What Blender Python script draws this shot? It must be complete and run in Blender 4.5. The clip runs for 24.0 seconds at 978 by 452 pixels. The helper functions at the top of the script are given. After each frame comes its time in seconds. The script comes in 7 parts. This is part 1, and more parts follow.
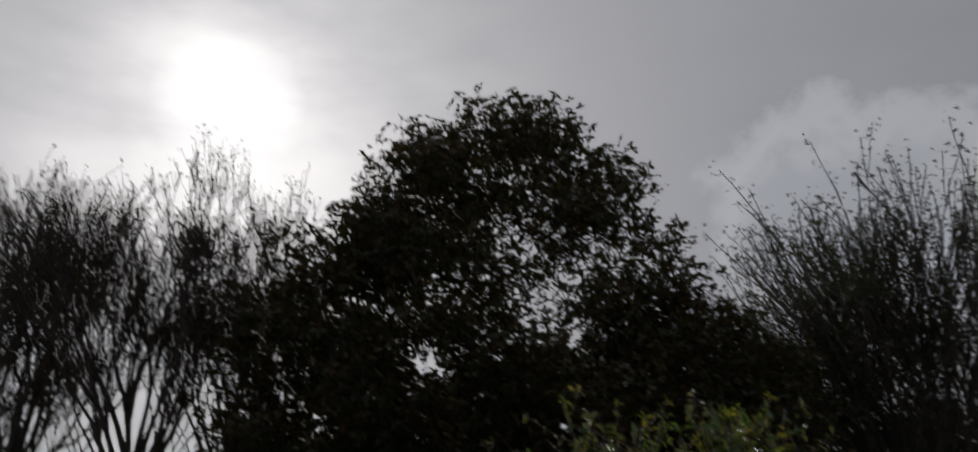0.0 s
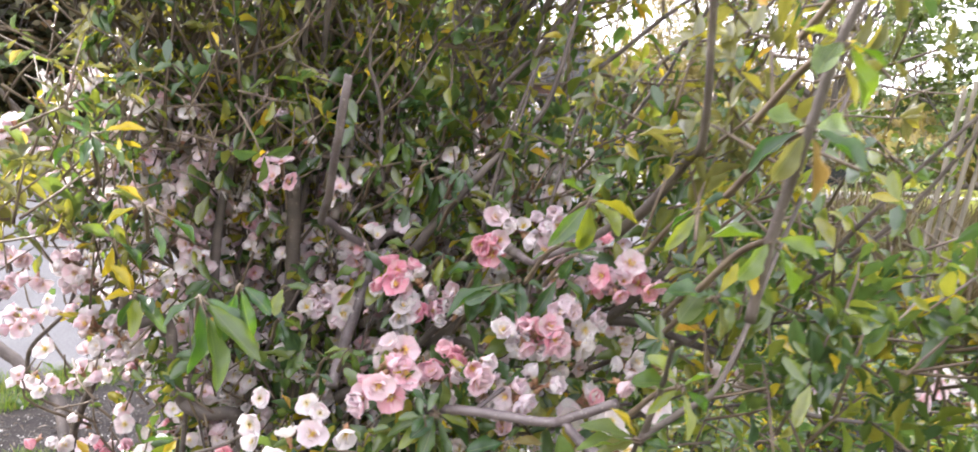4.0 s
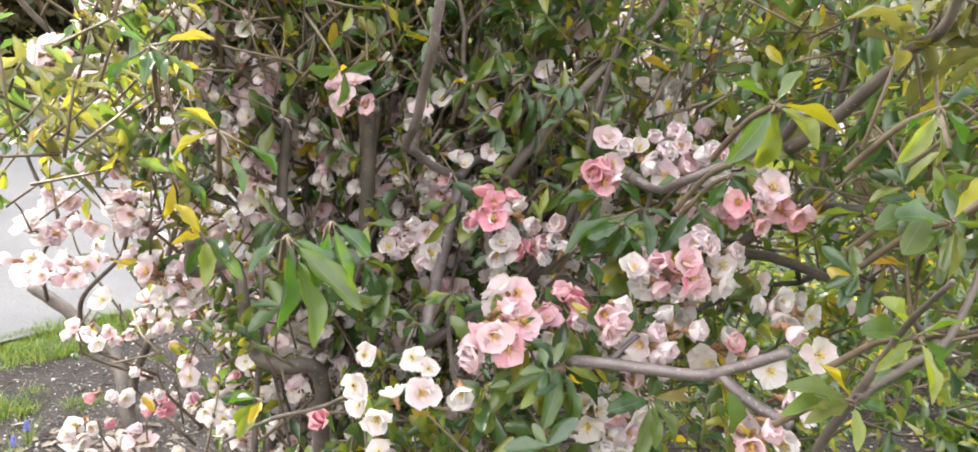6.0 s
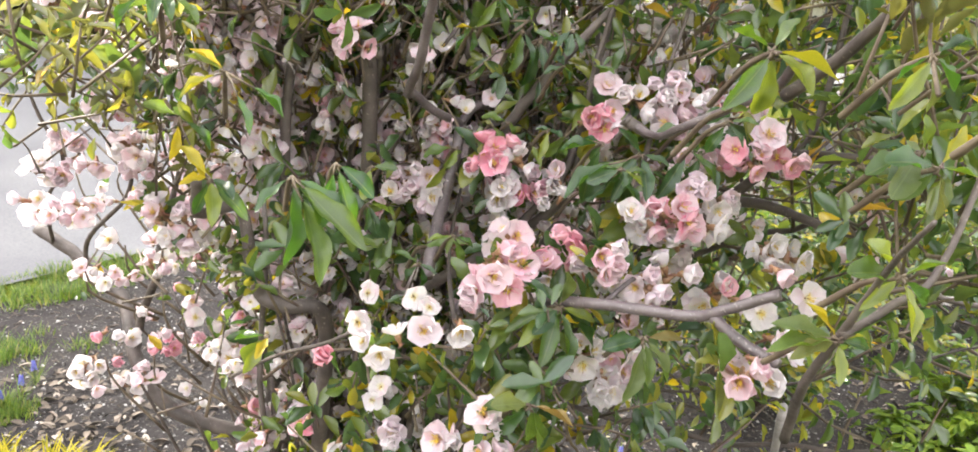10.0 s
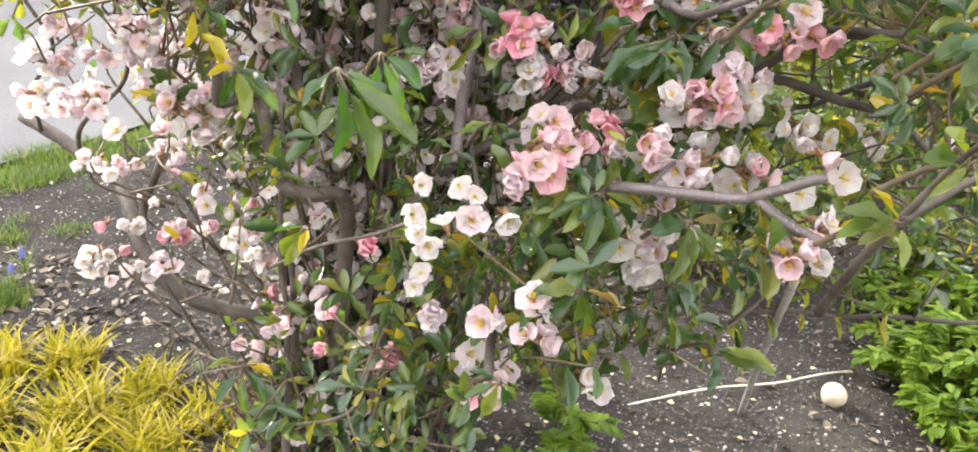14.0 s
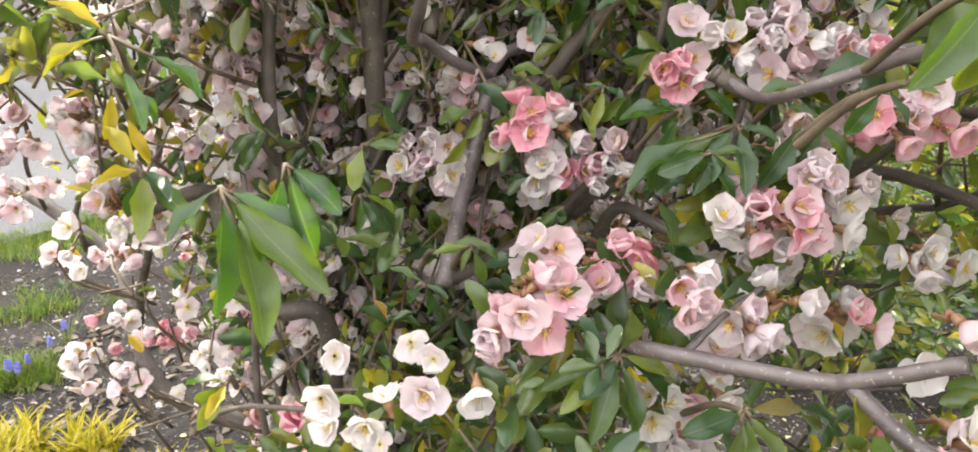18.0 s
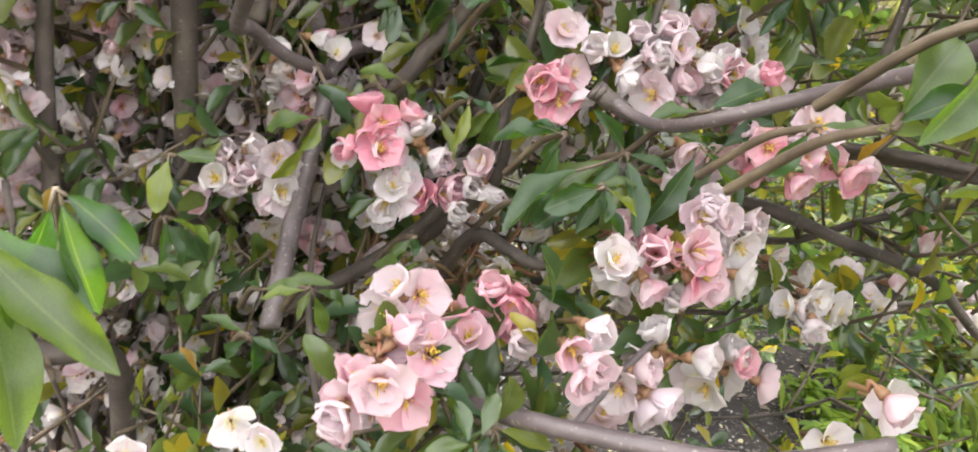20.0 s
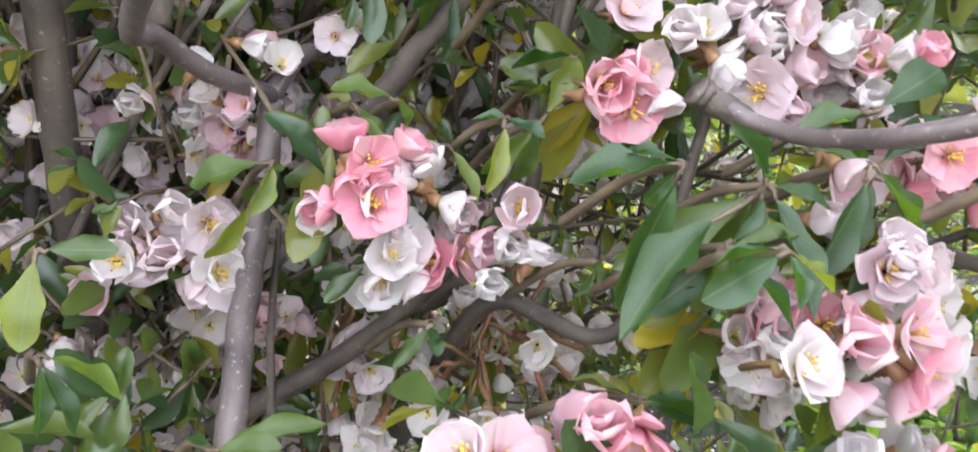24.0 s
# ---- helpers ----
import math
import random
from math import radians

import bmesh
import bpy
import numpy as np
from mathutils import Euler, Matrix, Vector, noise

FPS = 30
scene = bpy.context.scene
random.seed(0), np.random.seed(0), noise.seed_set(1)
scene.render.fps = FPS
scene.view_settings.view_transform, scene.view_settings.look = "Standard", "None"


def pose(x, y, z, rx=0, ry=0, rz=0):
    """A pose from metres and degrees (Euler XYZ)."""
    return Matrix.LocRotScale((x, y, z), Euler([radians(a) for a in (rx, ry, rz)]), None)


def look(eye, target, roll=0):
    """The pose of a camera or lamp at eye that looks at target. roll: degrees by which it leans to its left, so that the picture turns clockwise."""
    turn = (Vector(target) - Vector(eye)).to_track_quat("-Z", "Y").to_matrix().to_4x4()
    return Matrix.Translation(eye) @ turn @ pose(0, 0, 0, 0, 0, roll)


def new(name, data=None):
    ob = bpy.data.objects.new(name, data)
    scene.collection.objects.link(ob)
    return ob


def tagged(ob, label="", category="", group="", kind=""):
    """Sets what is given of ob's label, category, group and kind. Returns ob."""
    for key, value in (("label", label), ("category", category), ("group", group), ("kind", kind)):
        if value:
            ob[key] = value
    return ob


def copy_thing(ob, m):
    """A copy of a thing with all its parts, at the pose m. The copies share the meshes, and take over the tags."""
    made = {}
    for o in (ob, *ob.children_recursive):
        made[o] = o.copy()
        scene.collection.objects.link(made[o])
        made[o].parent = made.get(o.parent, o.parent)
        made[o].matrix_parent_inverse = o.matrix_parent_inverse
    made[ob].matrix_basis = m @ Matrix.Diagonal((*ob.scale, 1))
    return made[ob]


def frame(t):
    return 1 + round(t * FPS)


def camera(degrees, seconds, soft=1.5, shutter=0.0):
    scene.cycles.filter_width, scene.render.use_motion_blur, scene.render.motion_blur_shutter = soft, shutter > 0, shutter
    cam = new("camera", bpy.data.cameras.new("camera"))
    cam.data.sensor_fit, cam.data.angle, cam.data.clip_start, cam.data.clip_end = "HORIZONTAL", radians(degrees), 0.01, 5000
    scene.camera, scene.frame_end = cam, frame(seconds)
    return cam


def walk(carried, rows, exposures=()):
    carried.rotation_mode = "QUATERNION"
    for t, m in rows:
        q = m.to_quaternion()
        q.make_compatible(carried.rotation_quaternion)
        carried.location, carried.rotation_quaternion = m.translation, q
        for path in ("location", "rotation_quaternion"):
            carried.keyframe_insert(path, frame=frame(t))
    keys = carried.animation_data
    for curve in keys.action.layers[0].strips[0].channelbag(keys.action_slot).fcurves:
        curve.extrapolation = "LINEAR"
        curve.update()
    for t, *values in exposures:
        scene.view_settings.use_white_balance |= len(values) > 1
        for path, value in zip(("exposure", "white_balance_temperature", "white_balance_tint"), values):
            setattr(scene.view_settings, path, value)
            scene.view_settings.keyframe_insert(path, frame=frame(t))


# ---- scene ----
cam = camera(62.1, 24.0, 1.7, 0.35)
PATH = [
    (0, (-0.131, -0.003, 1.444), (-0.109, 1.775, 2.359), -3.3),
    (0.5, (-0.054, 0.234, 1.376), (0.199, 2.072, 2.122), -0.6),
    (1, (-0.049, 0.521, 1.344), (0.417, 2.325, 2.071), 0.0),
    (1.5, (-0.085, 0.755, 1.322), (0.581, 2.572, 1.827), 2.0),
    (2, (-0.142, 0.947, 1.302), (0.709, 2.731, 1.6), 3.2),
    (2.5, (-0.124, 1.138, 1.265), (0.823, 2.884, 1.494), 2.7),
    (3, (-0.112, 1.302, 1.235), (0.88, 3.038, 1.266), 3.6),
    (3.5, (-0.177, 1.453, 1.191), (1.001, 3.063, 1.052), 5.1),
    (5.5, (-0.171, 1.725, 1.106), (0.907, 3.367, 0.732), 4.0),
    (6, (-0.176, 1.735, 1.115), (0.935, 3.35, 0.72), 3.8),
    (6.5, (-0.175, 1.73, 1.118), (0.973, 3.314, 0.703), 4.1),
    (7, (-0.181, 1.729, 1.115), (0.942, 3.323, 0.672), 4.7),
    (7.5, (-0.181, 1.728, 1.114), (0.918, 3.316, 0.597), 4.4),
    (8, (-0.187, 1.723, 1.114), (0.895, 3.332, 0.622), 5.1),
    (8.5, (-0.191, 1.721, 1.113), (0.887, 3.337, 0.639), 5.8),
    (9, (-0.19, 1.72, 1.112), (0.906, 3.317, 0.613), 5.9),
    (9.5, (-0.187, 1.72, 1.112), (0.915, 3.313, 0.613), 5.1),
    (11.5, (-0.188, 1.724, 1.106), (0.892, 3.284, 0.473), 3.7),
    (12, (-0.184, 1.732, 1.097), (0.875, 3.28, 0.403), 3.7),
    (12.5, (-0.18, 1.745, 1.095), (0.909, 3.254, 0.361), 4.0),
    (13, (-0.194, 1.759, 1.115), (0.939, 3.246, 0.404), 4.2),
    (13.5, (-0.223, 1.769, 1.114), (0.967, 3.196, 0.374), 5.5),
    (14, (-0.251, 1.772, 1.124), (0.886, 3.204, 0.315), 4.3),
    (14.5, (-0.187, 1.792, 1.115), (0.895, 3.27, 0.313), 4.5),
    (15, (-0.121, 1.804, 1.106), (0.94, 3.303, 0.314), 2.3),
    (15.5, (-0.104, 1.83, 1.104), (0.911, 3.363, 0.315), 0.8),
    (16, (-0.097, 1.857, 1.107), (0.871, 3.423, 0.325), 0.8),
    (16.5, (-0.071, 1.884, 1.109), (0.873, 3.462, 0.32), -0.5),
    (17, (-0.044, 1.899, 1.111), (0.88, 3.494, 0.335), 0.1),
    (17.5, (-0.036, 1.91, 1.117), (0.879, 3.53, 0.383), 1.4),
    (19.5, (0.021, 1.984, 1.103), (1.181, 3.464, 0.425), 7.0),
    (20, (0.016, 2.028, 1.1), (1.328, 3.372, 0.415), 8.4),
    (20.5, (-0.024, 2.068, 1.158), (1.418, 3.346, 0.622), 6.3),
    (21, (-0.021, 2.092, 1.168), (1.513, 3.293, 0.713), 8.8),
    (21.5, (0.079, 2.182, 1.147), (1.59, 3.401, 0.667), 5.3),
    (22, (0.153, 2.246, 1.134), (1.663, 3.469, 0.66), 4.8),
    (22.5, (0.17, 2.263, 1.114), (1.674, 3.473, 0.59), 5.3),
    (23, (0.161, 2.258, 1.1), (1.647, 3.467, 0.526), 5.3),
    (23.5, (0.131, 2.248, 1.074), (1.592, 3.456, 0.438), 5.9),
    (24, (0.103, 2.223, 1.062), (1.566, 3.415, 0.4), 5.3),
]
walk(cam, [(t, look(eye, target, roll)) for t, eye, target, roll in PATH],
     [(0, -1.8, 6300, 11), (0.5, -1.6, 6300, 12), (1.0, -0.6, 6400, 15), (1.5, -0.1, 6500, 16), (2.0, 0.65, 6900, 22), (2.5, 1.25, 6800, 26), (3.0, 1.85, 6800, 29),
      (3.5, 2.45, 6400, 23), (5.5, 2.82, 6850, 8), (10.0, 2.76, 6800, 9), (14.0, 2.7, 6850, 8), (17.5, 2.63, 7000, 7), (20.0, 2.8, 6850, 9), (21.0, 3.0, 6550, 9), (22.0, 3.15, 6300, 13), (24.0, 3.07, 6200, 10)])

# ---- sky and sun: thin bright haze, the sun ahead and to the west ----
SUN_UP, SUN_SIDE = radians(34.8), radians(-20.2)
sun_dir = Vector((math.cos(SUN_UP) * math.sin(SUN_SIDE), math.cos(SUN_UP) * math.cos(SUN_SIDE), math.sin(SUN_UP)))


def nodes_of(block):
    block.use_nodes = True
    t = block.node_tree
    t.nodes.clear()
    return t


def node(t, kind, inputs=None, operation=None):
    n = t.nodes.new("ShaderNode" + kind)
    if operation:
        n.operation = operation
    for k, v in (inputs or {}).items():
        if hasattr(v, "is_output"):
            t.links.new(v, n.inputs[k])
        else:
            n.inputs[k].default_value = v
    return n


def ramp(t, fac, stops, mode="LINEAR"):
    n = node(t, "ValToRGB", {0: fac})
    n.color_ramp.interpolation = mode
    e = n.color_ramp.elements
    while len(e) < len(stops):
        e.new(0.5)
    for i, (p, c) in enumerate(stops):
        e[i].position = p
        e[i].color = (*c, 1) if len(c) == 3 else c
    return n.outputs[0]


def mix(t, fac, a, b, mode="MIX"):
    n = node(t, "Mix")
    n.data_type, n.blend_type = "RGBA", mode
    for k, v in ((0, fac), (6, a), (7, b)):
        if hasattr(v, "is_output"):
            t.links.new(v, n.inputs[k])
        else:
            n.inputs[k].default_value = v if k == 0 else (*v, 1)
    return n.outputs[2]


def calc(t, op, a, b=0.0, c=0.0):
    n = node(t, "Math", operation=op)
    for k, v in enumerate((a, b, c)):
        if hasattr(v, "is_output"):
            t.links.new(v, n.inputs[k])
        else:
            n.inputs[k].default_value = v
    return n.outputs[0]


world = bpy.data.worlds.new("sky")
scene.world = world
t = nodes_of(world)
sky = node(t, "TexSky")
sky.sky_type, sky.sun_disc, sky.sun_elevation, sky.sun_rotation = "NISHITA", False, SUN_UP, SUN_SIDE
sky.air_density, sky.dust_density, sky.ozone_density = 1.0, 4.5, 1.0
way = node(t, "TexCoord").outputs["Generated"]
pale = node(t, "HueSaturation", {"Saturation": 0.35, "Value": 1.0, "Color": sky.outputs[0]}).outputs[0]
veil = node(t, "TexNoise", {"Vector": node(t, "Mapping", {"Vector": way, "Scale": (1.2, 1.2, 3.5)}).outputs[0], "Scale": 2.2, "Detail": 5.0, "Roughness": 0.55}).outputs[0]
veiled = mix(t, ramp(t, veil, [(0.3, (0.60,) * 3), (0.75, (0.92,) * 3)]), pale, (8.0, 8.0, 8.5))
# one heap cloud over the vase-shaped tree
cloud_way = Vector((math.cos(radians(22.5)) * math.sin(radians(28)), math.cos(radians(22.5)) * math.cos(radians(28)), math.sin(radians(22.5))))
puff = node(t, "TexNoise", {"Vector": way, "Scale": 9.0, "Detail": 6.0, "Roughness": 0.6}).outputs[0]
near = node(t, "VectorMath", {0: way, 1: cloud_way}, operation="DOT_PRODUCT").outputs["Value"]
edge = calc(t, "ADD", near, calc(t, "MULTIPLY", calc(t, "SUBTRACT", puff, 0.5), 0.035))
body = ramp(t, edge, [(0.9868, (0, 0, 0)), (0.9895, (0.85,) * 3)])
heap = mix(t, ramp(t, edge, [(0.988, (0, 0, 0)), (0.996, (1, 1, 1))]), (12.5, 12.5, 12.8), (8.6, 8.8, 9.4))
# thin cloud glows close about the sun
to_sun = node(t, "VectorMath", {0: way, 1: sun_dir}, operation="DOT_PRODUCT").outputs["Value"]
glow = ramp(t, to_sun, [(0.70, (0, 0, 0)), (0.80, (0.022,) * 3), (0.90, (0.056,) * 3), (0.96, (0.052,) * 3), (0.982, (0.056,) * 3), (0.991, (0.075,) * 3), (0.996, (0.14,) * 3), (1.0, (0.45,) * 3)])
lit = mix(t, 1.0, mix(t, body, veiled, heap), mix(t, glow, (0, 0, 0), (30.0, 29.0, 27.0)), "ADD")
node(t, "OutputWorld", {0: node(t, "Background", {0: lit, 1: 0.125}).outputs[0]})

sun = new("sun", bpy.data.lights.new("sun", "SUN"))
sun.data.energy, sun.data.angle, sun.data.color = 2.7, radians(4.0), (1.0, 0.96, 0.90)
sun.matrix_world = look(sun_dir * 50, (0, 0, 0))


# ---- materials ----
def surface(name, colour, rough=0.6, bump=None, through_light=None, gloss=0.5, metal=0.0):
    """colour(t) gives a colour socket; bump(t) a height socket and its depth; through_light the share of light that a thin leaf or petal lets through, and its tint."""
    m = bpy.data.materials.new(name)
    t = nodes_of(m)
    c = colour(t)
    p = node(t, "BsdfPrincipled", {"Base Color": c, "Roughness": rough, "Metallic": metal, "Specular IOR Level": gloss})
    if bump:
        h, depth, dist = bump(t)
        b = node(t, "Bump", {"Height": h, "Strength": depth, "Distance": dist})
        t.links.new(b.outputs[0], p.inputs["Normal"])
    out = p.outputs[0]
    if through_light:
        share, tint = through_light
        tr = node(t, "BsdfTranslucent", {"Color": mix(t, 1.0, c, tint, "MULTIPLY")})
        out = node(t, "MixShader", {0: share, 1: p.outputs[0], 2: tr.outputs[0]}).outputs[0]
    node(t, "OutputMaterial", {0: out})
    return m


def spot(t, scale, detail=4.0, rough=0.55, where="Object", stretch=(1, 1, 1)):
    co = node(t, "TexCoord").outputs[where]
    return node(t, "TexNoise", {"Vector": node(t, "Mapping", {"Vector": co, "Scale": stretch}).outputs[0], "Scale": scale, "Detail": detail, "Roughness": rough}).outputs[0]


def chance(t):
    """One random number for each piece, whether it is an object or an island of a joined mesh."""
    a = node(t, "ObjectInfo").outputs["Random"]
    b = node(t, "NewGeometry").outputs["Random Per Island"]
    return calc(t, "FRACT", calc(t, "ADD", a, b))


def two(a, b, scale, lo=0.35, hi=0.65, where="Object", stretch=(1, 1, 1)):
    return lambda t: ramp(t, spot(t, scale, where=where, stretch=stretch), [(lo, a), (hi, b)])


def grain(scale, depth, dist, where="Object", stretch=(1, 1, 1)):
    return lambda t: (spot(t, scale, 6.0, 0.65, where, stretch), depth, dist)


def leafy(name, stops, share=0.45, tint=(1.6, 1.7, 0.7), rough=0.38, gloss=0.5, rib=False):
    def colour(t):
        base = ramp(t, chance(t), stops)
        if rib:
            out = node(t, "Attribute")
            out.attribute_name = "along"
            base = mix(t, ramp(t, out.outputs["Fac"], [(0.03, (0.22,) * 3), (0.10, (0, 0, 0))]), base, (0.22, 0.27, 0.11))
            base = mix(t, ramp(t, out.outputs["Fac"], [(0.1, (0, 0, 0)), (1.0, (0.35,) * 3)]), base, mix(t, 1.0, base, (1.5, 1.35, 1.0), "MULTIPLY"))
        return mix(t, 0.35, base, ramp(t, spot(t, 60.0), [(0.3, (0.55,) * 3), (0.7, (1.3,) * 3)]), "MULTIPLY")
    return surface(name, colour, rough, grain(150.0, 0.25, 0.001), (share, tint), gloss)


LEAF = leafy("quince_leaf", [(0.0, (0.038, 0.082, 0.038)), (0.4, (0.064, 0.116, 0.040)), (0.72, (0.115, 0.160, 0.038)), (0.93, (0.21, 0.215, 0.044)), (0.99, (0.40, 0.32, 0.03)), (1.0, (0.36, 0.22, 0.05))], 0.55, (1.85, 1.65, 0.75), 0.2, 0.9)
LEAF_DEEP = leafy("deep_green_leaf", [(0.0, (0.016, 0.050, 0.019)), (0.6, (0.030, 0.074, 0.021)), (1.0, (0.060, 0.100, 0.022))], 0.5, (2.6, 2.5, 0.55), 0.30, 0.75, True)
LEAF_LIGHT = leafy("light_green_leaf", [(0.0, (0.06, 0.11, 0.024)), (0.6, (0.095, 0.15, 0.028)), (1.0, (0.16, 0.195, 0.032))], 0.5, (1.8, 1.7, 0.55), 0.30, 0.7, True)
LEAF_YELLOW = leafy("yellow_leaf", [(0.0, (0.34, 0.29, 0.018)), (0.6, (0.37, 0.29, 0.018)), (1.0, (0.22, 0.25, 0.025))], 0.5, (1.3, 1.2, 0.8), 0.38, 0.5, True)
LEAF_SHOOT = leafy("shoot_leaf", [(0.0, (0.078, 0.090, 0.042)), (0.5, (0.125, 0.130, 0.050)), (0.82, (0.17, 0.18, 0.045)), (0.97, (0.28, 0.26, 0.045)), (1.0, (0.32, 0.18, 0.06))], 0.5, (1.7, 1.5, 0.75), 0.2, 1.0)
LEAF_OLIVE = leafy("bronze_leaf", [(0.0, (0.075, 0.112, 0.03)), (0.6, (0.12, 0.14, 0.04)), (1.0, (0.22, 0.15, 0.055))], 0.45, (1.4, 1.2, 0.8), 0.38, 0.5, True)
TREE_LEAF = leafy("maple_leaf", [(0.0, (0.030, 0.038, 0.016)), (0.6, (0.048, 0.046, 0.018)), (1.0, (0.085, 0.050, 0.02))], 0.25, (1.4, 1.2, 0.7), 0.5, 0.3)
VASE_LEAF = leafy("young_leaf", [(0.0, (0.045, 0.055, 0.03)), (1.0, (0.085, 0.085, 0.045))], 0.25, (1.3, 1.3, 0.8), 0.5, 0.3)
HAZE_LEAF = leafy("budding_leaf", [(0.0, (0.15, 0.13, 0.065)), (0.5, (0.19, 0.16, 0.065)), (1.0, (0.21, 0.19, 0.06))], 0.35, (1.2, 1.1, 0.8), 0.7, 0.2)
EVER_LEAF = leafy("fresh_leaf", [(0.0, (0.035, 0.065, 0.02)), (1.0, (0.085, 0.115, 0.035))], 0.4, (1.6, 1.5, 0.6))


def petal(name, pale, deep, share_deep, heart):
    """Each petal takes its own tint between pale and deep, blotched and veined, with the flower's heart at its base."""
    def colour(t):
        r = chance(t)
        out = node(t, "Attribute")
        out.attribute_name = "along"
        far = out.outputs["Fac"]
        c = mix(t, ramp(t, r, [(max(0.0, 0.9 - share_deep), (0, 0, 0)), (min(1.0, 1.25 - share_deep), (1, 1, 1))]), pale, deep)
        c = mix(t, ramp(t, spot(t, 55.0, 4.0), [(0.38, (0.0,) * 3), (0.68, (0.7,) * 3)]), c, pale)
        c = mix(t, calc(t, "MULTIPLY", ramp(t, far, [(0.55, (0, 0, 0)), (1.0, (1, 1, 1))]), 0.55), c, pale)
        # fine veins run out along the petal
        vein = node(t, "TexNoise", {"Vector": node(t, "Mapping", {"Vector": node(t, "TexCoord").outputs["Object"], "Scale": (1.0, 1.0, 0.35)}).outputs[0], "Scale": 240.0, "Detail": 3.0}).outputs[0]
        c = mix(t, ramp(t, vein, [(0.45, (0.0,) * 3), (0.7, (0.35,) * 3)]), c, mix(t, 1.0, c, (1.0, 0.80, 0.83), "MULTIPLY"))
        return mix(t, ramp(t, far, [(0.05, (0.9,) * 3), (0.30, (0, 0, 0))]), c, heart)
    return surface(name, colour, 0.5, grain(120.0, 0.35, 0.0015), (0.5, (1.0, 1.0, 0.99)), 0.3)


PETALS = {
    "w": petal("white_petal", (0.71, 0.68, 0.69), (0.71, 0.58, 0.63), 0.32, (0.72, 0.67, 0.38)),
    "b": petal("blush_petal", (0.71, 0.63, 0.67), (0.70, 0.49, 0.55), 0.42, (0.56, 0.32, 0.26)),
    "p": petal("pink_petal", (0.71, 0.575, 0.62), (0.72, 0.38, 0.47), 0.50, (0.46, 0.15, 0.14)),
    "d": petal("rose_petal", (0.75, 0.49, 0.545), (0.72, 0.235, 0.345), 0.62, (0.38, 0.07, 0.075)),
}
STAMEN = surface("stamen", lambda t: ramp(t, chance(t), [(0.0, (0.70, 0.50, 0.05)), (0.7, (0.62, 0.44, 0.09)), (1.0, (0.32, 0.14, 0.06))]), 0.6)
CALYX = surface("calyx", two((0.16, 0.12, 0.05), (0.22, 0.08, 0.05), 90.0), 0.5)
BARK = surface("quince_bark", lambda t: mix(t, ramp(t, spot(t, 220.0, 2.0), [(0.66, (0, 0, 0)), (0.72, (0.5,) * 3)]), ramp(t, spot(t, 28.0, 6.0), [(0.3, (0.038, 0.030, 0.027)), (0.55, (0.078, 0.062, 0.055)), (0.8, (0.14, 0.116, 0.104))]), (0.27, 0.235, 0.20)), 0.62, grain(90.0, 0.6, 0.003), None, 0.4)
SMOOTH_BARK = surface("smooth_grey_bark", lambda t: mix(t, ramp(t, spot(t, 260.0, 2.0), [(0.62, (0, 0, 0)), (0.70, (0.6,) * 3)]), ramp(t, spot(t, 22.0, 6.0), [(0.3, (0.052, 0.041, 0.043)), (0.55, (0.094, 0.074, 0.077)), (0.8, (0.148, 0.122, 0.124))]), (0.28, 0.25, 0.23)), 0.42, grain(90.0, 0.5, 0.002), None, 0.5)
TWIG = surface("twig_bark", two((0.06, 0.040, 0.030), (0.13, 0.10, 0.066), 40.0), 0.6, grain(150.0, 0.4, 0.001), None, 0.4)
TREE_BARK = surface("tree_bark", two((0.035, 0.030, 0.027), (0.085, 0.072, 0.062), 3.0, stretch=(4, 4, 1)), 0.85, grain(10.0, 0.8, 0.03))
PALE_BARK = surface("grey_bark", two((0.07, 0.062, 0.054), (0.13, 0.118, 0.10), 2.0, stretch=(4, 4, 1)), 0.85, grain(10.0, 0.8, 0.03))
SOIL = surface("garden_soil", lambda t: mix(t, ramp(t, spot(t, 140.0, 3.0), [(0.62, (0, 0, 0)), (0.70, (0.7,) * 3)]), mix(t, ramp(t, spot(t, 5.0), [(0.4, (0,) * 3), (0.65, (0.6,) * 3)]), ramp(t, spot(t, 55.0, 8.0, 0.7), [(0.3, (0.017, 0.015, 0.015)), (0.55, (0.036, 0.032, 0.031)), (0.8, (0.064, 0.058, 0.054))]), (0.058, 0.051, 0.046)), (0.30, 0.28, 0.26)), 0.95, grain(75.0, 1.0, 0.012), None, 0.15)
CHIP = surface("mulch_chip", lambda t: ramp(t, chance(t), [(0.0, (0.045, 0.036, 0.03)), (0.5, (0.10, 0.08, 0.066)), (0.85, (0.19, 0.155, 0.125)), (1.0, (0.36, 0.31, 0.26))]), 0.9)
DEAD = surface("dead_leaf", lambda t: ramp(t, chance(t), [(0.0, (0.05, 0.038, 0.028)), (0.5, (0.11, 0.085, 0.062)), (0.85, (0.20, 0.16, 0.125)), (1.0, (0.36, 0.31, 0.25))]), 0.8, grain(120.0, 0.5, 0.002))
PEBBLE = surface("pebble", lambda t: ramp(t, chance(t), [(0.0, (0.09, 0.085, 0.08)), (0.6, (0.19, 0.18, 0.17)), (1.0, (0.55, 0.53, 0.50))]), 0.8)
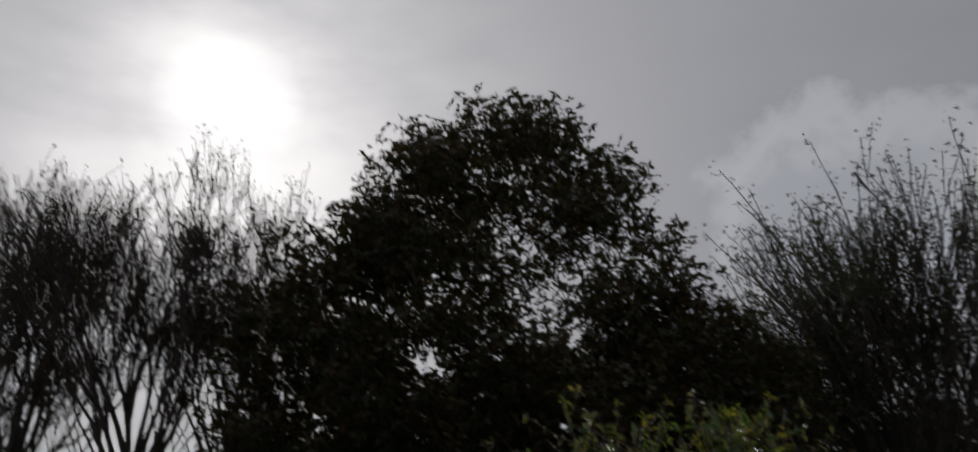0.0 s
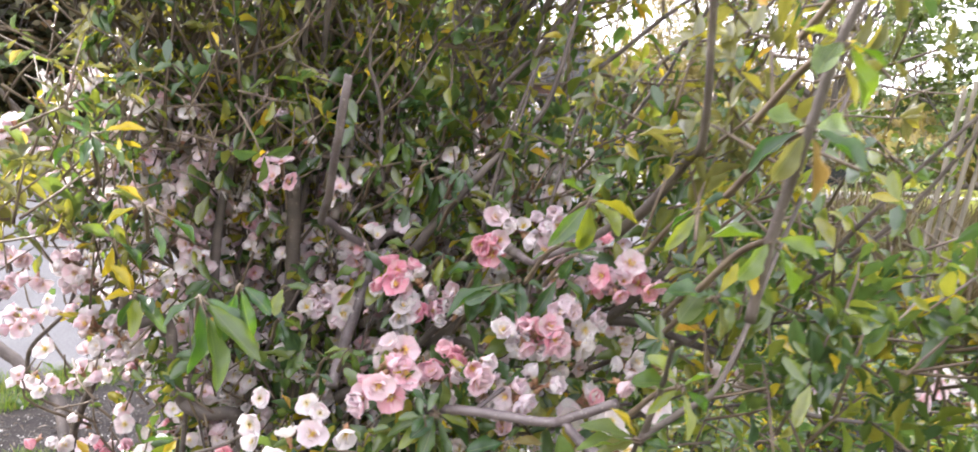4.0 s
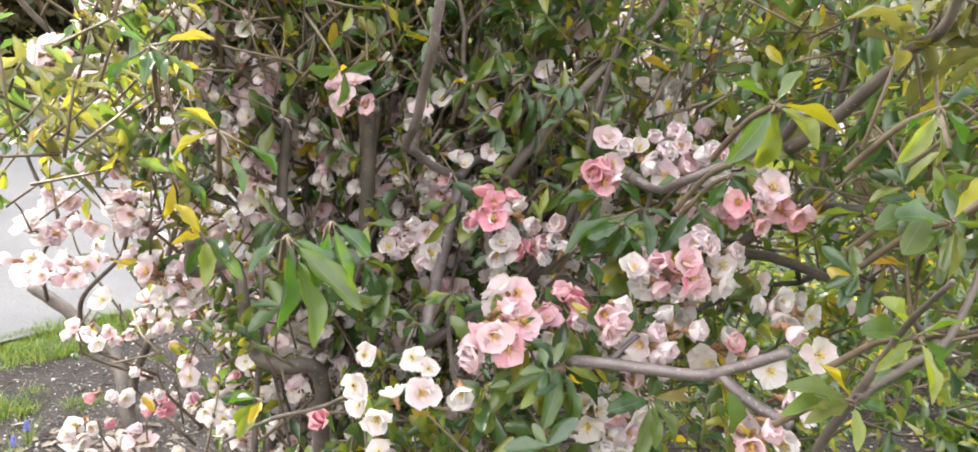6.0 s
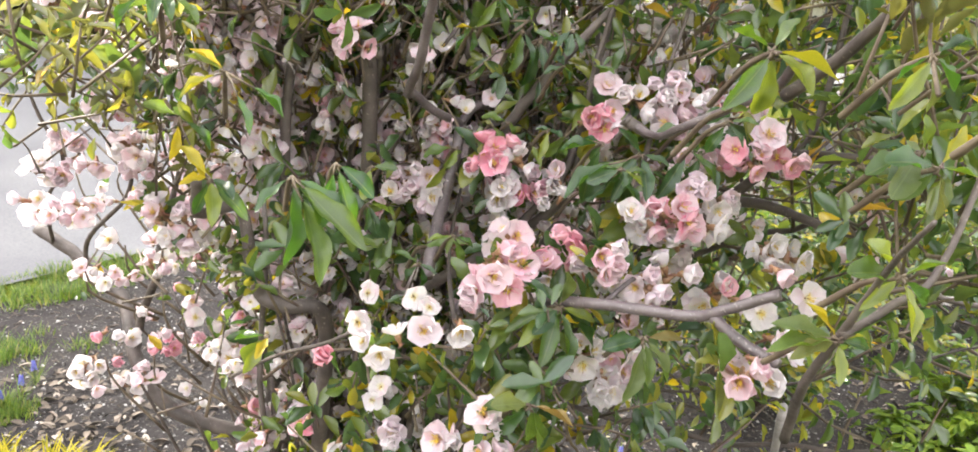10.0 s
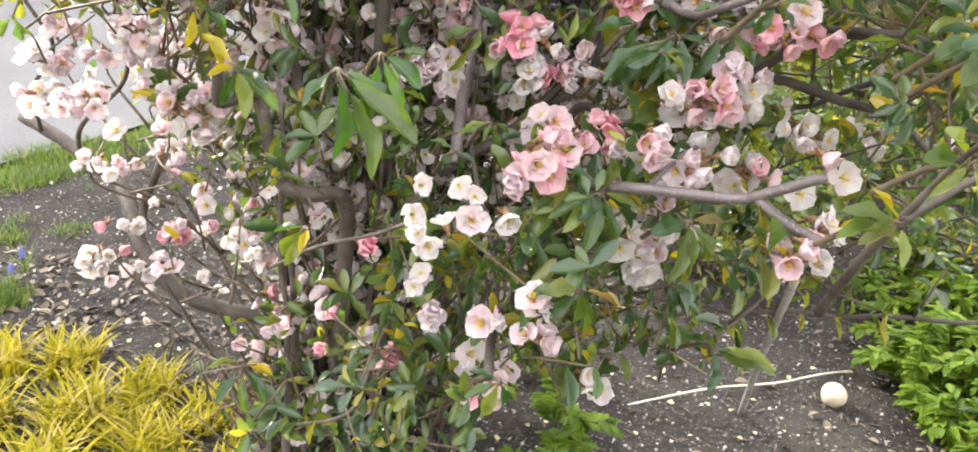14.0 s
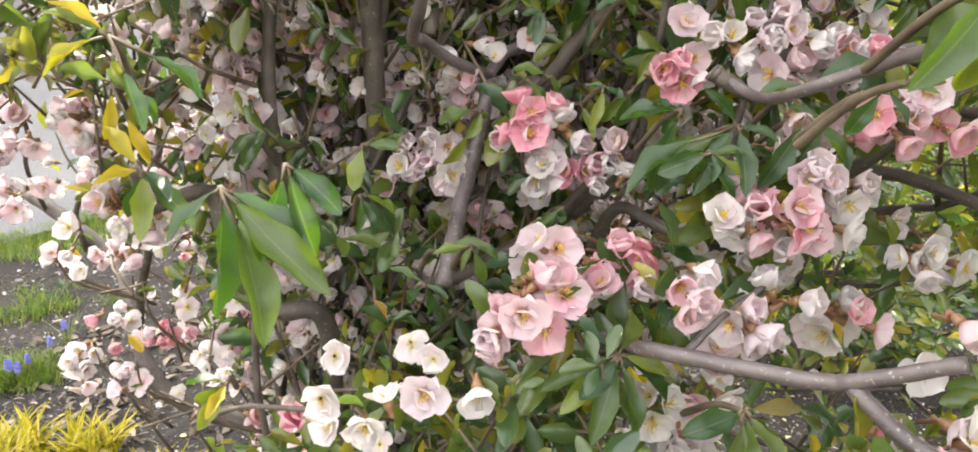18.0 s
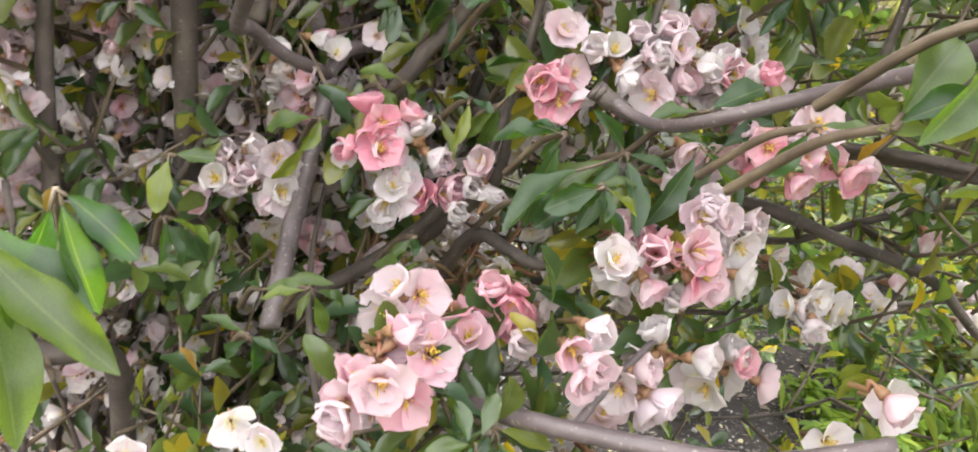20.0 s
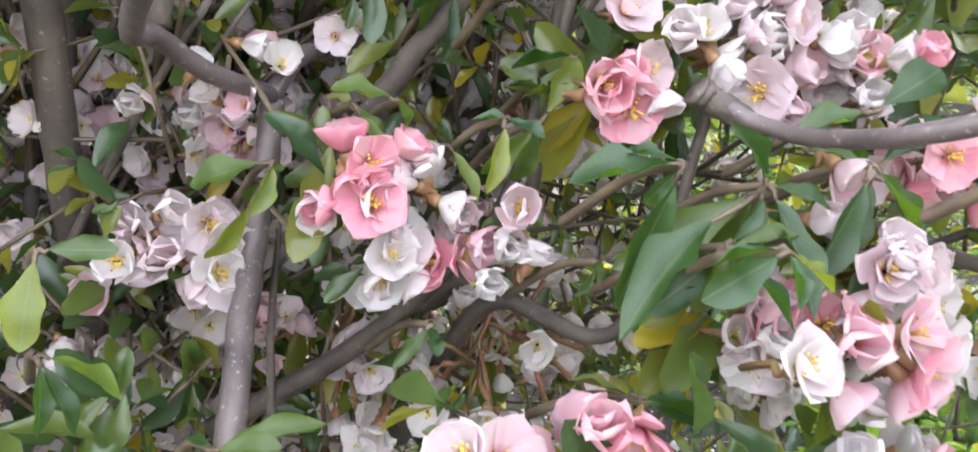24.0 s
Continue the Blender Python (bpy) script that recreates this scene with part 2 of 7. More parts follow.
ASPHALT = surface("asphalt", lambda t: mix(t, ramp(t, spot(t, 1.1, 5.0), [(0.35, (0.0,) * 3), (0.7, (1.0,) * 3)]), ramp(t, spot(t, 90.0, 5.0), [(0.3, (0.085, 0.085, 0.092)), (0.7, (0.15, 0.148, 0.152))]), ramp(t, spot(t, 70.0, 5.0), [(0.3, (0.12, 0.12, 0.123)), (0.7, (0.19, 0.187, 0.186))])), 0.85, grain(220.0, 0.7, 0.004), None, 0.3)
KERB = surface("kerb_concrete", two((0.30, 0.29, 0.27), (0.45, 0.43, 0.40), 6.0), 0.9, grain(60.0, 0.5, 0.004))
LAWN = surface("lawn", lambda t: mix(t, ramp(t, spot(t, 0.6), [(0.35, (0,) * 3), (0.7, (1,) * 3)]), ramp(t, spot(t, 25.0, 6.0), [(0.3, (0.065, 0.088, 0.011)), (0.7, (0.14, 0.155, 0.018))]), ramp(t, spot(t, 25.0, 6.0), [(0.3, (0.09, 0.105, 0.014)), (0.7, (0.19, 0.19, 0.022))])), 0.9, grain(40.0, 1.0, 0.03), None, 0.05)
BLADE = leafy("grass_blade", [(0.0, (0.05, 0.095, 0.016)), (0.6, (0.10, 0.16, 0.026)), (0.9, (0.17, 0.20, 0.04)), (1.0, (0.28, 0.25, 0.12))], 0.45)
GOLD = leafy("golden_blade", [(0.0, (0.12, 0.125, 0.008)), (0.4, (0.28, 0.25, 0.012)), (0.8, (0.42, 0.35, 0.03)), (0.93, (0.46, 0.38, 0.12)), (1.0, (0.34, 0.25, 0.12))], 0.35, (1.2, 1.15, 0.6), 0.6, 0.12)
STRAW = leafy("straw_blade", [(0.0, (0.07, 0.06, 0.03)), (0.5, (0.125, 0.095, 0.052)), (1.0, (0.06, 0.075, 0.025))], 0.35, (1.2, 1.1, 0.8), 0.7)
FERN = leafy("lobed_leaf", [(0.0, (0.06, 0.11, 0.011)), (0.6, (0.10, 0.165, 0.015)), (1.0, (0.16, 0.215, 0.02))], 0.4, (1.5, 1.6, 0.6), 0.5, 0.2)
BLUE = surface("grape_hyacinth", lambda t: ramp(t, chance(t), [(0.0, (0.075, 0.085, 0.30)), (1.0, (0.16, 0.16, 0.44))]), 0.6)
BAMBOO = surface("bamboo_cane", two((0.09, 0.08, 0.062), (0.17, 0.15, 0.115), 30.0, stretch=(1, 1, 0.1)), 0.6, grain(80.0, 0.3, 0.001), None, 0.25)
ROD = surface("weathered_stick", two((0.22, 0.20, 0.195), (0.40, 0.37, 0.36), 30.0), 0.7, grain(80.0, 0.5, 0.002))
WIRE = surface("pale_root", two((0.45, 0.40, 0.33), (0.62, 0.57, 0.48), 20.0), 0.7)
FRUIT = surface("dried_fruit", two((0.48, 0.40, 0.29), (0.66, 0.58, 0.45), 30.0), 0.6, grain(60.0, 0.5, 0.002))
BRICK = surface("red_brick", lambda t: mix(t, node(t, "TexBrick", {"Vector": node(t, "TexCoord").outputs["UV"], "Scale": 1.0, "Mortar Size": 0.012, "Brick Width": 0.22, "Row Height": 0.075}).outputs["Fac"], ramp(t, spot(t, 6.0), [(0.3, (0.09, 0.042, 0.035)), (0.7, (0.15, 0.068, 0.055))]), (0.17, 0.15, 0.135)), 0.9)
SLATE = surface("slate", two((0.03, 0.03, 0.034), (0.055, 0.055, 0.06), 5.0), 0.85, None, None, 0.12)
PAINT = surface("white_paint", two((0.34, 0.335, 0.32), (0.45, 0.44, 0.43), 3.0), 0.6)
DARK = surface("dark_paint", two((0.010, 0.012, 0.012), (0.024, 0.026, 0.026), 4.0), 0.75, None, None, 0.12)
GLASS = surface("window_glass", two((0.03, 0.035, 0.04), (0.06, 0.065, 0.07), 1.0), 0.08, None, None, 0.8)
LANTERN = surface("frosted_glass", two((0.75, 0.74, 0.72), (0.85, 0.84, 0.82), 8.0), 0.35, None, (0.5, (1.0, 1.0, 1.0)))
POST_WOOD = surface("post_wood", two((0.10, 0.055, 0.035), (0.19, 0.115, 0.075), 8.0, stretch=(4, 4, 0.6)), 0.8, grain(30.0, 0.5, 0.006))
STONE = surface("grey_stone", two((0.13, 0.13, 0.125), (0.21, 0.21, 0.20), 4.0), 0.85, grain(30.0, 0.5, 0.006))


# ---- tools ----
def mesh_of(name, verts, faces, mat, smooth=True, along=None):
    """A mesh from arrays; faces are rows of three or four corners."""
    verts, faces = np.asarray(verts, np.float32), np.asarray(faces, np.int32)
    me = bpy.data.meshes.new(name)
    me.vertices.add(len(verts))
    me.vertices.foreach_set("co", verts.ravel())
    n, k = faces.shape
    me.loops.add(n * k)
    me.loops.foreach_set("vertex_index", faces.ravel())
    me.polygons.add(n)
    me.polygons.foreach_set("loop_start", np.arange(0, n * k, k, dtype=np.int32))
    me.polygons.foreach_set("loop_total", np.full(n, k, np.int32))
    me.polygons.foreach_set("use_smooth", np.full(n, smooth))
    me.update(calc_edges=True)
    me.materials.append(mat)
    if along is not None:
        me.attributes.new("along", "FLOAT", "POINT").data.foreach_set("value", np.asarray(along, np.float32))
    return me


def thing(name, label, category, at=(0, 0, 0), group="", kind=""):
    ob = new(name)
    ob.location = at
    ob.empty_display_size = 0.1
    return tagged(ob, label, category, group, kind)


def part(name, me, parent, label="", m=None, kind=""):
    if isinstance(me, tuple):
        bm, mat = me
        data = bpy.data.meshes.new(name)
        bm.to_mesh(data)
        bm.free()
        data.materials.append(mat)
        me = data
    ob = new(name, me)
    ob.parent = parent
    if m is not None:
        ob.matrix_basis = m
    return tagged(ob, label, kind=kind)


def unit(v):
    v = np.asarray(v, float)
    return v / np.maximum(np.linalg.norm(v, axis=-1, keepdims=True), 1e-9)


class Tubes:
    """Tapered round limbs, gathered into one mesh."""

    def __init__(self):
        self.v, self.f, self.n = [], [], 0

    def add(self, pts, r0, r1, sides=6, wobble=0.0):
        pts = np.asarray(pts, float)
        k = len(pts)
        way = unit(np.gradient(pts, axis=0))
        ref = np.array([0.31, 0.17, 0.93]) if abs(way[0][2]) < 0.9 else np.array([1.0, 0.1, 0.0])
        a = unit(np.cross(way, ref))
        b = np.cross(way, a)
        ang = np.arange(sides) * 2 * np.pi / sides
        r = np.linspace(r0, r1, k)[:, None, None] * (1 + wobble * np.random.uniform(-1, 1, (k, sides, 1)))
        ring = pts[:, None] + r * (np.cos(ang)[None, :, None] * a[:, None] + np.sin(ang)[None, :, None] * b[:, None])
        i, j = np.meshgrid(np.arange(k - 1), np.arange(sides), indexing="ij")
        q = np.stack([i * sides + j, i * sides + (j + 1) % sides, (i + 1) * sides + (j + 1) % sides, (i + 1) * sides + j], -1).reshape(-1, 4)
        self.v.append(ring.reshape(-1, 3))
        self.f.append(q + self.n)
        for end in (np.arange(sides) + (k - 1) * sides + self.n, np.arange(sides)[::-1] + self.n):
            for j in range(1, sides - 2, 2):
                self.f.append(np.array([[end[0], end[j], end[j + 1], end[j + 2]]]))
        self.n += k * sides

    def mesh(self, name, mat):
        return mesh_of(name, np.concatenate(self.v), np.concatenate(self.f), mat)


def smooth_line(pts, steps=6):
    """A curve through the points (Catmull-Rom)."""
    p = np.asarray(pts, float)
    p = np.vstack([2 * p[0] - p[1], p, 2 * p[-1] - p[-2]])
    out = []
    for i in range(1, len(p) - 2):
        for s in np.arange(steps) / steps:
            out.append(0.5 * (2 * p[i] + (p[i + 1] - p[i - 1]) * s + (2 * p[i - 1] - 5 * p[i] + 4 * p[i + 1] - p[i + 2]) * s**2 + (3 * p[i] - p[i - 1] - 3 * p[i + 1] + p[i + 2]) * s**3))
    return np.array(out + [p[-2]])


def leaf_shape(stations=5, width=0.42, fold=0.12, droop=0.10, round_at=0.55, bend=0.0, wave=0.0):
    """A leaf one long, along +y from its stalk, with a folded midrib, a drooping tip, a sideways bend and wavy edges."""
    y = np.linspace(0, 1, stations + 1)
    if 0.5 < round_at < 0.6:
        y = 1 - (1 - y) ** 1.5
    w = 0.5 * width * np.sin(np.pi * np.clip(y, 0, 1) ** (0.6 if round_at < 0.5 else 1.4 if round_at < 0.6 else 1.15)) ** (0.65 if round_at < 0.6 else 0.8)
    w[0], w[-1] = 0.012, 0.004
    z = -droop * y**2
    x = bend * y**2
    near, far = wave * w * np.sin(11.0 * y + 0.6), wave * w * np.sin(9.0 * y + 2.4)
    v = np.concatenate([np.stack([x - w * (1 + 0.08 * np.sin(17.0 * y)), y, z + fold * w + near], 1), np.stack([x, y, z - fold * 0.5 * w], 1), np.stack([x + w * (1 + 0.08 * np.sin(14.0 * y + 1.0)), y, z + fold * w + far], 1)])
    k = stations + 1
    f = [[c * k + i, (c + 1) * k + i, (c + 1) * k + i + 1, c * k + i + 1] for c in (0, 1) for i in range(stations)]
    return v, np.array(f)


class Leaves:
    """Many copies of one small shape, gathered into one mesh."""

    def __init__(self, shape, along=None):
        self.shape, self.rows, self.along = shape, [], along

    def add(self, at, way, up, long, wide=None):
        self.rows.append((at, way, up, long, long if wide is None else wide))

    def mesh(self, name, mat):
        at, way, up = (np.array([r[i] for r in self.rows], float) for i in range(3))
        long, wide = (np.array([r[i] for r in self.rows], float)[:, None] for i in (3, 4))
        y = unit(way)
        x = unit(np.cross(y, up))
        z = np.cross(x, y)
        v, f = self.shape
        out = at[:, None] + v[None, :, :1] * (x * wide)[:, None] + v[None, :, 1:2] * (y * long)[:, None] + v[None, :, 2:] * (z * long)[:, None]
        faces = f[None] + (np.arange(len(at)) * len(v))[:, None, None]
        return mesh_of(name, out.reshape(-1, 3), faces.reshape(-1, f.shape[1]), mat, along=None if self.along is None else np.tile(self.along, len(at)))


def frame_of(at, way, up, size):
    y = Vector(way).normalized()
    x = y.cross(Vector(up)).normalized()
    z = x.cross(y)
    return Matrix.Translation(at) @ Matrix((x, y, z)).transposed().to_4x4() @ Matrix.Diagonal((size, size, size, 1))


def box_bm(*boxes):
    """Bevelled boxes (centre, size) in one bmesh."""
    bm = bmesh.new()
    for c, s in boxes:
        r = bmesh.ops.create_cube(bm, size=1.0, matrix=Matrix.Translation(c) @ Matrix.Diagonal((*s, 1)))
        edges = {e for v in r["verts"] for e in v.link_edges}
        bmesh.ops.bevel(bm, geom=list(edges), offset=min(s) * 0.06, segments=1, affect="EDGES")
    return bm


def rnd(a, b):
    return random.uniform(a, b)


def ball(r=1.0):
    """A random vector inside a ball."""
    while True:
        v = np.array([rnd(-1, 1), rnd(-1, 1), rnd(-1, 1)])
        if v @ v <= 1:
            return v * r


# ---- ground ----
def sheet(name, xs, ys, height, mat, label, category):
    """A sheet over a grid of columns and rows, with a height for each place."""
    k = len(ys)
    v = [(x, y, height(x, y)) for x in xs for y in ys]
    f = [[i * k + j, (i + 1) * k + j, (i + 1) * k + j + 1, i * k + j + 1] for i in range(len(xs) - 1) for j in range(k - 1)]
    return tagged(new(name, mesh_of(name, v, f, mat)), label, category, kind="structure")


def road_near(x):
    return 5.08 + 0.46 * x if x > -6 else 2.32


def road_far(x):
    return 16.9 + 0.08 * x


def bank(x, y):
    """The lawn rises gently behind the road to the west."""
    s = min(1.0, max(0.0, (y - 18) / 20)) * min(1.0, max(0.0, (12 - x) / 14))
    return 1.5 * s * s * (3 - 2 * s)


XS = np.concatenate([np.linspace(-900, -60, 6), np.linspace(-40, 60, 41), np.linspace(80, 900, 6)])
YS = np.concatenate([np.linspace(-900, -20, 5), np.linspace(-10, 60, 36), np.linspace(80, 1500, 8)])
sheet("ground", XS, YS, lambda x, y: bank(x, y) - 0.03, LAWN, "wide mown spring lawn around the bed and road", "ground")


def strip(name, near, far, xs, z, mat, label, category, rows=6):
    v = [(x, near(x) + (far(x) - near(x)) * j / rows, z) for x in xs for j in range(rows + 1)]
    k = rows + 1
    f = [[i * k + j, (i + 1) * k + j, (i + 1) * k + j + 1, i * k + j + 1] for i in range(len(xs) - 1) for j in range(rows)]
    me = mesh_of(name, v, f, mat)
    ob = tagged(new(name, me), label, category, kind="structure")
    return ob


strip("road", road_near, road_far, np.linspace(-40, 44, 29), -0.012, ASPHALT, "pale grey worn asphalt drive in partial shade", "road")
kerb = Tubes()
for side, off in ((road_far, 0.06),):
    xs = np.linspace(-40, 44, 60)
    kerb.add([(x, side(x) + off, 0.02) for x in xs], 0.09, 0.09, 4)
tagged(new("kerb", kerb.mesh("kerb", KERB)), "low concrete kerb between drive and lawn", "kerb", kind="structure")


def soil_height(x, y):
    edge = min(1.0, max(0.0, (5.06 + 0.45 * x - y) / 0.3))
    mound = 0.02 * math.exp(-((x - 0.35) ** 2 + (y - 2.9) ** 2) / 0.5)
    n = noise.fractal(Vector((x * 3.0, y * 3.0, 0.3)), 1.0, 2.0, 4)
    fine = noise.fractal(Vector((x * 14.0, y * 14.0, 4.0)), 0.9, 2.1, 3)
    # the bed's outline wanders and sinks under the lawn
    rim = min(x + 2.1, 0.6 * (9.4 - x), y - 0.72, 1.2 * math.hypot(max(0.0, x + 2.1), max(0.0, y - 0.72)) - 0.55) + 0.22 * noise.noise(Vector((x * 1.3, y * 1.3, 7.0)))
    sink = 0.07 * (1 - min(1.0, max(0.0, rim / 0.35)))
    return -0.035 + edge * (0.03 + mound + 0.012 * n + 0.007 * fine) - sink


sheet("garden_bed", np.concatenate([np.linspace(-2.2, 2.6, 110), np.linspace(2.75, 9.5, 46)]), np.concatenate([np.linspace(0.6, 4.6, 110), np.linspace(4.7, 8.6, 30)]), soil_height, SOIL, "dark crumbly garden soil strewn with mulch and petals", "garden bed")


# ---- trees ----
def grow(tubes, tips, p, way, length, radius, depth, spread, upward, split=(2, 3), bend=0.15, sides=5, thin=0.006):
    """A limb, then its forks; the ends go into tips."""
    pts, d, n = [np.array(p, float)], unit(way), 4 if depth > 1 else 3
    for _ in range(n):
        d = unit(d + bend * ball() + np.array([0, 0, upward * 0.25]))
        pts.append(pts[-1] + d * length / n)
    tubes.add(pts, max(radius, thin), max(radius * 0.62, thin * 0.8), sides if radius > 0.02 else 3)
    if depth == 0:
        tips.append((pts[-1], d))
        tips.append((pts[-2], d))
        return
    for i in range(random.randint(*split)):
        start = pts[-1] if i == 0 else pts[random.choice((-1, -2, -2, -3))]
        side = unit(np.cross(d, ball()))
        nd = unit(d + side * spread * rnd(0.5, 1.2) + np.array([0, 0, upward * 0.3]))
        grow(tubes, tips, start, nd, length * rnd(0.62, 0.86), radius * rnd(0.5, 0.66), depth - 1, spread, upward, split, bend, sides, thin)


def clump_shape():
    """Three small crossed leaves at a twig's end."""
    v = np.array([(0, 0, 0), (-0.28, 0.5, 0.06), (0, 1.0, -0.1), (0.28, 0.5, 0.06)])
    vs, fs = [], []
    for i, (ax, ay) in enumerate(((0, 0), (1.3, 0.5), (-1.1, -0.6))):
        m = np.array(Euler((0.3 * ay, 0.6 * ax, ax)).to_matrix())
        vs.append(v @ m.T)
        fs.append(np.array([[0, 3, 2, 1]]) + 4 * i)
    return np.concatenate(vs), np.concatenate(fs)


CLUMP = clump_shape()


def tree(name, label, at, limbs, leaf, per_tip, size, jitter, bark, trunk=None, tall=0.0, broad=0.0, top=99.3, **how):
    """tall: the height it grows to; broad: how far its crown reaches from the trunk."""
    ob = thing(name, label, "tree", at)
    tips, wood = [], Tubes()
    if trunk:
        high, r = trunk
        wood_t = Tubes()
        line = smooth_line([(0, 0, -0.3), (rnd(-0.1, 0.1), rnd(-0.1, 0.1), high * 0.5), (0, 0, high)], 4)
        wood_t.add(line, r * 1.25, r * 0.85, 9, 0.05)
        part("trunk", wood_t.mesh("trunk", bark), ob)
    for p, way, length, radius, depth in limbs:
        grow(wood, tips, p, way, length, radius, depth, **how)
    part("branchwork", wood.mesh("branchwork", bark), ob, kind="stuff")
    if tall:
        ends = np.array([p for p, _ in tips])
        side = broad / np.percentile(np.hypot(ends[:, 0], ends[:, 1]), 96)
        ob.scale = (side, side, tall / np.percentile(ends[:, 2], top))
        size /= (side * side * ob.scale[2]) ** (1 / 3)
    if per_tip:
        cloud = Leaves(CLUMP)
        for p, d in tips:
            for _ in range(per_tip if per_tip >= 1 else int(random.random() < per_tip)):
                q = p + ball(jitter)
                cloud.add(q, unit(d + 0.9 * ball()), ball() + np.array([0, 0, 1.0]), size * rnd(0.6, 1.3))
        part("crown", cloud.mesh("crown", leaf), ob, kind="stuff")
    return ob


def domed_tree(name, label, at, trunk, middle, reach, bark, leaf, n, per, size, bare=None, clump=0.85, lobes=()):
    """A tree whose limbs reach out to clumps set through a dome-shaped crown; bare(p) keeps clumps out of its open heart."""
    ob = thing(name, label, "tree", at)
    high, r = trunk
    middle, reach = np.array(middle), np.array(reach)
    tube = Tubes()
    line = smooth_line([(0, 0, -0.3), (rnd(-0.1, 0.1), rnd(-0.1, 0.1), high * 0.5), (0.1, 0, high)], 4)
    tube.add(line, r * 1.3, r * 0.8, 9, 0.05)
    part("trunk", tube.mesh("trunk", bark), ob)
    wood, cloud = Tubes(), Leaves(CLUMP)
    nodes, thick = [line[-1]], [r * 0.7]
    goals = []
    while len(goals) < n:
        v = ball()
        q = float(np.linalg.norm(v))
        if q < 0.40 or v[2] < -0.75:
            continue
        mid, span = middle, reach
        if lobes and random.random() < 0.48:
            mid, span = (np.array(a) for a in random.choice(lobes))
        p = mid + v * q**-0.4 * span * (1 + 0.10 * noise.noise(Vector(v) * 4.0)) * [1 - 0.34 * max(0.0, v[2] * q**-0.4) ** 5, 1, 1]
        if bare is None or not bare(p):
            goals.append(p)
    goals.sort(key=lambda p: float(np.linalg.norm((p - line[-1]) / reach)))
    goals = [line[-1] + (g - line[-1]) * 0.42 for g in goals[n // 2::n // 26]] + goals
    for k, g in enumerate(goals):
        pts = np.array(nodes)
        cost = np.linalg.norm(pts - g, axis=1) + 0.35 * np.linalg.norm(pts - line[-1], axis=1)
        i = int(np.argmin(cost))
        s, span = pts[i], g - pts[i]
        way = [s, s + span * 0.35 + np.array([0, 0, 0.10]) * np.linalg.norm(span) + ball(0.12), s + span * 0.7 + ball(0.15), g]
        limb_line = smooth_line(way, 3)
        r1 = thick[i] * (0.72 if k < 27 else 0.6)
        wood.add(limb_line, max(r1, 0.016), max(r1 * 0.5, 0.010), 5)
        for j, q in enumerate(limb_line[1:]):
            nodes.append(q)
            thick.append(max(r1 * (0.9 - 0.04 * j), 0.02))
        if k < 27:
            continue
        for _ in range(6):
            e = g + ball(clump * 0.9)
            wood.add([g - (g - s) * 0.15, (g + e) / 2 + ball(0.1), e], 0.014 * clump, 0.008 * clump, 3)
        for _ in range(per):
            e = ball(clump)
            cloud.add(g + e * [1, 1, 0.75], unit(ball() + np.array([0, 0, -0.2])), ball() + np.array([0, 0, 1.0]), size * rnd(0.6, 1.3))
    part("branchwork", wood.mesh("branchwork", bark), ob, kind="stuff")
    part("crown", cloud.mesh("crown", leaf), ob, kind="stuff")
    return ob


random.seed(21), np.random.seed(21)
ring = lambda n, tilt, h, length, r, depth, turn=0.0: [((0, 0, h), (math.sin(2 * math.pi * i / n + turn) * tilt, math.cos(2 * math.pi * i / n + turn) * tilt, 1.0), length * rnd(0.85, 1.1), r, depth) for i in range(n)]
domed_tree("maple_tree", "broad dark-leaved maple seen against the sun", (-0.4, 19.0, 0.0), (3.6, 0.42), (0.7, 0.0, 7.1), (4.7, 4.6, 7.3), TREE_BARK, TREE_LEAF, 1200, 42, 0.17,
           lambda p: abs(p[0] - 0.4) < 3.2 and 7.4 < p[2] < 10.2 - 0.3 * abs(p[0] - 0.4) and random.random() < 0.58,
           lobes=(((-2.4, 0.0, 5.5), (3.5, 4.0, 6.0)), ((4.1, 0.0, 4.6), (3.5, 3.8, 4.9))))
for x, y, s in ((-5.2, 27.0, 1.25), (2.4, 28.0, 1.2), (9.2, 29.0, 1.1), (16.5, 31.0, 0.95)):
    domed_tree("understorey_tree", "dark leafy tree in the shade behind the maple", (x, y, bank(x, y) - 0.05), (1.2, 0.2), (0.0, 0.0, 4.4 * s), (4.4, 3.0, 4.6 * s), TREE_BARK, TREE_LEAF, 130, 44, 0.30)["group"] = "dark trees behind the maple"
random.seed(24), np.random.seed(24)
for x, y, s, w in ((-6.3, 19.6, 13.2, 2.5), (-8.2, 18.4, 14.0, 3.5), (-11.6, 19.5, 14.6, 3.6), (-14.6, 20.5, 14.2, 3.6)):
    tree("bare_tree", "leafless budding tree with thin upswept twigs", (x, y, 0.0),
         ring(6, 0.75, 5.2, 2.3, 0.085, 6) + ring(5, 0.35, 5.9, 2.5, 0.09, 6, 0.5) + ring(5, 1.0, 4.6, 2.0, 0.06, 6, 0.9), TREE_LEAF, 0.6, 0.06, 0.2, TREE_BARK, (6.0, 0.17), s, w, top=100, thin=0.009, spread=0.42, upward=0.36, split=(2, 3), bend=0.16)
random.seed(14), np.random.seed(14)
fan = []
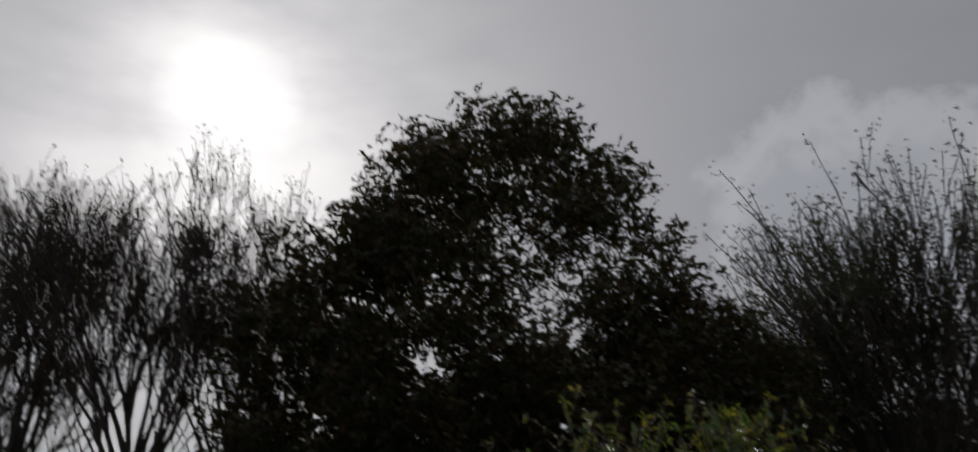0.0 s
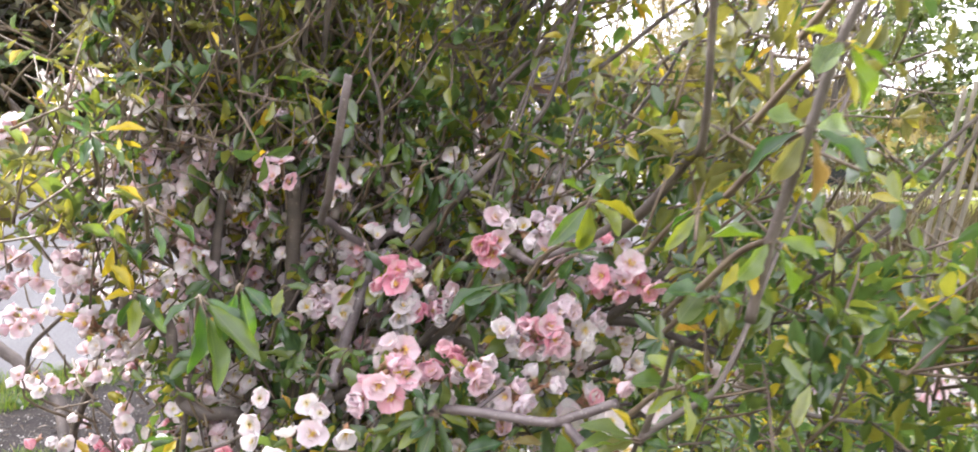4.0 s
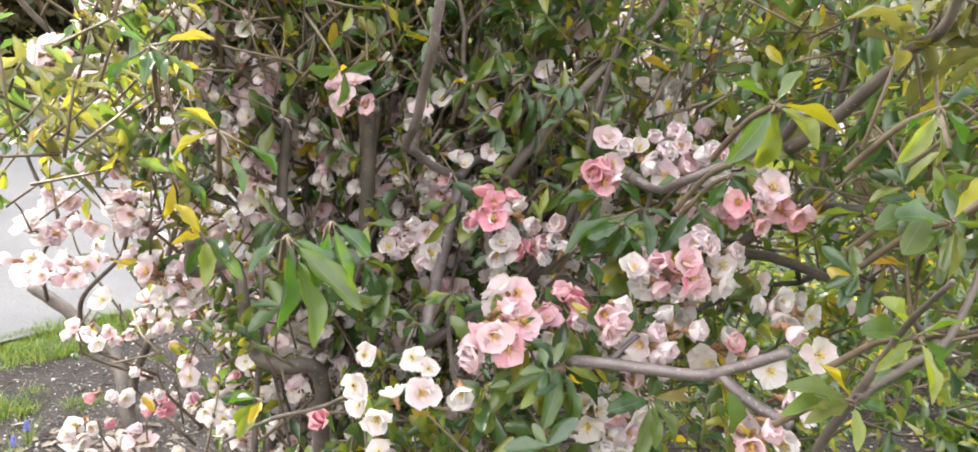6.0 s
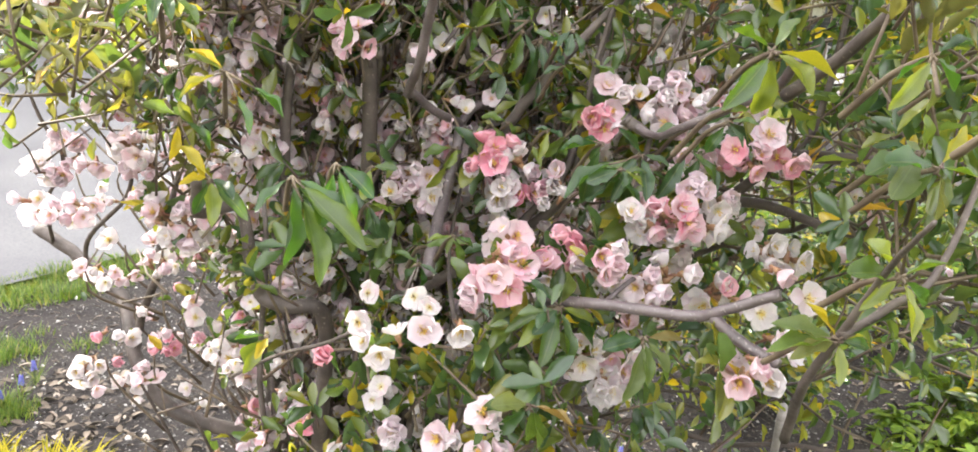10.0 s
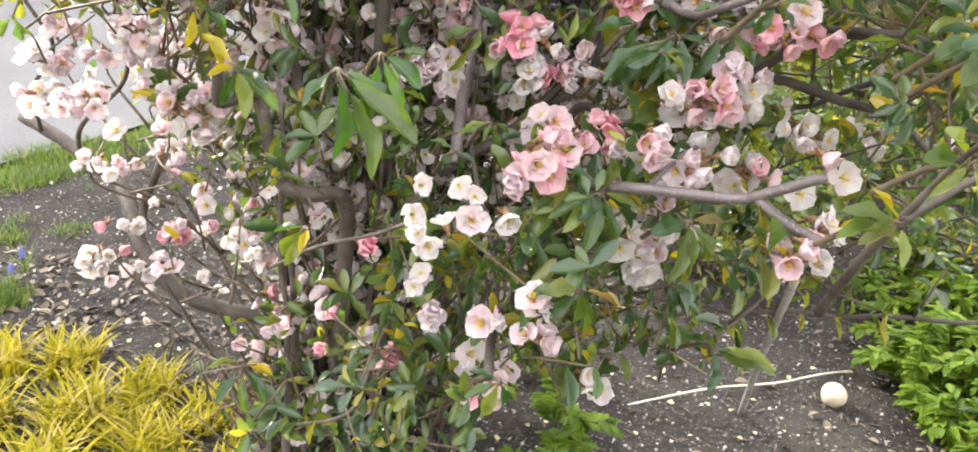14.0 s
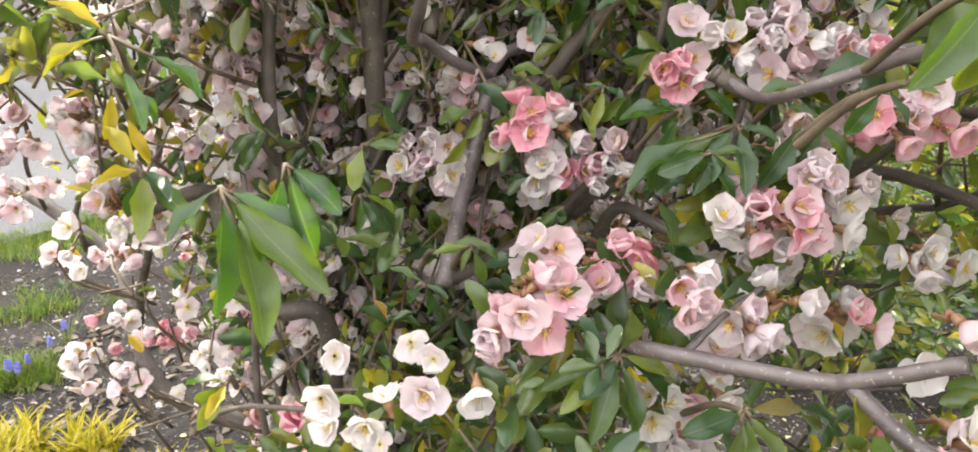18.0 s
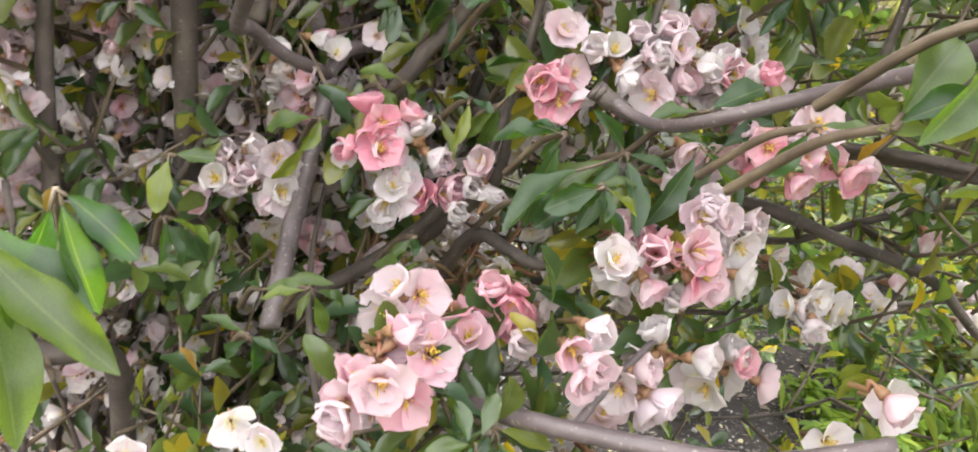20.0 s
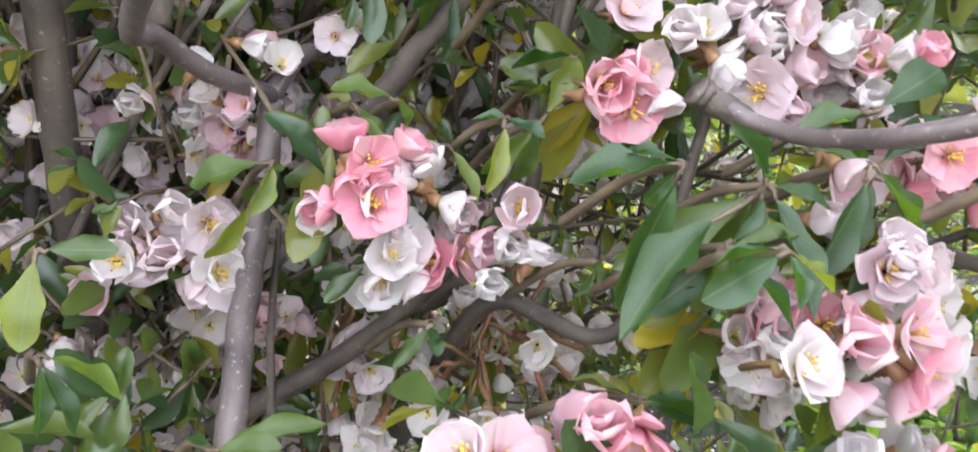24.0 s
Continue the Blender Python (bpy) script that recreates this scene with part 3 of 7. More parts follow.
for i in range(150):
    k = (i + rnd(0.1, 0.9)) / 150
    tilt = radians(-29 + 60 * k + 22 * k**4)
    deep = rnd(-0.35, 0.35)
    long = 12.3 * (1 - 0.22 * abs(math.degrees(tilt) - 6) / 40) * rnd(0.82, 0.93) * (0.80 if i % 4 == 0 else 1.0)
    fan.append(((rnd(-0.3, 0.3), rnd(-0.3, 0.3), 0.9), (math.sin(tilt), deep, math.cos(tilt)), long / 2.9, 0.030, 4))
tree("vase_tree", "vase-shaped tree of many upright stems breaking leaf", (10.2, 20.2, 0.0), fan, VASE_LEAF, 5, 0.075, 0.28, TREE_BARK, (1.4, 0.45), thin=0.018, spread=0.26, upward=0.05, split=(2, 2), bend=0.09)
random.seed(15), np.random.seed(15)
tree("tall_bare_tree", "tall leafless grey tree with crooked limbs", (41.6, 28.9, 0.0),
     ring(5, 0.6, 4.2, 4.6, 0.28, 5) + ring(2, 0.2, 4.5, 5.4, 0.30, 5, 0.9), HAZE_LEAF, 0, 0.2, 0.3, TREE_BARK, (4.8, 0.42), 20.0, 5.0, thin=0.05, spread=0.75, upward=0.06, split=(2, 3), bend=0.5)
tree("tall_bare_tree", "tall leafless grey tree leaning from its neighbour", (43.8, 29.2, 0.0),
     [((0, 0, 4.2), (0.7 * dx + 0.5, dy - 0.4, 1.0), 4.4 * rnd(0.9, 1.1), 0.2, 5) for dx, dy in ((0.5, 0.1), (-0.5, 0.3), (0.3, -0.5), (0.0, 0.5))], HAZE_LEAF, 0, 0.2, 0.3, TREE_BARK, (4.8, 0.40), 18.5, 4.8, thin=0.05, spread=0.75, upward=0.06, split=(2, 3), bend=0.5)
random.seed(16), np.random.seed(16)
for x, y, s, w in ((40.0, 36.0, 14.0, 7.0), (48.0, 47.0, 15.5, 8.0), (60.0, 38.0, 15.0, 6.5), (30.0, 50.0, 10.0, 6.0)):
    tree("budding_tree", "round-crowned budding tree with a pale haze of twigs", (x, y, 0.0), ring(6, 0.8, 3.0, 4.2, 0.17, 5) + ring(3, 0.25, 3.0, 4.8, 0.17, 5, 0.5), HAZE_LEAF, 9, 0.15, 0.9, PALE_BARK, (3.2, 0.3), s, w, thin=0.02, spread=0.6, upward=0.1, split=(2, 2), bend=0.25)["group"] = "budding trees beyond the lawn"
random.seed(17), np.random.seed(17)
for i, (x, y, s) in enumerate(((29.5, 36.5, 6.4), (32.0, 34.8, 7.0), (34.5, 34.0, 6.4), (37.0, 33.5, 7.2), (39.5, 32.5, 6.4), (42.5, 33.0, 6.8), (45.0, 32.0, 6.0), (33.0, 40.0, 7.4), (38.0, 39.0, 7.9), (27.5, 41.0, 7.4), (21.0, 46.0, 8.4), (48.0, 39.0, 7.9), (53.0, 34.0, 7.4), (57.0, 30.0, 7.4), (62.0, 26.0, 8.4))):
    tree("budding_shrub", "tall brown shrub hazed with yellow-green buds", (x, y, 0.0), ring(9, 0.55, 0.1, 1.9, 0.04, 3, i * 0.3), HAZE_LEAF, 9, 0.17, 0.5, PALE_BARK, None, s, 2.4, spread=0.5, upward=0.12, split=(2, 3), bend=0.25)["group"] = "shrubs behind the far lawn"
random.seed(18), np.random.seed(18)
domed_tree("green_tree", "young tree in fresh green leaf beside the bed", (11.8, 6.6, 0.0), (1.0, 0.09), (0.0, 0.0, 2.4), (2.3, 2.1, 2.2), TREE_BARK, EVER_LEAF, 95, 34, 0.13, None, 0.42)
random.seed(19), np.random.seed(19)
for x, y, s in ((-17.0, 34.0, 7.0), (-23.0, 31.0, 8.0), (1.5, 37.0, 7.0), (6.0, 39.0, 7.5), (10.5, 40.0, 8.4), (15.0, 42.0, 8.4), (-30.0, 30.0, 9.0)):
    tree("budding_shrub", "tall brown shrub hazed with yellow-green buds", (x, y, bank(x, y) - 0.05), ring(9, 0.6, 0.1, 2.2, 0.04, 3), HAZE_LEAF, 9, 0.18, 0.5, TREE_BARK, None, s, 2.8, spread=0.5, upward=0.12, split=(2, 3), bend=0.25)["group"] = "shrubs behind the far lawn"


for x, y, s, w in ((8.6, 3.4, 1.9, 0.9), (10.5, 4.1, 2.6, 1.2), (12.0, 2.8, 2.8, 1.3), (14.5, 4.6, 4.0, 1.8), (17.0, 3.0, 4.6, 2.0), (19.0, 6.0, 5.0, 2.2), (13.5, 1.2, 3.4, 1.6)):
    tree("budding_shrub", "pale twiggy shrub hazed with grey-green buds", (x, y, -0.03), ring(9, 0.6, 0.05, 2.0, 0.035, 3, x), STRAW, 8, 0.16, 0.4, PALE_BARK, None, s, w, spread=0.5, upward=0.12, split=(2, 3), bend=0.25)["group"] = "pale shrubs beyond the bed"


# a far belt of woods all round, too far to pick apart
random.seed(20), np.random.seed(20)
woods = Leaves(CLUMP)
for i in range(9000):
    a = rnd(-math.pi, math.pi)
    r = rnd(95, 130)
    top = 9 + 4 * noise.noise(Vector((math.cos(a) * 7, math.sin(a) * 7, 0.5)))
    z = top * rnd(0.0, 1.0) ** 0.8
    woods.add((r * math.sin(a), 10 + r * math.cos(a), z), unit(ball() + np.array([0, 0, 0.6])), ball(), rnd(1.6, 3.2))
for i in range(6000):
    a = rnd(-math.pi, math.pi)
    r = rnd(88, 98)
    woods.add((r * math.sin(a), 10 + r * math.cos(a), rnd(0, 4.0)), unit(ball() + np.array([0, 0, 0.6])), ball(), rnd(1.2, 2.4))
tagged(new("backdrop_woods", woods.mesh("backdrop_woods", HAZE_LEAF)), "far belt of budding woods", "woods", kind="stuff")


# ---- buildings and street things ----
def uv_walls(me):
    """Metres along a wall and up it, for the brick courses."""
    uv = me.uv_layers.new(name="UVMap")
    for poly in me.polygons:
        flat = abs(poly.normal.y) > abs(poly.normal.x)
        for li in poly.loop_indices:
            c = me.vertices[me.loops[li].vertex_index].co
            uv.data[li].uv = (c.x if flat else c.y, c.z)


def wall_with_openings(width, height, thick, openings):
    """A wall in the plane y = 0 with rectangular holes (x0, x1, z0, z1), in blocks between the openings."""
    xs = sorted({0.0, width, *(o[0] for o in openings), *(o[1] for o in openings)})
    zs = sorted({0.0, height, *(o[2] for o in openings), *(o[3] for o in openings)})
    bm = bmesh.new()
    for x0, x1 in zip(xs, xs[1:]):
        for z0, z1 in zip(zs, zs[1:]):
            cx, cz = (x0 + x1) / 2, (z0 + z1) / 2
            if any(o[0] < cx < o[1] and o[2] < cz < o[3] for o in openings):
                continue
            bmesh.ops.create_cube(bm, size=1.0, matrix=Matrix.Translation((cx, thick / 2, cz)) @ Matrix.Diagonal((x1 - x0, thick, z1 - z0, 1)))
    bmesh.ops.remove_doubles(bm, verts=bm.verts, dist=0.001)
    return bm


def window(parent, x0, x1, z0, z1, paint, y=0.1):
    w = part("window", (box_bm(((x0 + 0.04, y, (z0 + z1) / 2), (0.08, 0.08, z1 - z0)), ((x1 - 0.04, y, (z0 + z1) / 2), (0.08, 0.08, z1 - z0)), (((x0 + x1) / 2, y, z1 - 0.04), (x1 - x0 - 0.16, 0.08, 0.08)), (((x0 + x1) / 2, y, z0 + 0.04), (x1 - x0 - 0.16, 0.08, 0.08)), (((x0 + x1) / 2, y, (z0 + z1) / 2), (x1 - x0 - 0.16, 0.05, 0.05))), paint), parent, "painted sash window")
    part("pane", (box_bm((((x0 + x1) / 2, y + 0.03, (z0 + z1) / 2), (x1 - x0 - 0.1, 0.012, z1 - z0 - 0.1))), GLASS), w)
    part("sill", (box_bm((((x0 + x1) / 2, -0.05, z0 - 0.05), (x1 - x0 + 0.2, 0.2, 0.1))), STONE), w)
    return w


def house(name, label, m, width, depth, height, openings, doors=(), mansard=1.6, frame_mat=PAINT):
    ob = thing(name, label, "house")
    ob.matrix_basis = m
    bm = wall_with_openings(width, height, 0.3, [*openings, *doors])
    w = part("wall", (bm, BRICK), ob)
    uv_walls(w.data)
    w = part("wall", (box_bm(((0.15, depth / 2 + 0.15, height / 2), (0.3, depth - 0.3, height)), ((width - 0.15, depth / 2 + 0.15, height / 2), (0.3, depth - 0.3, height)), ((width / 2, depth + 0.15, height / 2), (width, 0.3, height))), BRICK), ob)
    uv_walls(w.data)
    for o in openings:
        window(ob, *o, frame_mat)
    for x0, x1, z0, z1 in doors:
        part("door", (box_bm((((x0 + x1) / 2, 0.15, (z0 + z1) / 2), (x1 - x0, 0.06, z1 - z0))), DARK), ob, "dark panelled door")
    # slate instead of stone darkens the cornice of a house standing in shade
    part("cornice", (box_bm(((width / 2, depth / 2, height + 0.12), (width + 0.7, depth + 0.9, 0.24))), SLATE if frame_mat is STONE else frame_mat), ob, "plain cornice")
    bm = bmesh.new()
    a, b = 0.2, 0.9
    lo = [bm.verts.new(v) for v in ((-a, -a, height + 0.24), (width + a, -a, height + 0.24), (width + a, depth + a, height + 0.24), (-a, depth + a, height + 0.24))]
    hi = [bm.verts.new(v) for v in ((b, b, height + mansard), (width - b, b, height + mansard), (width - b, depth - b, height + mansard), (b, depth - b, height + mansard))]
    for i in range(4):
        bm.faces.new((lo[i], lo[(i + 1) % 4], hi[(i + 1) % 4], hi[i]))
    bm.faces.new(hi)
    bm.faces.new(lo[::-1])
    roof = part("roof", (bm, SLATE), ob, "dark slate mansard roof")
    part("ridge_trim", (box_bm(((width / 2, depth / 2, height + mansard + 0.06), (width - 1.6, depth - 1.6, 0.12))), DARK), roof)
    part("chimney", (box_bm(((width * 0.78, depth * 0.5, height + mansard + 0.5), (0.7, 0.7, 1.3))), BRICK), roof)
    return ob


# stone grey trim and columns: the house's shade is put into their colour
brick_house = house("brick_house", "red brick house with slate mansard roof and columned porch", pose(19.6, 36.4, -0.1, 0, 0, -38), 9.2, 8.0, 3.6, [(1.2, 2.1, 1.0, 2.7), (3.1, 4.0, 1.0, 2.7), (7.9, 8.7, 1.0, 2.7)], [(6.3, 7.3, 0.3, 2.5)], 1.9, STONE)
part("porch_roof", (box_bm(((7.1, -1.0, 2.95), (3.6, 2.2, 0.3)), ((7.1, -1.0, 2.72), (3.2, 1.9, 0.16))), SLATE), brick_house, "flat slate porch roof")
part("porch_floor", (box_bm(((7.1, -1.0, 0.15), (3.6, 2.0, 0.3)), ((7.1, -2.2, 0.06), (1.8, 0.4, 0.18))), STONE), brick_house)
for x in (5.6, 6.6, 7.6, 8.6):
    bm = bmesh.new()
    bmesh.ops.create_cone(bm, cap_ends=True, segments=10, radius1=0.12, radius2=0.10, depth=2.34, matrix=Matrix.Translation((x, -1.8, 1.47)))
    part("column", (bm, STONE), brick_house, "pale grey porch column")
# dark window frames and cornice hold the trees' shade in their colour
hall = house("brick_hall", "long dark red brick building in the trees' shade", pose(-13.0, 36.0, 1.1, 0, 0, 6), 12.4, 9.0, 5.2, [(1.0 + 2.3 * i, 2.0 + 2.3 * i, 1.2, 3.4) for i in range(5)], (), 2.0, DARK)
white_house = house("white_house", "pale house half hidden behind the trees", pose(48.6, 36.4, -0.1, 0, 0, -58), 4.2, 6.0, 3.2, [(0.6, 1.4, 1.0, 2.6), (2.6, 3.4, 1.0, 2.6)], (), 2.2)
for c in white_house.children:
    if c.name.startswith("wall"):
        c.data.materials[0] = PAINT


def street_lamp(x, y, s, label):
    ob = thing("street_lamp", label, "street lamp", (x, y, bank(x, y) - 0.03), group="street lamps along the drive")
    ob.scale = (s, s, s)
    post = Tubes()
    for z0, z1, r0, r1 in ((0, 0.55, 0.13, 0.10), (0.55, 0.62, 0.13, 0.13), (0.6, 2.78, 0.06, 0.045), (2.74, 2.84, 0.10, 0.10)):
        post.add([(0, 0, z0), (0, 0, (z0 + z1) / 2), (0, 0, z1)], r0, r1, 12)
    part("post", post.mesh("post", DARK), ob, "black iron post")
    g = Tubes()
    g.add(smooth_line([(0, 0, 2.84), (0, 0, 2.98), (0, 0, 3.2)], 3), 0.11, 0.19, 10)
    part("lantern_glass", g.mesh("lantern_glass", LANTERN), ob, "frosted white lantern glass")
    cap = Tubes()
    cap.add([(0, 0, 3.2), (0, 0, 3.24), (0, 0, 3.36)], 0.22, 0.09, 10)
    cap.add([(0, 0, 3.36), (0, 0, 3.41), (0, 0, 3.47)], 0.06, 0.015, 8)
    part("lantern_cap", cap.mesh("lantern_cap", DARK), ob, "black lantern cap and finial")
    return ob


street_lamp(22.2, 24.0, 1.04, "black iron street lamp with a white lantern")
street_lamp(-0.85, 17.4, 1.18, "black iron street lamp with a white lantern beside the drive")
street_lamp(32.5, 24.2, 0.95, "black iron street lamp with a white lantern behind the fence")

fence = thing("slatted_fence", "black slatted timber screen behind the lawn", "fence", (29.2, 24.0, 0.0))
fence.rotation_euler = (0, 0, radians(-50))
for i in range(3):
    part("post", (box_bm(((i * 1.35, 0.05, 0.95), (0.1, 0.1, 1.9))), DARK), fence)
for i in range(10):
    part("slat", (box_bm(((1.35, 0, 0.2 + i * 0.175), (2.8, 0.025, 0.15))), DARK), fence)
hedge = thing("low_fence", "low dark paling fence along the far lawn", "fence", (24.5, 31.0, 0.0))
hedge.rotation_euler = (0, 0, radians(-32))
for i in range(70):
    part("paling", (box_bm(((i * 0.22, 0, 0.45), (0.19, 0.03, 0.9 + 0.05 * math.sin(i * 1.7)))), DARK), hedge)
part("rail", (box_bm(((7.6, 0.035, 0.7), (15.4, 0.04, 0.1))), DARK), hedge)
part("rail", (box_bm(((7.6, 0.035, 0.25), (15.4, 0.04, 0.1))), DARK), hedge)
# a dark clipped hedge behind the palings
random.seed(22), np.random.seed(22)
c = Leaves(CLUMP)
for _ in range(5200):
    c.add((rnd(-1.0, 17.5), rnd(0.25, 1.3), rnd(0.02, 1.25) + 0.08 * rnd(-1, 1)), unit(ball() + np.array([0, -0.4, 0.3])), ball() + np.array([0, 0, 1.0]), rnd(0.10, 0.2))
clipped = tagged(new("clipped_hedge", c.mesh("clipped_hedge", TREE_LEAF)), "low dark clipped hedge behind the paling fence", "hedge", kind="stuff")
clipped.location, clipped.rotation_euler = (24.5, 31.0, 0.0), (0, 0, radians(-32))
sign = thing("sign_post", "small pale notice on a dark post", "sign", (27.6, 22.2, 0.0))
sign.rotation_euler = (0, 0, radians(-52))
part("post", (box_bm(((0, 0.03, 0.7), (0.07, 0.05, 1.4))), DARK), sign)
part("board", (box_bm(((0, 0, 1.35), (0.28, 0.02, 0.75))), PAINT), sign, "plain pale board")
stub_post = thing("wooden_post", "short brown wooden post at the edge of the lawn path", "post", (19.0, 23.26, 0.0))
part("shaft", (box_bm(((0, 0, 0.34), (0.24, 0.24, 0.74))), POST_WOOD), stub_post)
part("cap", (box_bm(((0, 0, 0.73), (0.28, 0.28, 0.06))), POST_WOOD), stub_post)
boxy = thing("planter_box", "square pale stone planter at the road's edge", "planter", (25.45, 19.7, 0.0))
boxy.rotation_euler = (0, 0, radians(-40))
part("body", (box_bm(((0, 0, 0.36), (1.0, 0.8, 0.72))), STONE), boxy)
part("rim", (box_bm(((0, 0, 0.75), (1.1, 0.9, 0.08))), STONE), boxy)
strip("path", lambda x: road_far(x) + 2.6 + 0.12 * (x - 14), lambda x: road_far(x) + 3.5 + 0.12 * (x - 14), np.linspace(13.0, 24.0, 12), -0.015, KERB, "pale footpath across the lawn", "path", 2)


# ---- the flowering quince ----
random.seed(31), np.random.seed(31)
quince = thing("flowering_quince", "flowering quince bush with pink and white blossom and glossy leaves", "shrub", (0.35, 2.95, 0.0))
ROOT = np.array([0.35, 2.95, 0.0])


def petal_shape(cup, width, ruffle, fine=10, curl=0.0):
    """One rounded petal, one long, rising from the flower's axis +z by the angles cup gives; curl turns its rim back."""
    n = fine
    low, high = cup
    v, r, z = [], 0.06, 0.0
    for j in range(n + 1):
        s = math.sin(0.5 * math.pi * j / n)
        if j:
            step = s - last
            a = radians(low + (high - low) * s - curl * max(0.0, s - 0.6) * 2.5)
            r, z = r + step * math.cos(a), z + step * math.sin(a)
        else:
            a = radians(low)
        last = s
        w = width * (0.10 + s**0.75) * math.sqrt(max(0.0, 1.0 - s**4.5)) * 0.62 + 0.01
        for i in range(n + 1):
            u = 2 * i / n - 1
            wave = ruffle * math.sin(3.3 * u + 4 * s + ruffle * 57) * s * s
            lift = 0.34 * u * u * w + wave
            back = 0.10 * u * u * s - 0.05 * math.exp(-16 * u * u) * s**8
            v.append((u * w, r - back - lift * math.sin(a), z + lift * math.cos(a)))
    f = [[j * (n + 1) + i, j * (n + 1) + i + 1, (j + 1) * (n + 1) + i + 1, (j + 1) * (n + 1) + i] for j in range(n) for i in range(n)]
    return np.array(v), np.array(f)


def flower_shape(seed, petals=5, cup=(20, 45), fine=10, curl=0.0):
    """Overlapping petals round the axis; more than five make a second, steeper ring inside."""
    random.seed(seed)
    vs, fs, n = [], [], 0
    for row, count in ((0, 5), (1, petals - 5)) if petals > 5 else ((0, petals),):
        for i in range(count):
            lean = rnd(-9, 9) + 24 * row
            v, f = petal_shape((cup[0] + lean, cup[1] + lean + rnd(-12, 12)), rnd(0.92, 1.12), rnd(0.04, 0.10), fine, curl * rnd(0.3, 1.3))
            a = 2 * math.pi * (i + 0.5 * row) / count + rnd(-0.14, 0.14)
            m = np.array(Euler((0, rnd(-0.22, 0.22), 0)).to_matrix())
            turn = np.array([[math.cos(a), math.sin(a), 0], [-math.sin(a), math.cos(a), 0], [0, 0, 1]])
            v = (v * (0.80 if row else 1.0) * rnd(0.92, 1.05)) @ m.T @ turn
            v[:, 2] += 0.03 * (i % 2)
            vs.append(v), fs.append(f + n)
            n += len(v)
    return np.concatenate(vs), np.concatenate(fs)


def calyx_shape():
    """The small cup behind the petals, with the start of its stalk."""
    prof = ((0.05, -0.62), (0.06, -0.40), (0.15, -0.30), (0.20, -0.12), (0.22, 0.02), (0.16, 0.06))
    k = 8
    v = [(r * math.cos(2 * math.pi * i / k), r * math.sin(2 * math.pi * i / k), z) for r, z in prof for i in range(k)]
    return np.array(v), np.array([[j * k + i, j * k + (i + 1) % k, (j + 1) * k + (i + 1) % k, (j + 1) * k + i] for j in range(len(prof) - 1) for i in range(k)])


def stamen_shape(seed, count=16):
    """A tuft of threads with round heads."""
    random.seed(seed)
    vs, fs, n = [], [], 0
    for i in range(count):
        a, lean, tall = rnd(0, 6.28), rnd(0.05, 0.34), rnd(0.32, 0.5)
        tip = np.array([math.cos(a) * lean, math.sin(a) * lean, tall])
        foot = tip * [0.3, 0.3, 0.1]
        side = np.array([-math.sin(a), math.cos(a), 0]) * 0.014
        vs.append(np.array([foot - side, foot + side, tip + side, tip - side]))
        fs.append(np.array([[0, 1, 2, 3]]) + n)
        n += 4
        h = 0.042
        vs.append(tip + h * np.array([(1, 0, 0), (0, 1, 0), (-1, 0, 0), (0, -1, 0), (0, 0, 1), (0, 0, -1)]))
        fs.append(np.array([[0, 1, 4, 4], [1, 2, 4, 4], [2, 3, 4, 4], [3, 0, 4, 4], [1, 0, 5, 5], [2, 1, 5, 5], [3, 2, 5, 5], [0, 3, 5, 5]]) + n)
        n += 6
    v, f = np.concatenate(vs), np.concatenate(fs)
    quads = np.array([q for q in f if len(set(q)) == 4])
    tris = np.array([q[:3] for q in f if len(set(q)) == 3])
    return v, np.concatenate([np.stack([quads[:, 0], quads[:, 1], quads[:, 2]], 1), np.stack([quads[:, 0], quads[:, 2], quads[:, 3]], 1), tris])


FORMS = ((5, (18, 42), 0.0), (6, (30, 62), 0.0), (7, (22, 50), 10.0), (5, (6, 26), 14.0), (7, (42, 82), 0.0), (5, (35, 70), 0.0), (8, (25, 55), 12.0), (5, (52, 92), 0.0))
SHAPES = [flower_shape(k + 1, n, cup, 13, curl) for k, (n, cup, curl) in enumerate(FORMS)]
PLAIN = [flower_shape(k + 11, min(n, 6), cup, 5, curl) for k, (n, cup, curl) in enumerate(FORMS)]
TUFTS = [stamen_shape(7), stamen_shape(8)]


def along(shape, fine):
    """How far out along its petal each corner lies."""
    k = (fine + 1) ** 2
    return np.tile(np.repeat(np.sin(0.5 * np.pi * np.linspace(0, 1, fine + 1)), fine + 1), len(shape[0]) // k)


FLOWER_MESH = {k: [mesh_of("flower", *s, PETALS[k], along=along(s, 13)) for s in SHAPES] for k in PETALS}
CALYX_MESH = mesh_of("calyx", *calyx_shape(), CALYX)
TUFT_MESH = [mesh_of("stamen_tuft", *s, STAMEN, False) for s in TUFTS]
LONG_LEAF, OVAL_LEAF, SMALL_LEAF = leaf_shape(6, 0.34, 0.5, 0.24, 0.7, 0.06, 0.3), leaf_shape(6, 0.44, 0.42, 0.22, 0.58, -0.06, 0.3), leaf_shape(5, 0.40, 0.45, 0.22, 0.58, 0.05, 0.3)
edge_share = lambda s: np.repeat([1.0, 0.0, 1.0], len(s[0]) // 3)
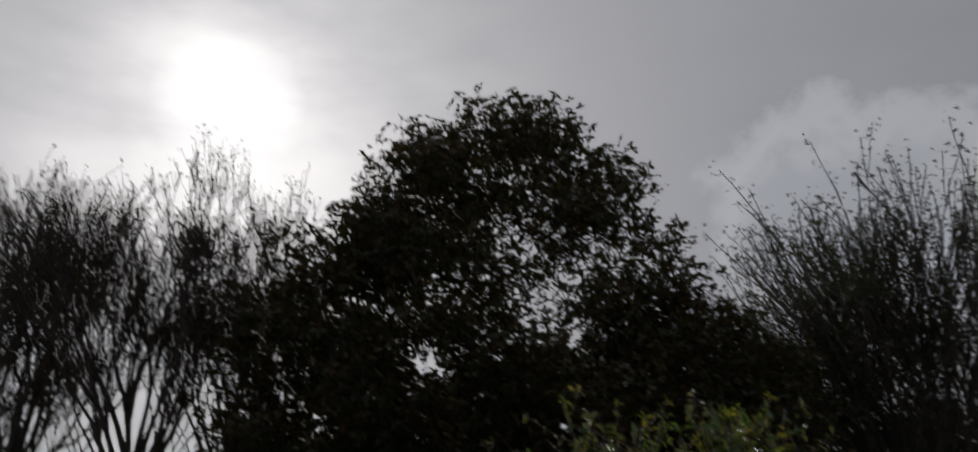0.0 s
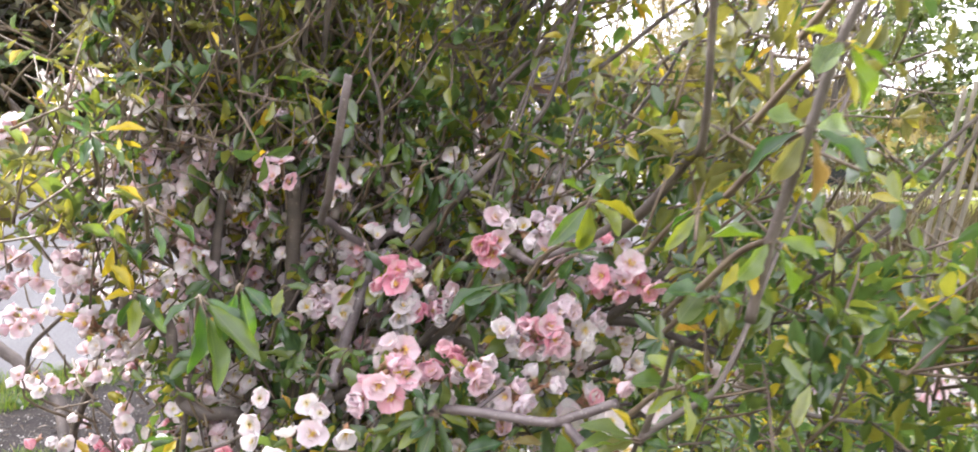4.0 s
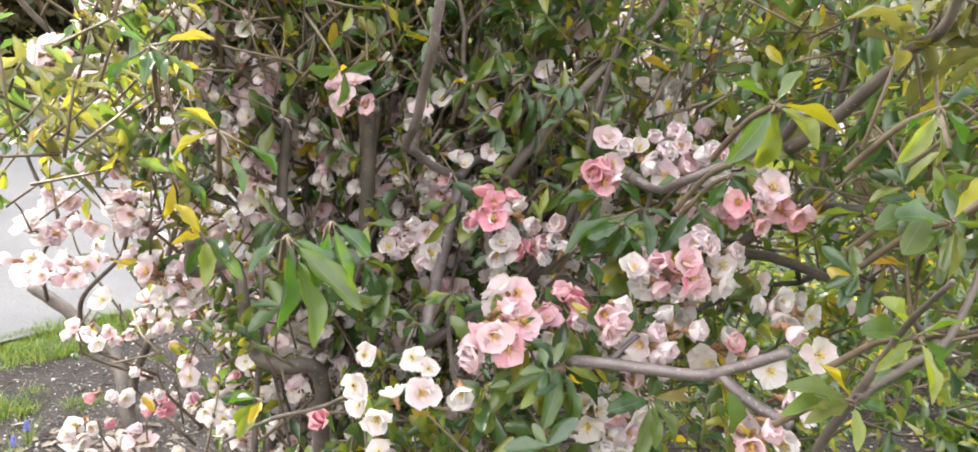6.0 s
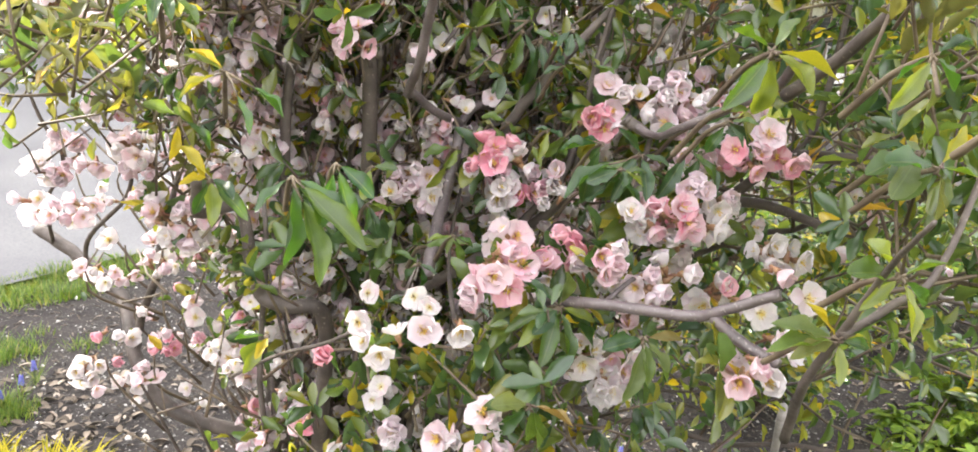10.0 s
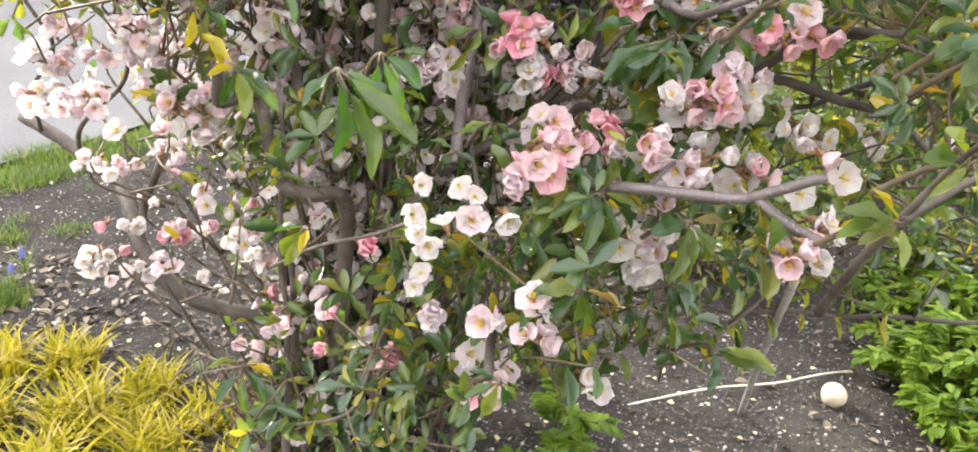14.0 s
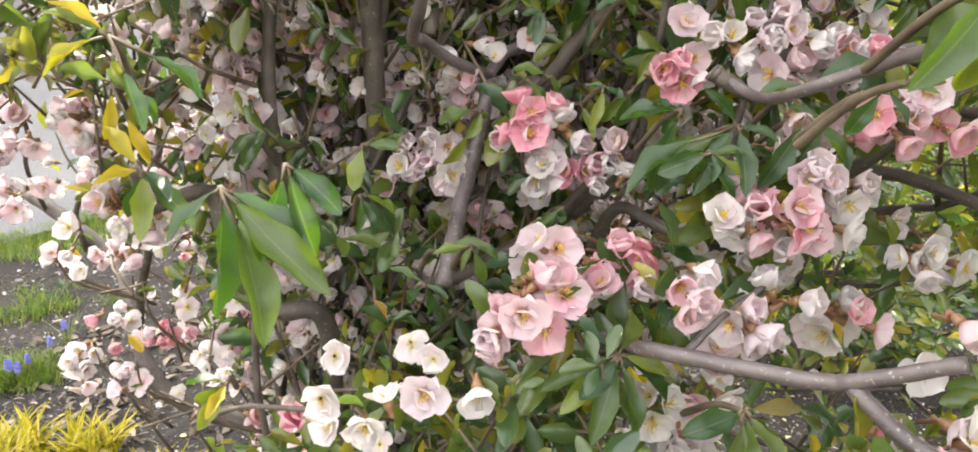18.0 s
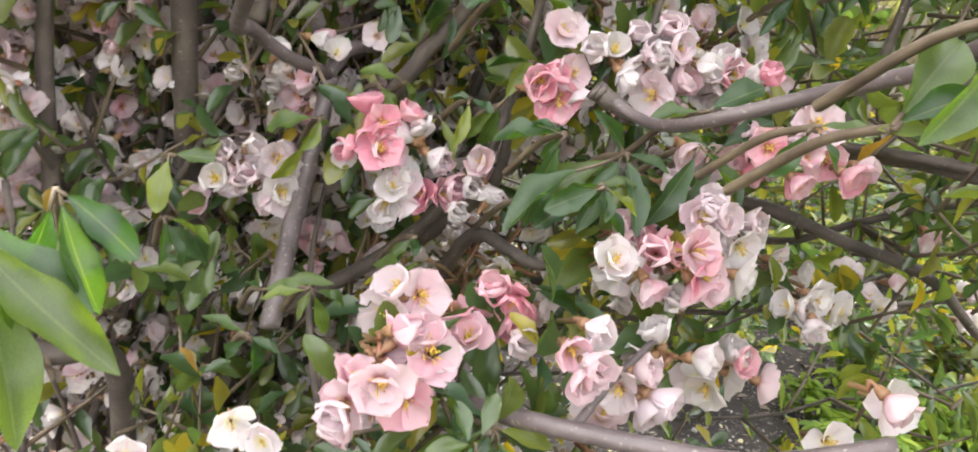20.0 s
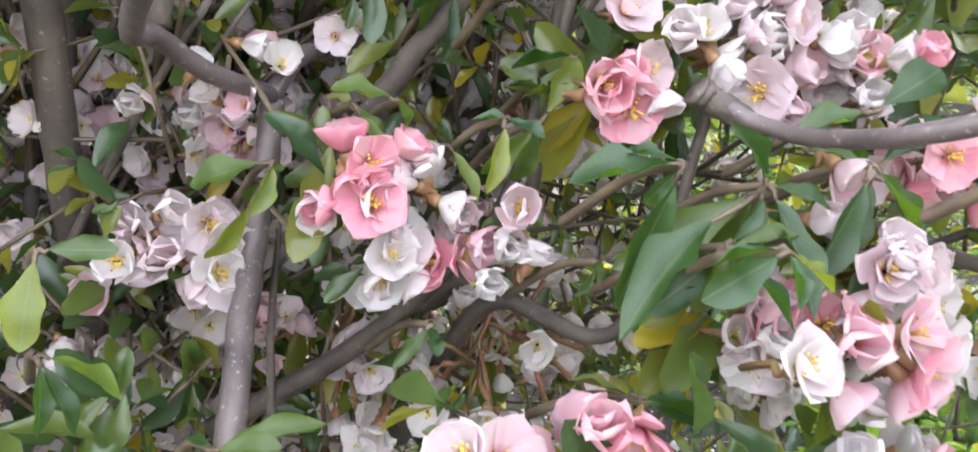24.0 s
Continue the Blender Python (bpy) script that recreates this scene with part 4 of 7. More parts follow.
FINE_LEAF = leaf_shape(14, 0.32, 0.5, 0.26, 0.7, 0.07, 0.35), leaf_shape(14, 0.45, 0.4, 0.22, 0.58, -0.05, 0.3), leaf_shape(14, 0.30, 0.75, 0.34, 0.7, -0.10, 0.4), leaf_shape(14, 0.42, 0.65, 0.30, 0.58, 0.08, 0.35)
LEAF_MESH = {k: [mesh_of("leaf", *s, mat, along=edge_share(s)) for s in FINE_LEAF] for k, mat in (("g", LEAF_DEEP), ("l", LEAF_LIGHT), ("y", LEAF_YELLOW), ("o", LEAF_OLIVE))}
random.seed(32), np.random.seed(32)

loose_flowers = {k: [Leaves(s, along(s, 5)) for s in PLAIN] for k in PETALS}
loose_tufts = Leaves(stamen_shape(9, 4))
loose_calyces = Leaves(calyx_shape())
twigs = Tubes()
stalks = Tubes()
leaves = Leaves(SMALL_LEAF)
big_leaves = Leaves(OVAL_LEAF)
gold_leaves = Leaves(LONG_LEAF)
made = {"flower": 0, "leaf": 0}


def flower(p, facing, kind, size, single):
    up = np.array([0.1, 0.2, 1.0]) + 0.8 * ball()
    n = unit(facing)
    y = unit(np.cross(n, up))
    which = random.randrange(len(FORMS))
    if single and made["flower"] < 420:
        made["flower"] += 1
        # the flower's axis is +z
        m = frame_of(np.array(p) - ROOT, y, n, size)
        ob = part("flower", FLOWER_MESH[kind][which], quince, m=m)
        part("calyx", CALYX_MESH, ob)
        if which not in (4, 7):
            part("stamen_tuft", random.choice(TUFT_MESH), ob)
    else:
        loose_flowers[kind][which].add(p, y, n, size)
        loose_calyces.add(p, y, n, size)
        if which not in (4, 7):
            loose_tufts.add(p, y, n, size)


def past_side(p):
    """Where the bush ends: towards the drive on one side, and low down above the verge on the other."""
    x, y, z = p
    if z > 1.06 and y > 2.08 and x > 0.80 + 0.85 * (y - 2.2) - 0.25 * max(0.0, z - 1.45):
        return True
    return 0.12 < z < 0.94 and y > 2.2 and x < -0.20 + (0.20 + 0.15 * min(1.0, max(0.0, (0.75 - z) / 0.3))) * (y - 1.76)


gaps = random.Random(5)


def rosette(p, way, n, size, big=False, cloud=None):
    if past_side(p) and random.random() < 0.93:
        return
    if 1.04 < p[2] < 1.5 and p[1] > 2.5 and random.random() < 0.3:
        return
    if 0.04 < p[0] < 0.38 and 2.3 < p[1] < 2.76 and 0.92 < p[2] < 1.17 and gaps.random() < 0.55:
        return
    if p[2] > 1.2 and p[0] < 0.35 and gaps.random() < 0.28:
        return
    # young yellow leaves high up; their larger share on the left paints in backlight
    young = p[2] > 1.2 and random.random() < (0.62 if p[0] < 0.3 else 0.42)
    for i in range(n):
        a = 2.4 * i + rnd(-0.4, 0.4)
        side = unit(np.cross(way, [math.cos(a), math.sin(a), 0.37]))
        d = unit(0.55 * np.asarray(way) + side + 0.25 * ball() + np.array([0, 0, -0.1]))
        up = unit(np.asarray(way) + 0.5 * ball() + np.array([0, -0.2, 0.3]))
        (gold_leaves if young else big_leaves if big else cloud or leaves).add(np.asarray(p) + 0.006 * ball(), d, up, size * (0.85 if big else 1.0) * rnd(0.6, 1.25))


FRONT = np.array([-0.35, -0.75, 0.25])


def bloom(*rows, single=True):
    """Clusters of blossom: their tint, number, spread and middle."""
    for kind, n, spread, p in rows:
        p = np.array(p)
        for i in range(round(1.8 * n) if n > 1 else 1):
            off = ball()
            off = unit(off) * np.linalg.norm(off) ** 0.5 * spread * 1.12 * (1.0 if n > 1 else 0.5)
            k = kind
            if random.random() < 0.25:
                k = {"d": "p", "p": "b", "b": "w", "w": "w"}[kind]
            face = unit(0.9 * FRONT + 0.8 * off / max(spread, 0.001) + 0.75 * ball())
            flower(p + off, face, k, rnd(0.0165, 0.0205) if single else rnd(0.0145, 0.0185), single)
            if random.random() < 0.3:
                q = p + off * 1.25 - FRONT * rnd(0.025, 0.07)
                rosette(q, unit(FRONT * 0.6 + ball() + np.array([0, 0, 0.4])), random.choice((2, 3, 4)), rnd(0.03, 0.05), random.random() < 0.4)
            stalks.add([p - FRONT * 0.03 + 0.01 * ball(), p - FRONT * 0.012 + off * 0.5, p + off - face * 0.01], 0.0016, 0.0022, 4)


def limb(pts, r0, r1, grows=False, bark=BARK):
    """A limb; one that grows on runs up into the crown and thins out."""
    tube = Tubes()
    if grows:
        a, b = np.array(pts[-2]), np.array(pts[-1])
        d = unit(unit(b - a) + np.array([0, 0.35, 0.5]))
        pts = [*pts, b + d * 0.16 + ball(0.02), b + d * 0.32 + ball(0.03)]
        for s in np.arange(0.08, 0.33, 0.03):
            if not open_front(b + d * s):
                rosette(b + d * s, d, 4, rnd(0.03, 0.045))
        r0, r1 = min(r0, 0.0085), 0.0018
    line = smooth_line(pts, 7)
    for i in range(1, len(line) - 1):
        line[i] += ball(0.10 * r0)
    tube.add(line - ROOT, r0, r1, 10, 0.035)
    part("branch", tube.mesh("branch", bark), quince)


def sprig(p, kinds, *tips, most=0.062):
    p = np.array(p)
    for k, tip in zip(kinds, tips):
        tip = np.array(tip)
        d = tip - p
        reach = float(np.linalg.norm(d))
        long = min(most, max(0.02, 0.86 * reach))
        if reach > long:
            twigs.add([p, p + d * (1 - long / reach) * 0.5 + ball(0.002), tip - unit(d) * long], 0.0014, 0.001, 4)
        up = unit(np.array([0, -0.5, 0.8]) + 0.55 * ball())
        made["leaf"] += 1
        part("leaf", LEAF_MESH[k][2 * (made["leaf"] % 2)] if long > 0.045 or k == "y" else random.choice(LEAF_MESH[k]), quince, m=frame_of(tip - unit(d) * long - ROOT, d, up, long))
    twigs.add(smooth_line([p + np.array([0.02, 0.07, -0.05]), p + np.array([0.008, 0.03, -0.015]), p]), 0.003, 0.002, 5)


def thicket(p, reach, n, golden=False):
    cloud = gold_leaves if golden else leaves
    for _ in range(n):
        a = p + ball(reach)
        way = unit(ball() + np.array([0.0, -0.1, 0.5]))
        b = a + way * rnd(0.03, 0.07)
        twigs.add([a - way * 0.03, (a + b) / 2 + ball(0.004), b], 0.0018, 0.001, 4)
        rosette(b, way, random.choice((3, 4, 5)), rnd(0.022, 0.037) if golden else rnd(0.024, 0.038), not golden and random.random() < 0.2, cloud)
        rosette((a + b) / 2, way, 2, rnd(0.024, 0.036), False, cloud)


# how far in front of the thicket nothing but the limbs above grows
def open_front(p):
    x, y, z = p
    if y < 1.98 + 0.25 * max(0.0, -x):
        return True
    if z < 1.30:
        reach = 0.93 if x < 0.55 else 0.93 - 0.35 * min(1.0, (x - 0.55) / 0.4)
        if z < 0.62:
            reach -= 0.1
        if math.hypot(x + 0.1, y - 1.85) < reach:
            return True
    s = np.array([-0.15, 1.75, 1.1]), np.array([0.2, 2.28, 1.1])
    w = s[1] - s[0]
    k = min(1.0, max(0.0, float((np.array(p) - s[0]) @ w / (w @ w))))
    return float(np.linalg.norm(np.array(p) - s[0] - k * w)) < 0.40


def dome(x, y):
    """The height of the bush's outline over a place in the plan."""
    s = 1 - ((x - 0.36) / 1.02) ** 2 * 0.75 - ((y - 2.75) / 1.0) ** 2 * 0.6
    return 2.12 * math.sqrt(max(0.05, s))


for i in range(146):
    a, r = rnd(0, 2 * math.pi), math.sqrt(rnd(0, 1))
    foot = np.array([0.35 + 0.30 * r * math.cos(a), 2.98 + 0.20 * r * math.sin(a), -0.02])
    if i < 70:
        b, q = rnd(0, 2 * math.pi), math.sqrt(rnd(0.0, 1))
        x, y = 0.38 + 0.80 * q * math.cos(b), 2.78 + 0.72 * q * math.sin(b)
    elif i < 95:
        x, y = rnd(-0.35, 1.2), rnd(2.05, 2.5)
    elif i < 109:
        x, y = rnd(0.75, 1.15), rnd(2.0, 2.9)
    else:
        # leaders that fork off half way up and fill out the crown
        foot = np.array([rnd(0.05, 0.5), rnd(2.6, 3.0), rnd(1.0, 1.15)])
        x, y = rnd(-0.45, 0.35) if i % 4 else rnd(0.3, 0.95), rnd(2.35, 3.15)
    top = np.array([x, y, dome(x, y) * rnd(0.78, 1.06) if i < 95 or i >= 109 else rnd(0.6, 1.1)])
    if random.random() < 0.18:
        top += np.array([rnd(-0.1, 0.1), rnd(-0.1, 0.1), rnd(0.05, 0.22)])
    mid = foot * 0.55 + top * 0.45 + np.array([(x - foot[0]) * -0.12, (y - foot[1]) * -0.18 + 0.05, 0.12]) + 0.05 * ball()
    low = foot * 0.8 + mid * 0.2 + np.array([0, 0, 0.06 if i < 109 else 0.0])
    line = smooth_line([foot, low, mid, mid * 0.5 + top * 0.5 + 0.05 * ball(), top], 9)
    line[1:-1] += np.array([ball(0.008) for _ in line[1:-1]])
    keep = [p for p in line if not open_front(p) or p[2] < 0.3]
    if len(keep) < 8 or sum(past_side(p) for p in line if p[0] < 0.4) > 3 or sum(p[0] < 0.17 for p in line if 0.25 < p[2] < 1.0) > 8:
        continue
    cut = next((k for k, p in enumerate(line) if (open_front(p) or past_side(p)) and p[2] > 0.3), len(line))
    line = line[:max(cut, 4)]
    r0 = rnd(0.0045, 0.0105) if i < 109 else rnd(0.0025, 0.0045)
    tube = Tubes()
    tube.add(line - ROOT, r0, r0 * (0.35 if cut == 37 else 0.3), 7, 0.06)
    part("stem", tube.mesh("stem", BARK), quince)
    for k in range(4, len(line) - 1):
        p, d = line[k], unit(line[k + 1] - line[k])
        z = p[2]
        # the back bears few leaves, thinned so that the sun reaches the front
        if p[1] > 2.95 and random.random() < (0.85 if p[1] > 3.15 or z > 1.1 else 0.3):
            continue
        # side twigs
        for _ in range(2 if z > 0.85 else 1):
            if random.random() > 0.8:
                continue
            way = unit(0.55 * d + unit(np.cross(d, ball())) + np.array([0, 0, 0.25]))
            long = rnd(0.05, 0.22)
            pts = [p, p + way * long * 0.5 + ball(0.01), p + way * long + np.array([0, 0, 0.02])]
            if any(open_front(q) for q in pts[1:]) or pts[2][2] > max(dome(pts[2][0], pts[2][1]) + 0.16, 1.12):
                continue
            twigs.add(pts, 0.0028, 0.0013, 4)
            for s in np.arange(0.25, 1.01, 0.03 / long):
                q = pts[0] + (pts[2] - pts[0]) * s
                small = 0.78 if z > 1.15 else 1.0
                if (z > 1.1 and (q[1] < 2.85 or random.random() < 0.45)) or random.random() < (0.75 if 95 <= i < 109 else 0.4 if z > 0.6 else 0.28):
                    rosette(q, way, random.choice((1, 2, 2, 3)), small * rnd(0.026, 0.042))
            if p[1] > 2.85 and random.random() < 0.5:
                continue
            if z > 1.1 or random.random() < 0.5:
                rosette(pts[2], way, random.choice((4, 5, 6)), (0.8 if z > 1.15 else 1.0) * rnd(0.032, 0.052), random.random() < 0.5)
        if z > 0.45 and random.random() < (0.85 if z > 1.1 or 95 <= i < 109 else 0.3):
            rosette(p, d, 3, rnd(0.03, 0.045))
        # blossom on the old wood, in knots of one tint
        if 0.20 < z < 1.10 and random.random() < (0.9 if z > 0.5 else 0.3) * (1.0 if z < 0.98 else 0.3):
            if math.dist(p[:2], (0.1, 2.25)) < 0.48 or past_side(p) or (p[0] > 0.7 and z < 0.78):
                continue
            tint = random.choices(("w", "b", "p"), (0.54, 0.36, 0.10))[0]
            knot = p + ball(0.045)
            for _ in range(random.choice((2, 3, 4, 5))):
                q = knot + ball(0.036)
                if not open_front(q):
                    flower(q, unit(FRONT + 1.2 * ball()), tint if random.random() < 0.75 else "w", rnd(0.0135, 0.0185), False)

# heart
bloom(
    ('b', 2, 0.010, (0.313, 2.648, 0.883)),
    ('b', 2, 0.009, (0.335, 2.626, 0.890)),
    ('b', 2, 0.009, (0.322, 2.630, 0.871)),
    ('b', 2, 0.008, (0.337, 2.613, 0.867)),
    ('b', 1, 0.003, (0.301, 2.654, 0.870)),
    ('b', 1, 0.003, (0.321, 2.639, 0.899)),
    ('w', 1, 0.003, (0.344, 2.615, 0.884)),
    ('d', 2, 0.008, (0.365, 2.527, 0.950)),
    ('d', 1, 0.002, (0.384, 2.515, 0.952)),
    ('d', 2, 0.009, (0.366, 2.517, 0.925)),
    ('d', 1, 0.002, (0.357, 2.528, 0.929)),
    ('w', 1, 0.002, (0.354, 2.539, 0.930)),
    ('b', 2, 0.007, (0.397, 2.505, 0.936)),
    ('p', 1, 0.002, (0.408, 2.500, 0.927)),
    ('d', 1, 0.002, (0.405, 2.503, 0.894)),
    ('d', 1, 0.002, (0.412, 2.496, 0.897)),
    ('p', 1, 0.002, (0.418, 2.491, 0.908)),
    ('w', 1, 0.002, (0.426, 2.478, 0.914)),
)
# over the heart
bloom(
    ('b', 1, 0.002, (0.432, 2.469, 0.929)),
    ('b', 1, 0.002, (0.431, 2.460, 0.900)),
    ('w', 1, 0.002, (0.418, 2.480, 0.891)),
    ('w', 2, 0.008, (0.380, 2.517, 0.898)),
    ('w', 1, 0.002, (0.432, 2.466, 0.914)),
    ('d', 2, 0.007, (0.453, 2.443, 0.997)),
    ('p', 1, 0.002, (0.465, 2.429, 1.007)),
    ('d', 1, 0.002, (0.459, 2.431, 0.988)),
    ('w', 1, 0.002, (0.473, 2.421, 1.000)),
    ('p', 1, 0.002, (0.448, 2.451, 0.993)),
)
# upper pink
bloom(
    ('b', 2, 0.008, (0.518, 2.405, 1.017)),
    ('p', 2, 0.008, (0.524, 2.383, 1.000)),
    ('w', 1, 0.003, (0.523, 2.399, 1.026)),
    ('w', 2, 0.009, (0.538, 2.382, 1.028)),
    ('w', 2, 0.008, (0.562, 2.368, 1.018)),
    ('d', 1, 0.003, (0.566, 2.356, 1.018)),
    ('b', 2, 0.008, (0.572, 2.371, 1.002)),
    ('p', 1, 0.003, (0.535, 2.381, 1.012)),
    ('d', 1, 0.003, (0.561, 2.328, 1.021)),
    ('w', 1, 0.003, (0.562, 2.343, 1.020)),
    ('w', 1, 0.003, (0.562, 2.348, 1.000)),
    ('b', 2, 0.008, (0.530, 2.391, 1.038)),
    ('b', 1, 0.003, (0.517, 2.415, 1.035)),
    ('d', 1, 0.003, (0.564, 2.328, 0.977)),
    ('d', 1, 0.003, (0.562, 2.313, 0.971)),
    ('p', 1, 0.002, (0.521, 2.334, 0.968)),
    ('p', 1, 0.002, (0.488, 2.334, 0.979)),
    ('p', 1, 0.003, (0.559, 2.305, 0.967)),
)
# right heart
bloom(
    ('p', 2, 0.005, (0.454, 2.348, 0.912)),
    ('d', 2, 0.006, (0.456, 2.332, 0.907)),
    ('d', 1, 0.002, (0.465, 2.317, 0.910)),
    ('p', 1, 0.002, (0.473, 2.314, 0.919)),
    ('w', 2, 0.005, (0.451, 2.332, 0.892)),
    ('w', 1, 0.002, (0.457, 2.319, 0.895)),
    ('w', 1, 0.002, (0.448, 2.349, 0.897)),
    ('w', 1, 0.002, (0.477, 2.308, 0.917)),
    ('p', 1, 0.002, (0.479, 2.337, 0.953)),
    ('b', 1, 0.002, (0.471, 2.448, 1.033)),
    ('w', 1, 0.002, (0.495, 2.298, 0.924)),
    ('w', 1, 0.002, (0.501, 2.283, 0.922)),
)
# low pink
bloom(
    ('p', 2, 0.008, (0.243, 2.349, 0.846)),
    ('p', 3, 0.017, (0.259, 2.352, 0.869)),
    ('p', 2, 0.012, (0.285, 2.346, 0.862)),
    ('p', 2, 0.013, (0.293, 2.373, 0.880)),
    ('d', 2, 0.013, (0.338, 2.377, 0.870)),
    ('d', 2, 0.013, (0.363, 2.366, 0.869)),
    ('d', 1, 0.004, (0.369, 2.350, 0.881)),
    ('d', 1, 0.004, (0.269, 2.337, 0.845)),
    ('b', 1, 0.004, (0.297, 2.339, 0.850)),
    ('p', 1, 0.004, (0.332, 2.353, 0.856)),
    ('b', 1, 0.004, (0.353, 2.335, 0.863)),
    ('p', 2, 0.008, (0.337, 2.275, 0.885)),
    ('w', 1, 0.004, (0.354, 2.286, 0.896)),
    ('b', 2, 0.011, (0.385, 2.264, 0.862)),
    ('b', 1, 0.004, (0.388, 2.282, 0.822)),
    ('p', 1, 0.004, (0.400, 2.292, 0.800)),
)
# right pink
bloom(
    ('d', 3, 0.015, (0.431, 2.285, 0.918)),
    ('p', 1, 0.004, (0.418, 2.295, 0.909)),
    ('p', 1, 0.004, (0.451, 2.276, 0.907)),
    ('w', 2, 0.012, (0.483, 2.285, 0.906)),
    ('w', 1, 0.004, (0.389, 2.304, 0.921)),
    ('b', 2, 0.008, (0.485, 2.299, 0.939)),
    ('b', 1, 0.004, (0.526, 2.301, 0.929)),
    ('w', 1, 0.004, (0.446, 2.284, 0.887)),
    ('w', 1, 0.004, (0.582, 2.299, 0.892)),
    ('w', 2, 0.013, (0.427, 2.269, 0.861)),
    ('w', 1, 0.004, (0.529, 2.302, 0.921)),
)
# upper pink
bloom(
    ('b', 2, 0.009, (0.572, 2.285, 0.993)),
    ('d', 2, 0.013, (0.587, 2.268, 0.973)),
    ('d', 3, 0.018, (0.548, 2.299, 0.972)),
    ('d', 1, 0.004, (0.537, 2.314, 0.958)),
    ('d', 1, 0.004, (0.561, 2.283, 0.978)),
    ('w', 2, 0.011, (0.492, 2.408, 1.026)),
)
# by the fork
bloom(
    ('p', 1, 0.004, (0.426, 2.145, 0.905)),
    ('w', 2, 0.009, (0.627, 2.268, 0.860)),
    ('w', 2, 0.011, (0.556, 2.248, 0.881)),
    ('w', 1, 0.004, (0.453, 2.174, 0.850)),
    ('d', 1, 0.004, (0.515, 2.269, 0.837)),
    ('p', 1, 0.004, (0.518, 2.251, 0.829)),
    ('w', 3, 0.014, (0.506, 2.280, 0.824)),
    ('w', 1, 0.004, (0.500, 2.288, 0.815)),
    ('w', 1, 0.004, (0.513, 2.166, 0.862)),
    ('d', 1, 0.004, (0.397, 2.161, 0.828)),
    ('p', 1, 0.003, (0.370, 2.141, 0.824)),
    ('p', 2, 0.008, (0.359, 2.110, 0.830)),
    ('p', 1, 0.004, (0.416, 2.131, 0.845)),
    ('w', 1, 0.003, (0.379, 2.101, 0.827)),
    ('w', 1, 0.003, (0.413, 2.116, 0.843)),
    ('p', 1, 0.003, (0.373, 2.113, 0.841)),
)
# under the fork
bloom(
    ('b', 2, 0.010, (0.415, 2.317, 0.742)),
    ('w', 3, 0.014, (0.383, 2.312, 0.739)),
    ('w', 2, 0.012, (0.359, 2.315, 0.766)),
    ('w', 3, 0.014, (0.392, 2.295, 0.722)),
    ('w', 1, 0.004, (0.426, 2.311, 0.761)),
    ('p', 1, 0.004, (0.410, 2.320, 0.757)),
    ('b', 1, 0.004, (0.183, 2.345, 0.811)),
    ('b', 1, 0.004, (0.215, 2.330, 0.817)),
    ('w', 2, 0.010, (0.223, 2.388, 0.624)),
    ('b', 2, 0.005, (0.216, 2.351, 0.686)),
    ('b', 2, 0.007, (0.214, 2.280, 0.741)),
    ('b', 2, 0.011, (0.238, 2.301, 0.681)),
    ('b', 3, 0.014, (0.221, 2.351, 0.598)),
    ('d', 1, 0.004, (0.207, 2.359, 0.587)),
    ('w', 1, 0.004, (0.311, 2.297, 0.617)),
    ('w', 1, 0.004, (0.339, 2.284, 0.594)),
    ('w', 1, 0.004, (0.321, 2.293, 0.594)),
)
# low front
bloom(
    ('d', 1, 0.004, (0.117, 2.433, 0.758)),
    ('d', 1, 0.005, (0.187, 2.644, 0.569)),
    ('p', 1, 0.005, (0.188, 2.680, 0.546)),
    ('d', 1, 0.006, (0.182, 2.815, 0.485)),
    ('p', 2, 0.015, (0.170, 2.799, 0.460)),
    ('d', 1, 0.006, (0.167, 2.839, 0.502)),
    ('w', 1, 0.006, (0.163, 2.789, 0.455)),
    ('b', 1, 0.005, (0.206, 2.589, 0.558)),
    ('d', 1, 0.005, (0.169, 2.643, 0.509)),
    ('d', 2, 0.009, (0.193, 2.521, 0.554)),
    ('w', 1, 0.005, (0.200, 2.590, 0.551)),
    ('b', 2, 0.007, (0.202, 2.438, 0.654)),
    ('b', 1, 0.006, (0.110, 2.799, 0.459)),
    ('b', 1, 0.004, (0.239, 2.344, 0.613)),
    ('w', 1, 0.003, (0.157, 2.351, 0.807)),
    ('w', 1, 0.004, (0.147, 2.368, 0.787)),
)
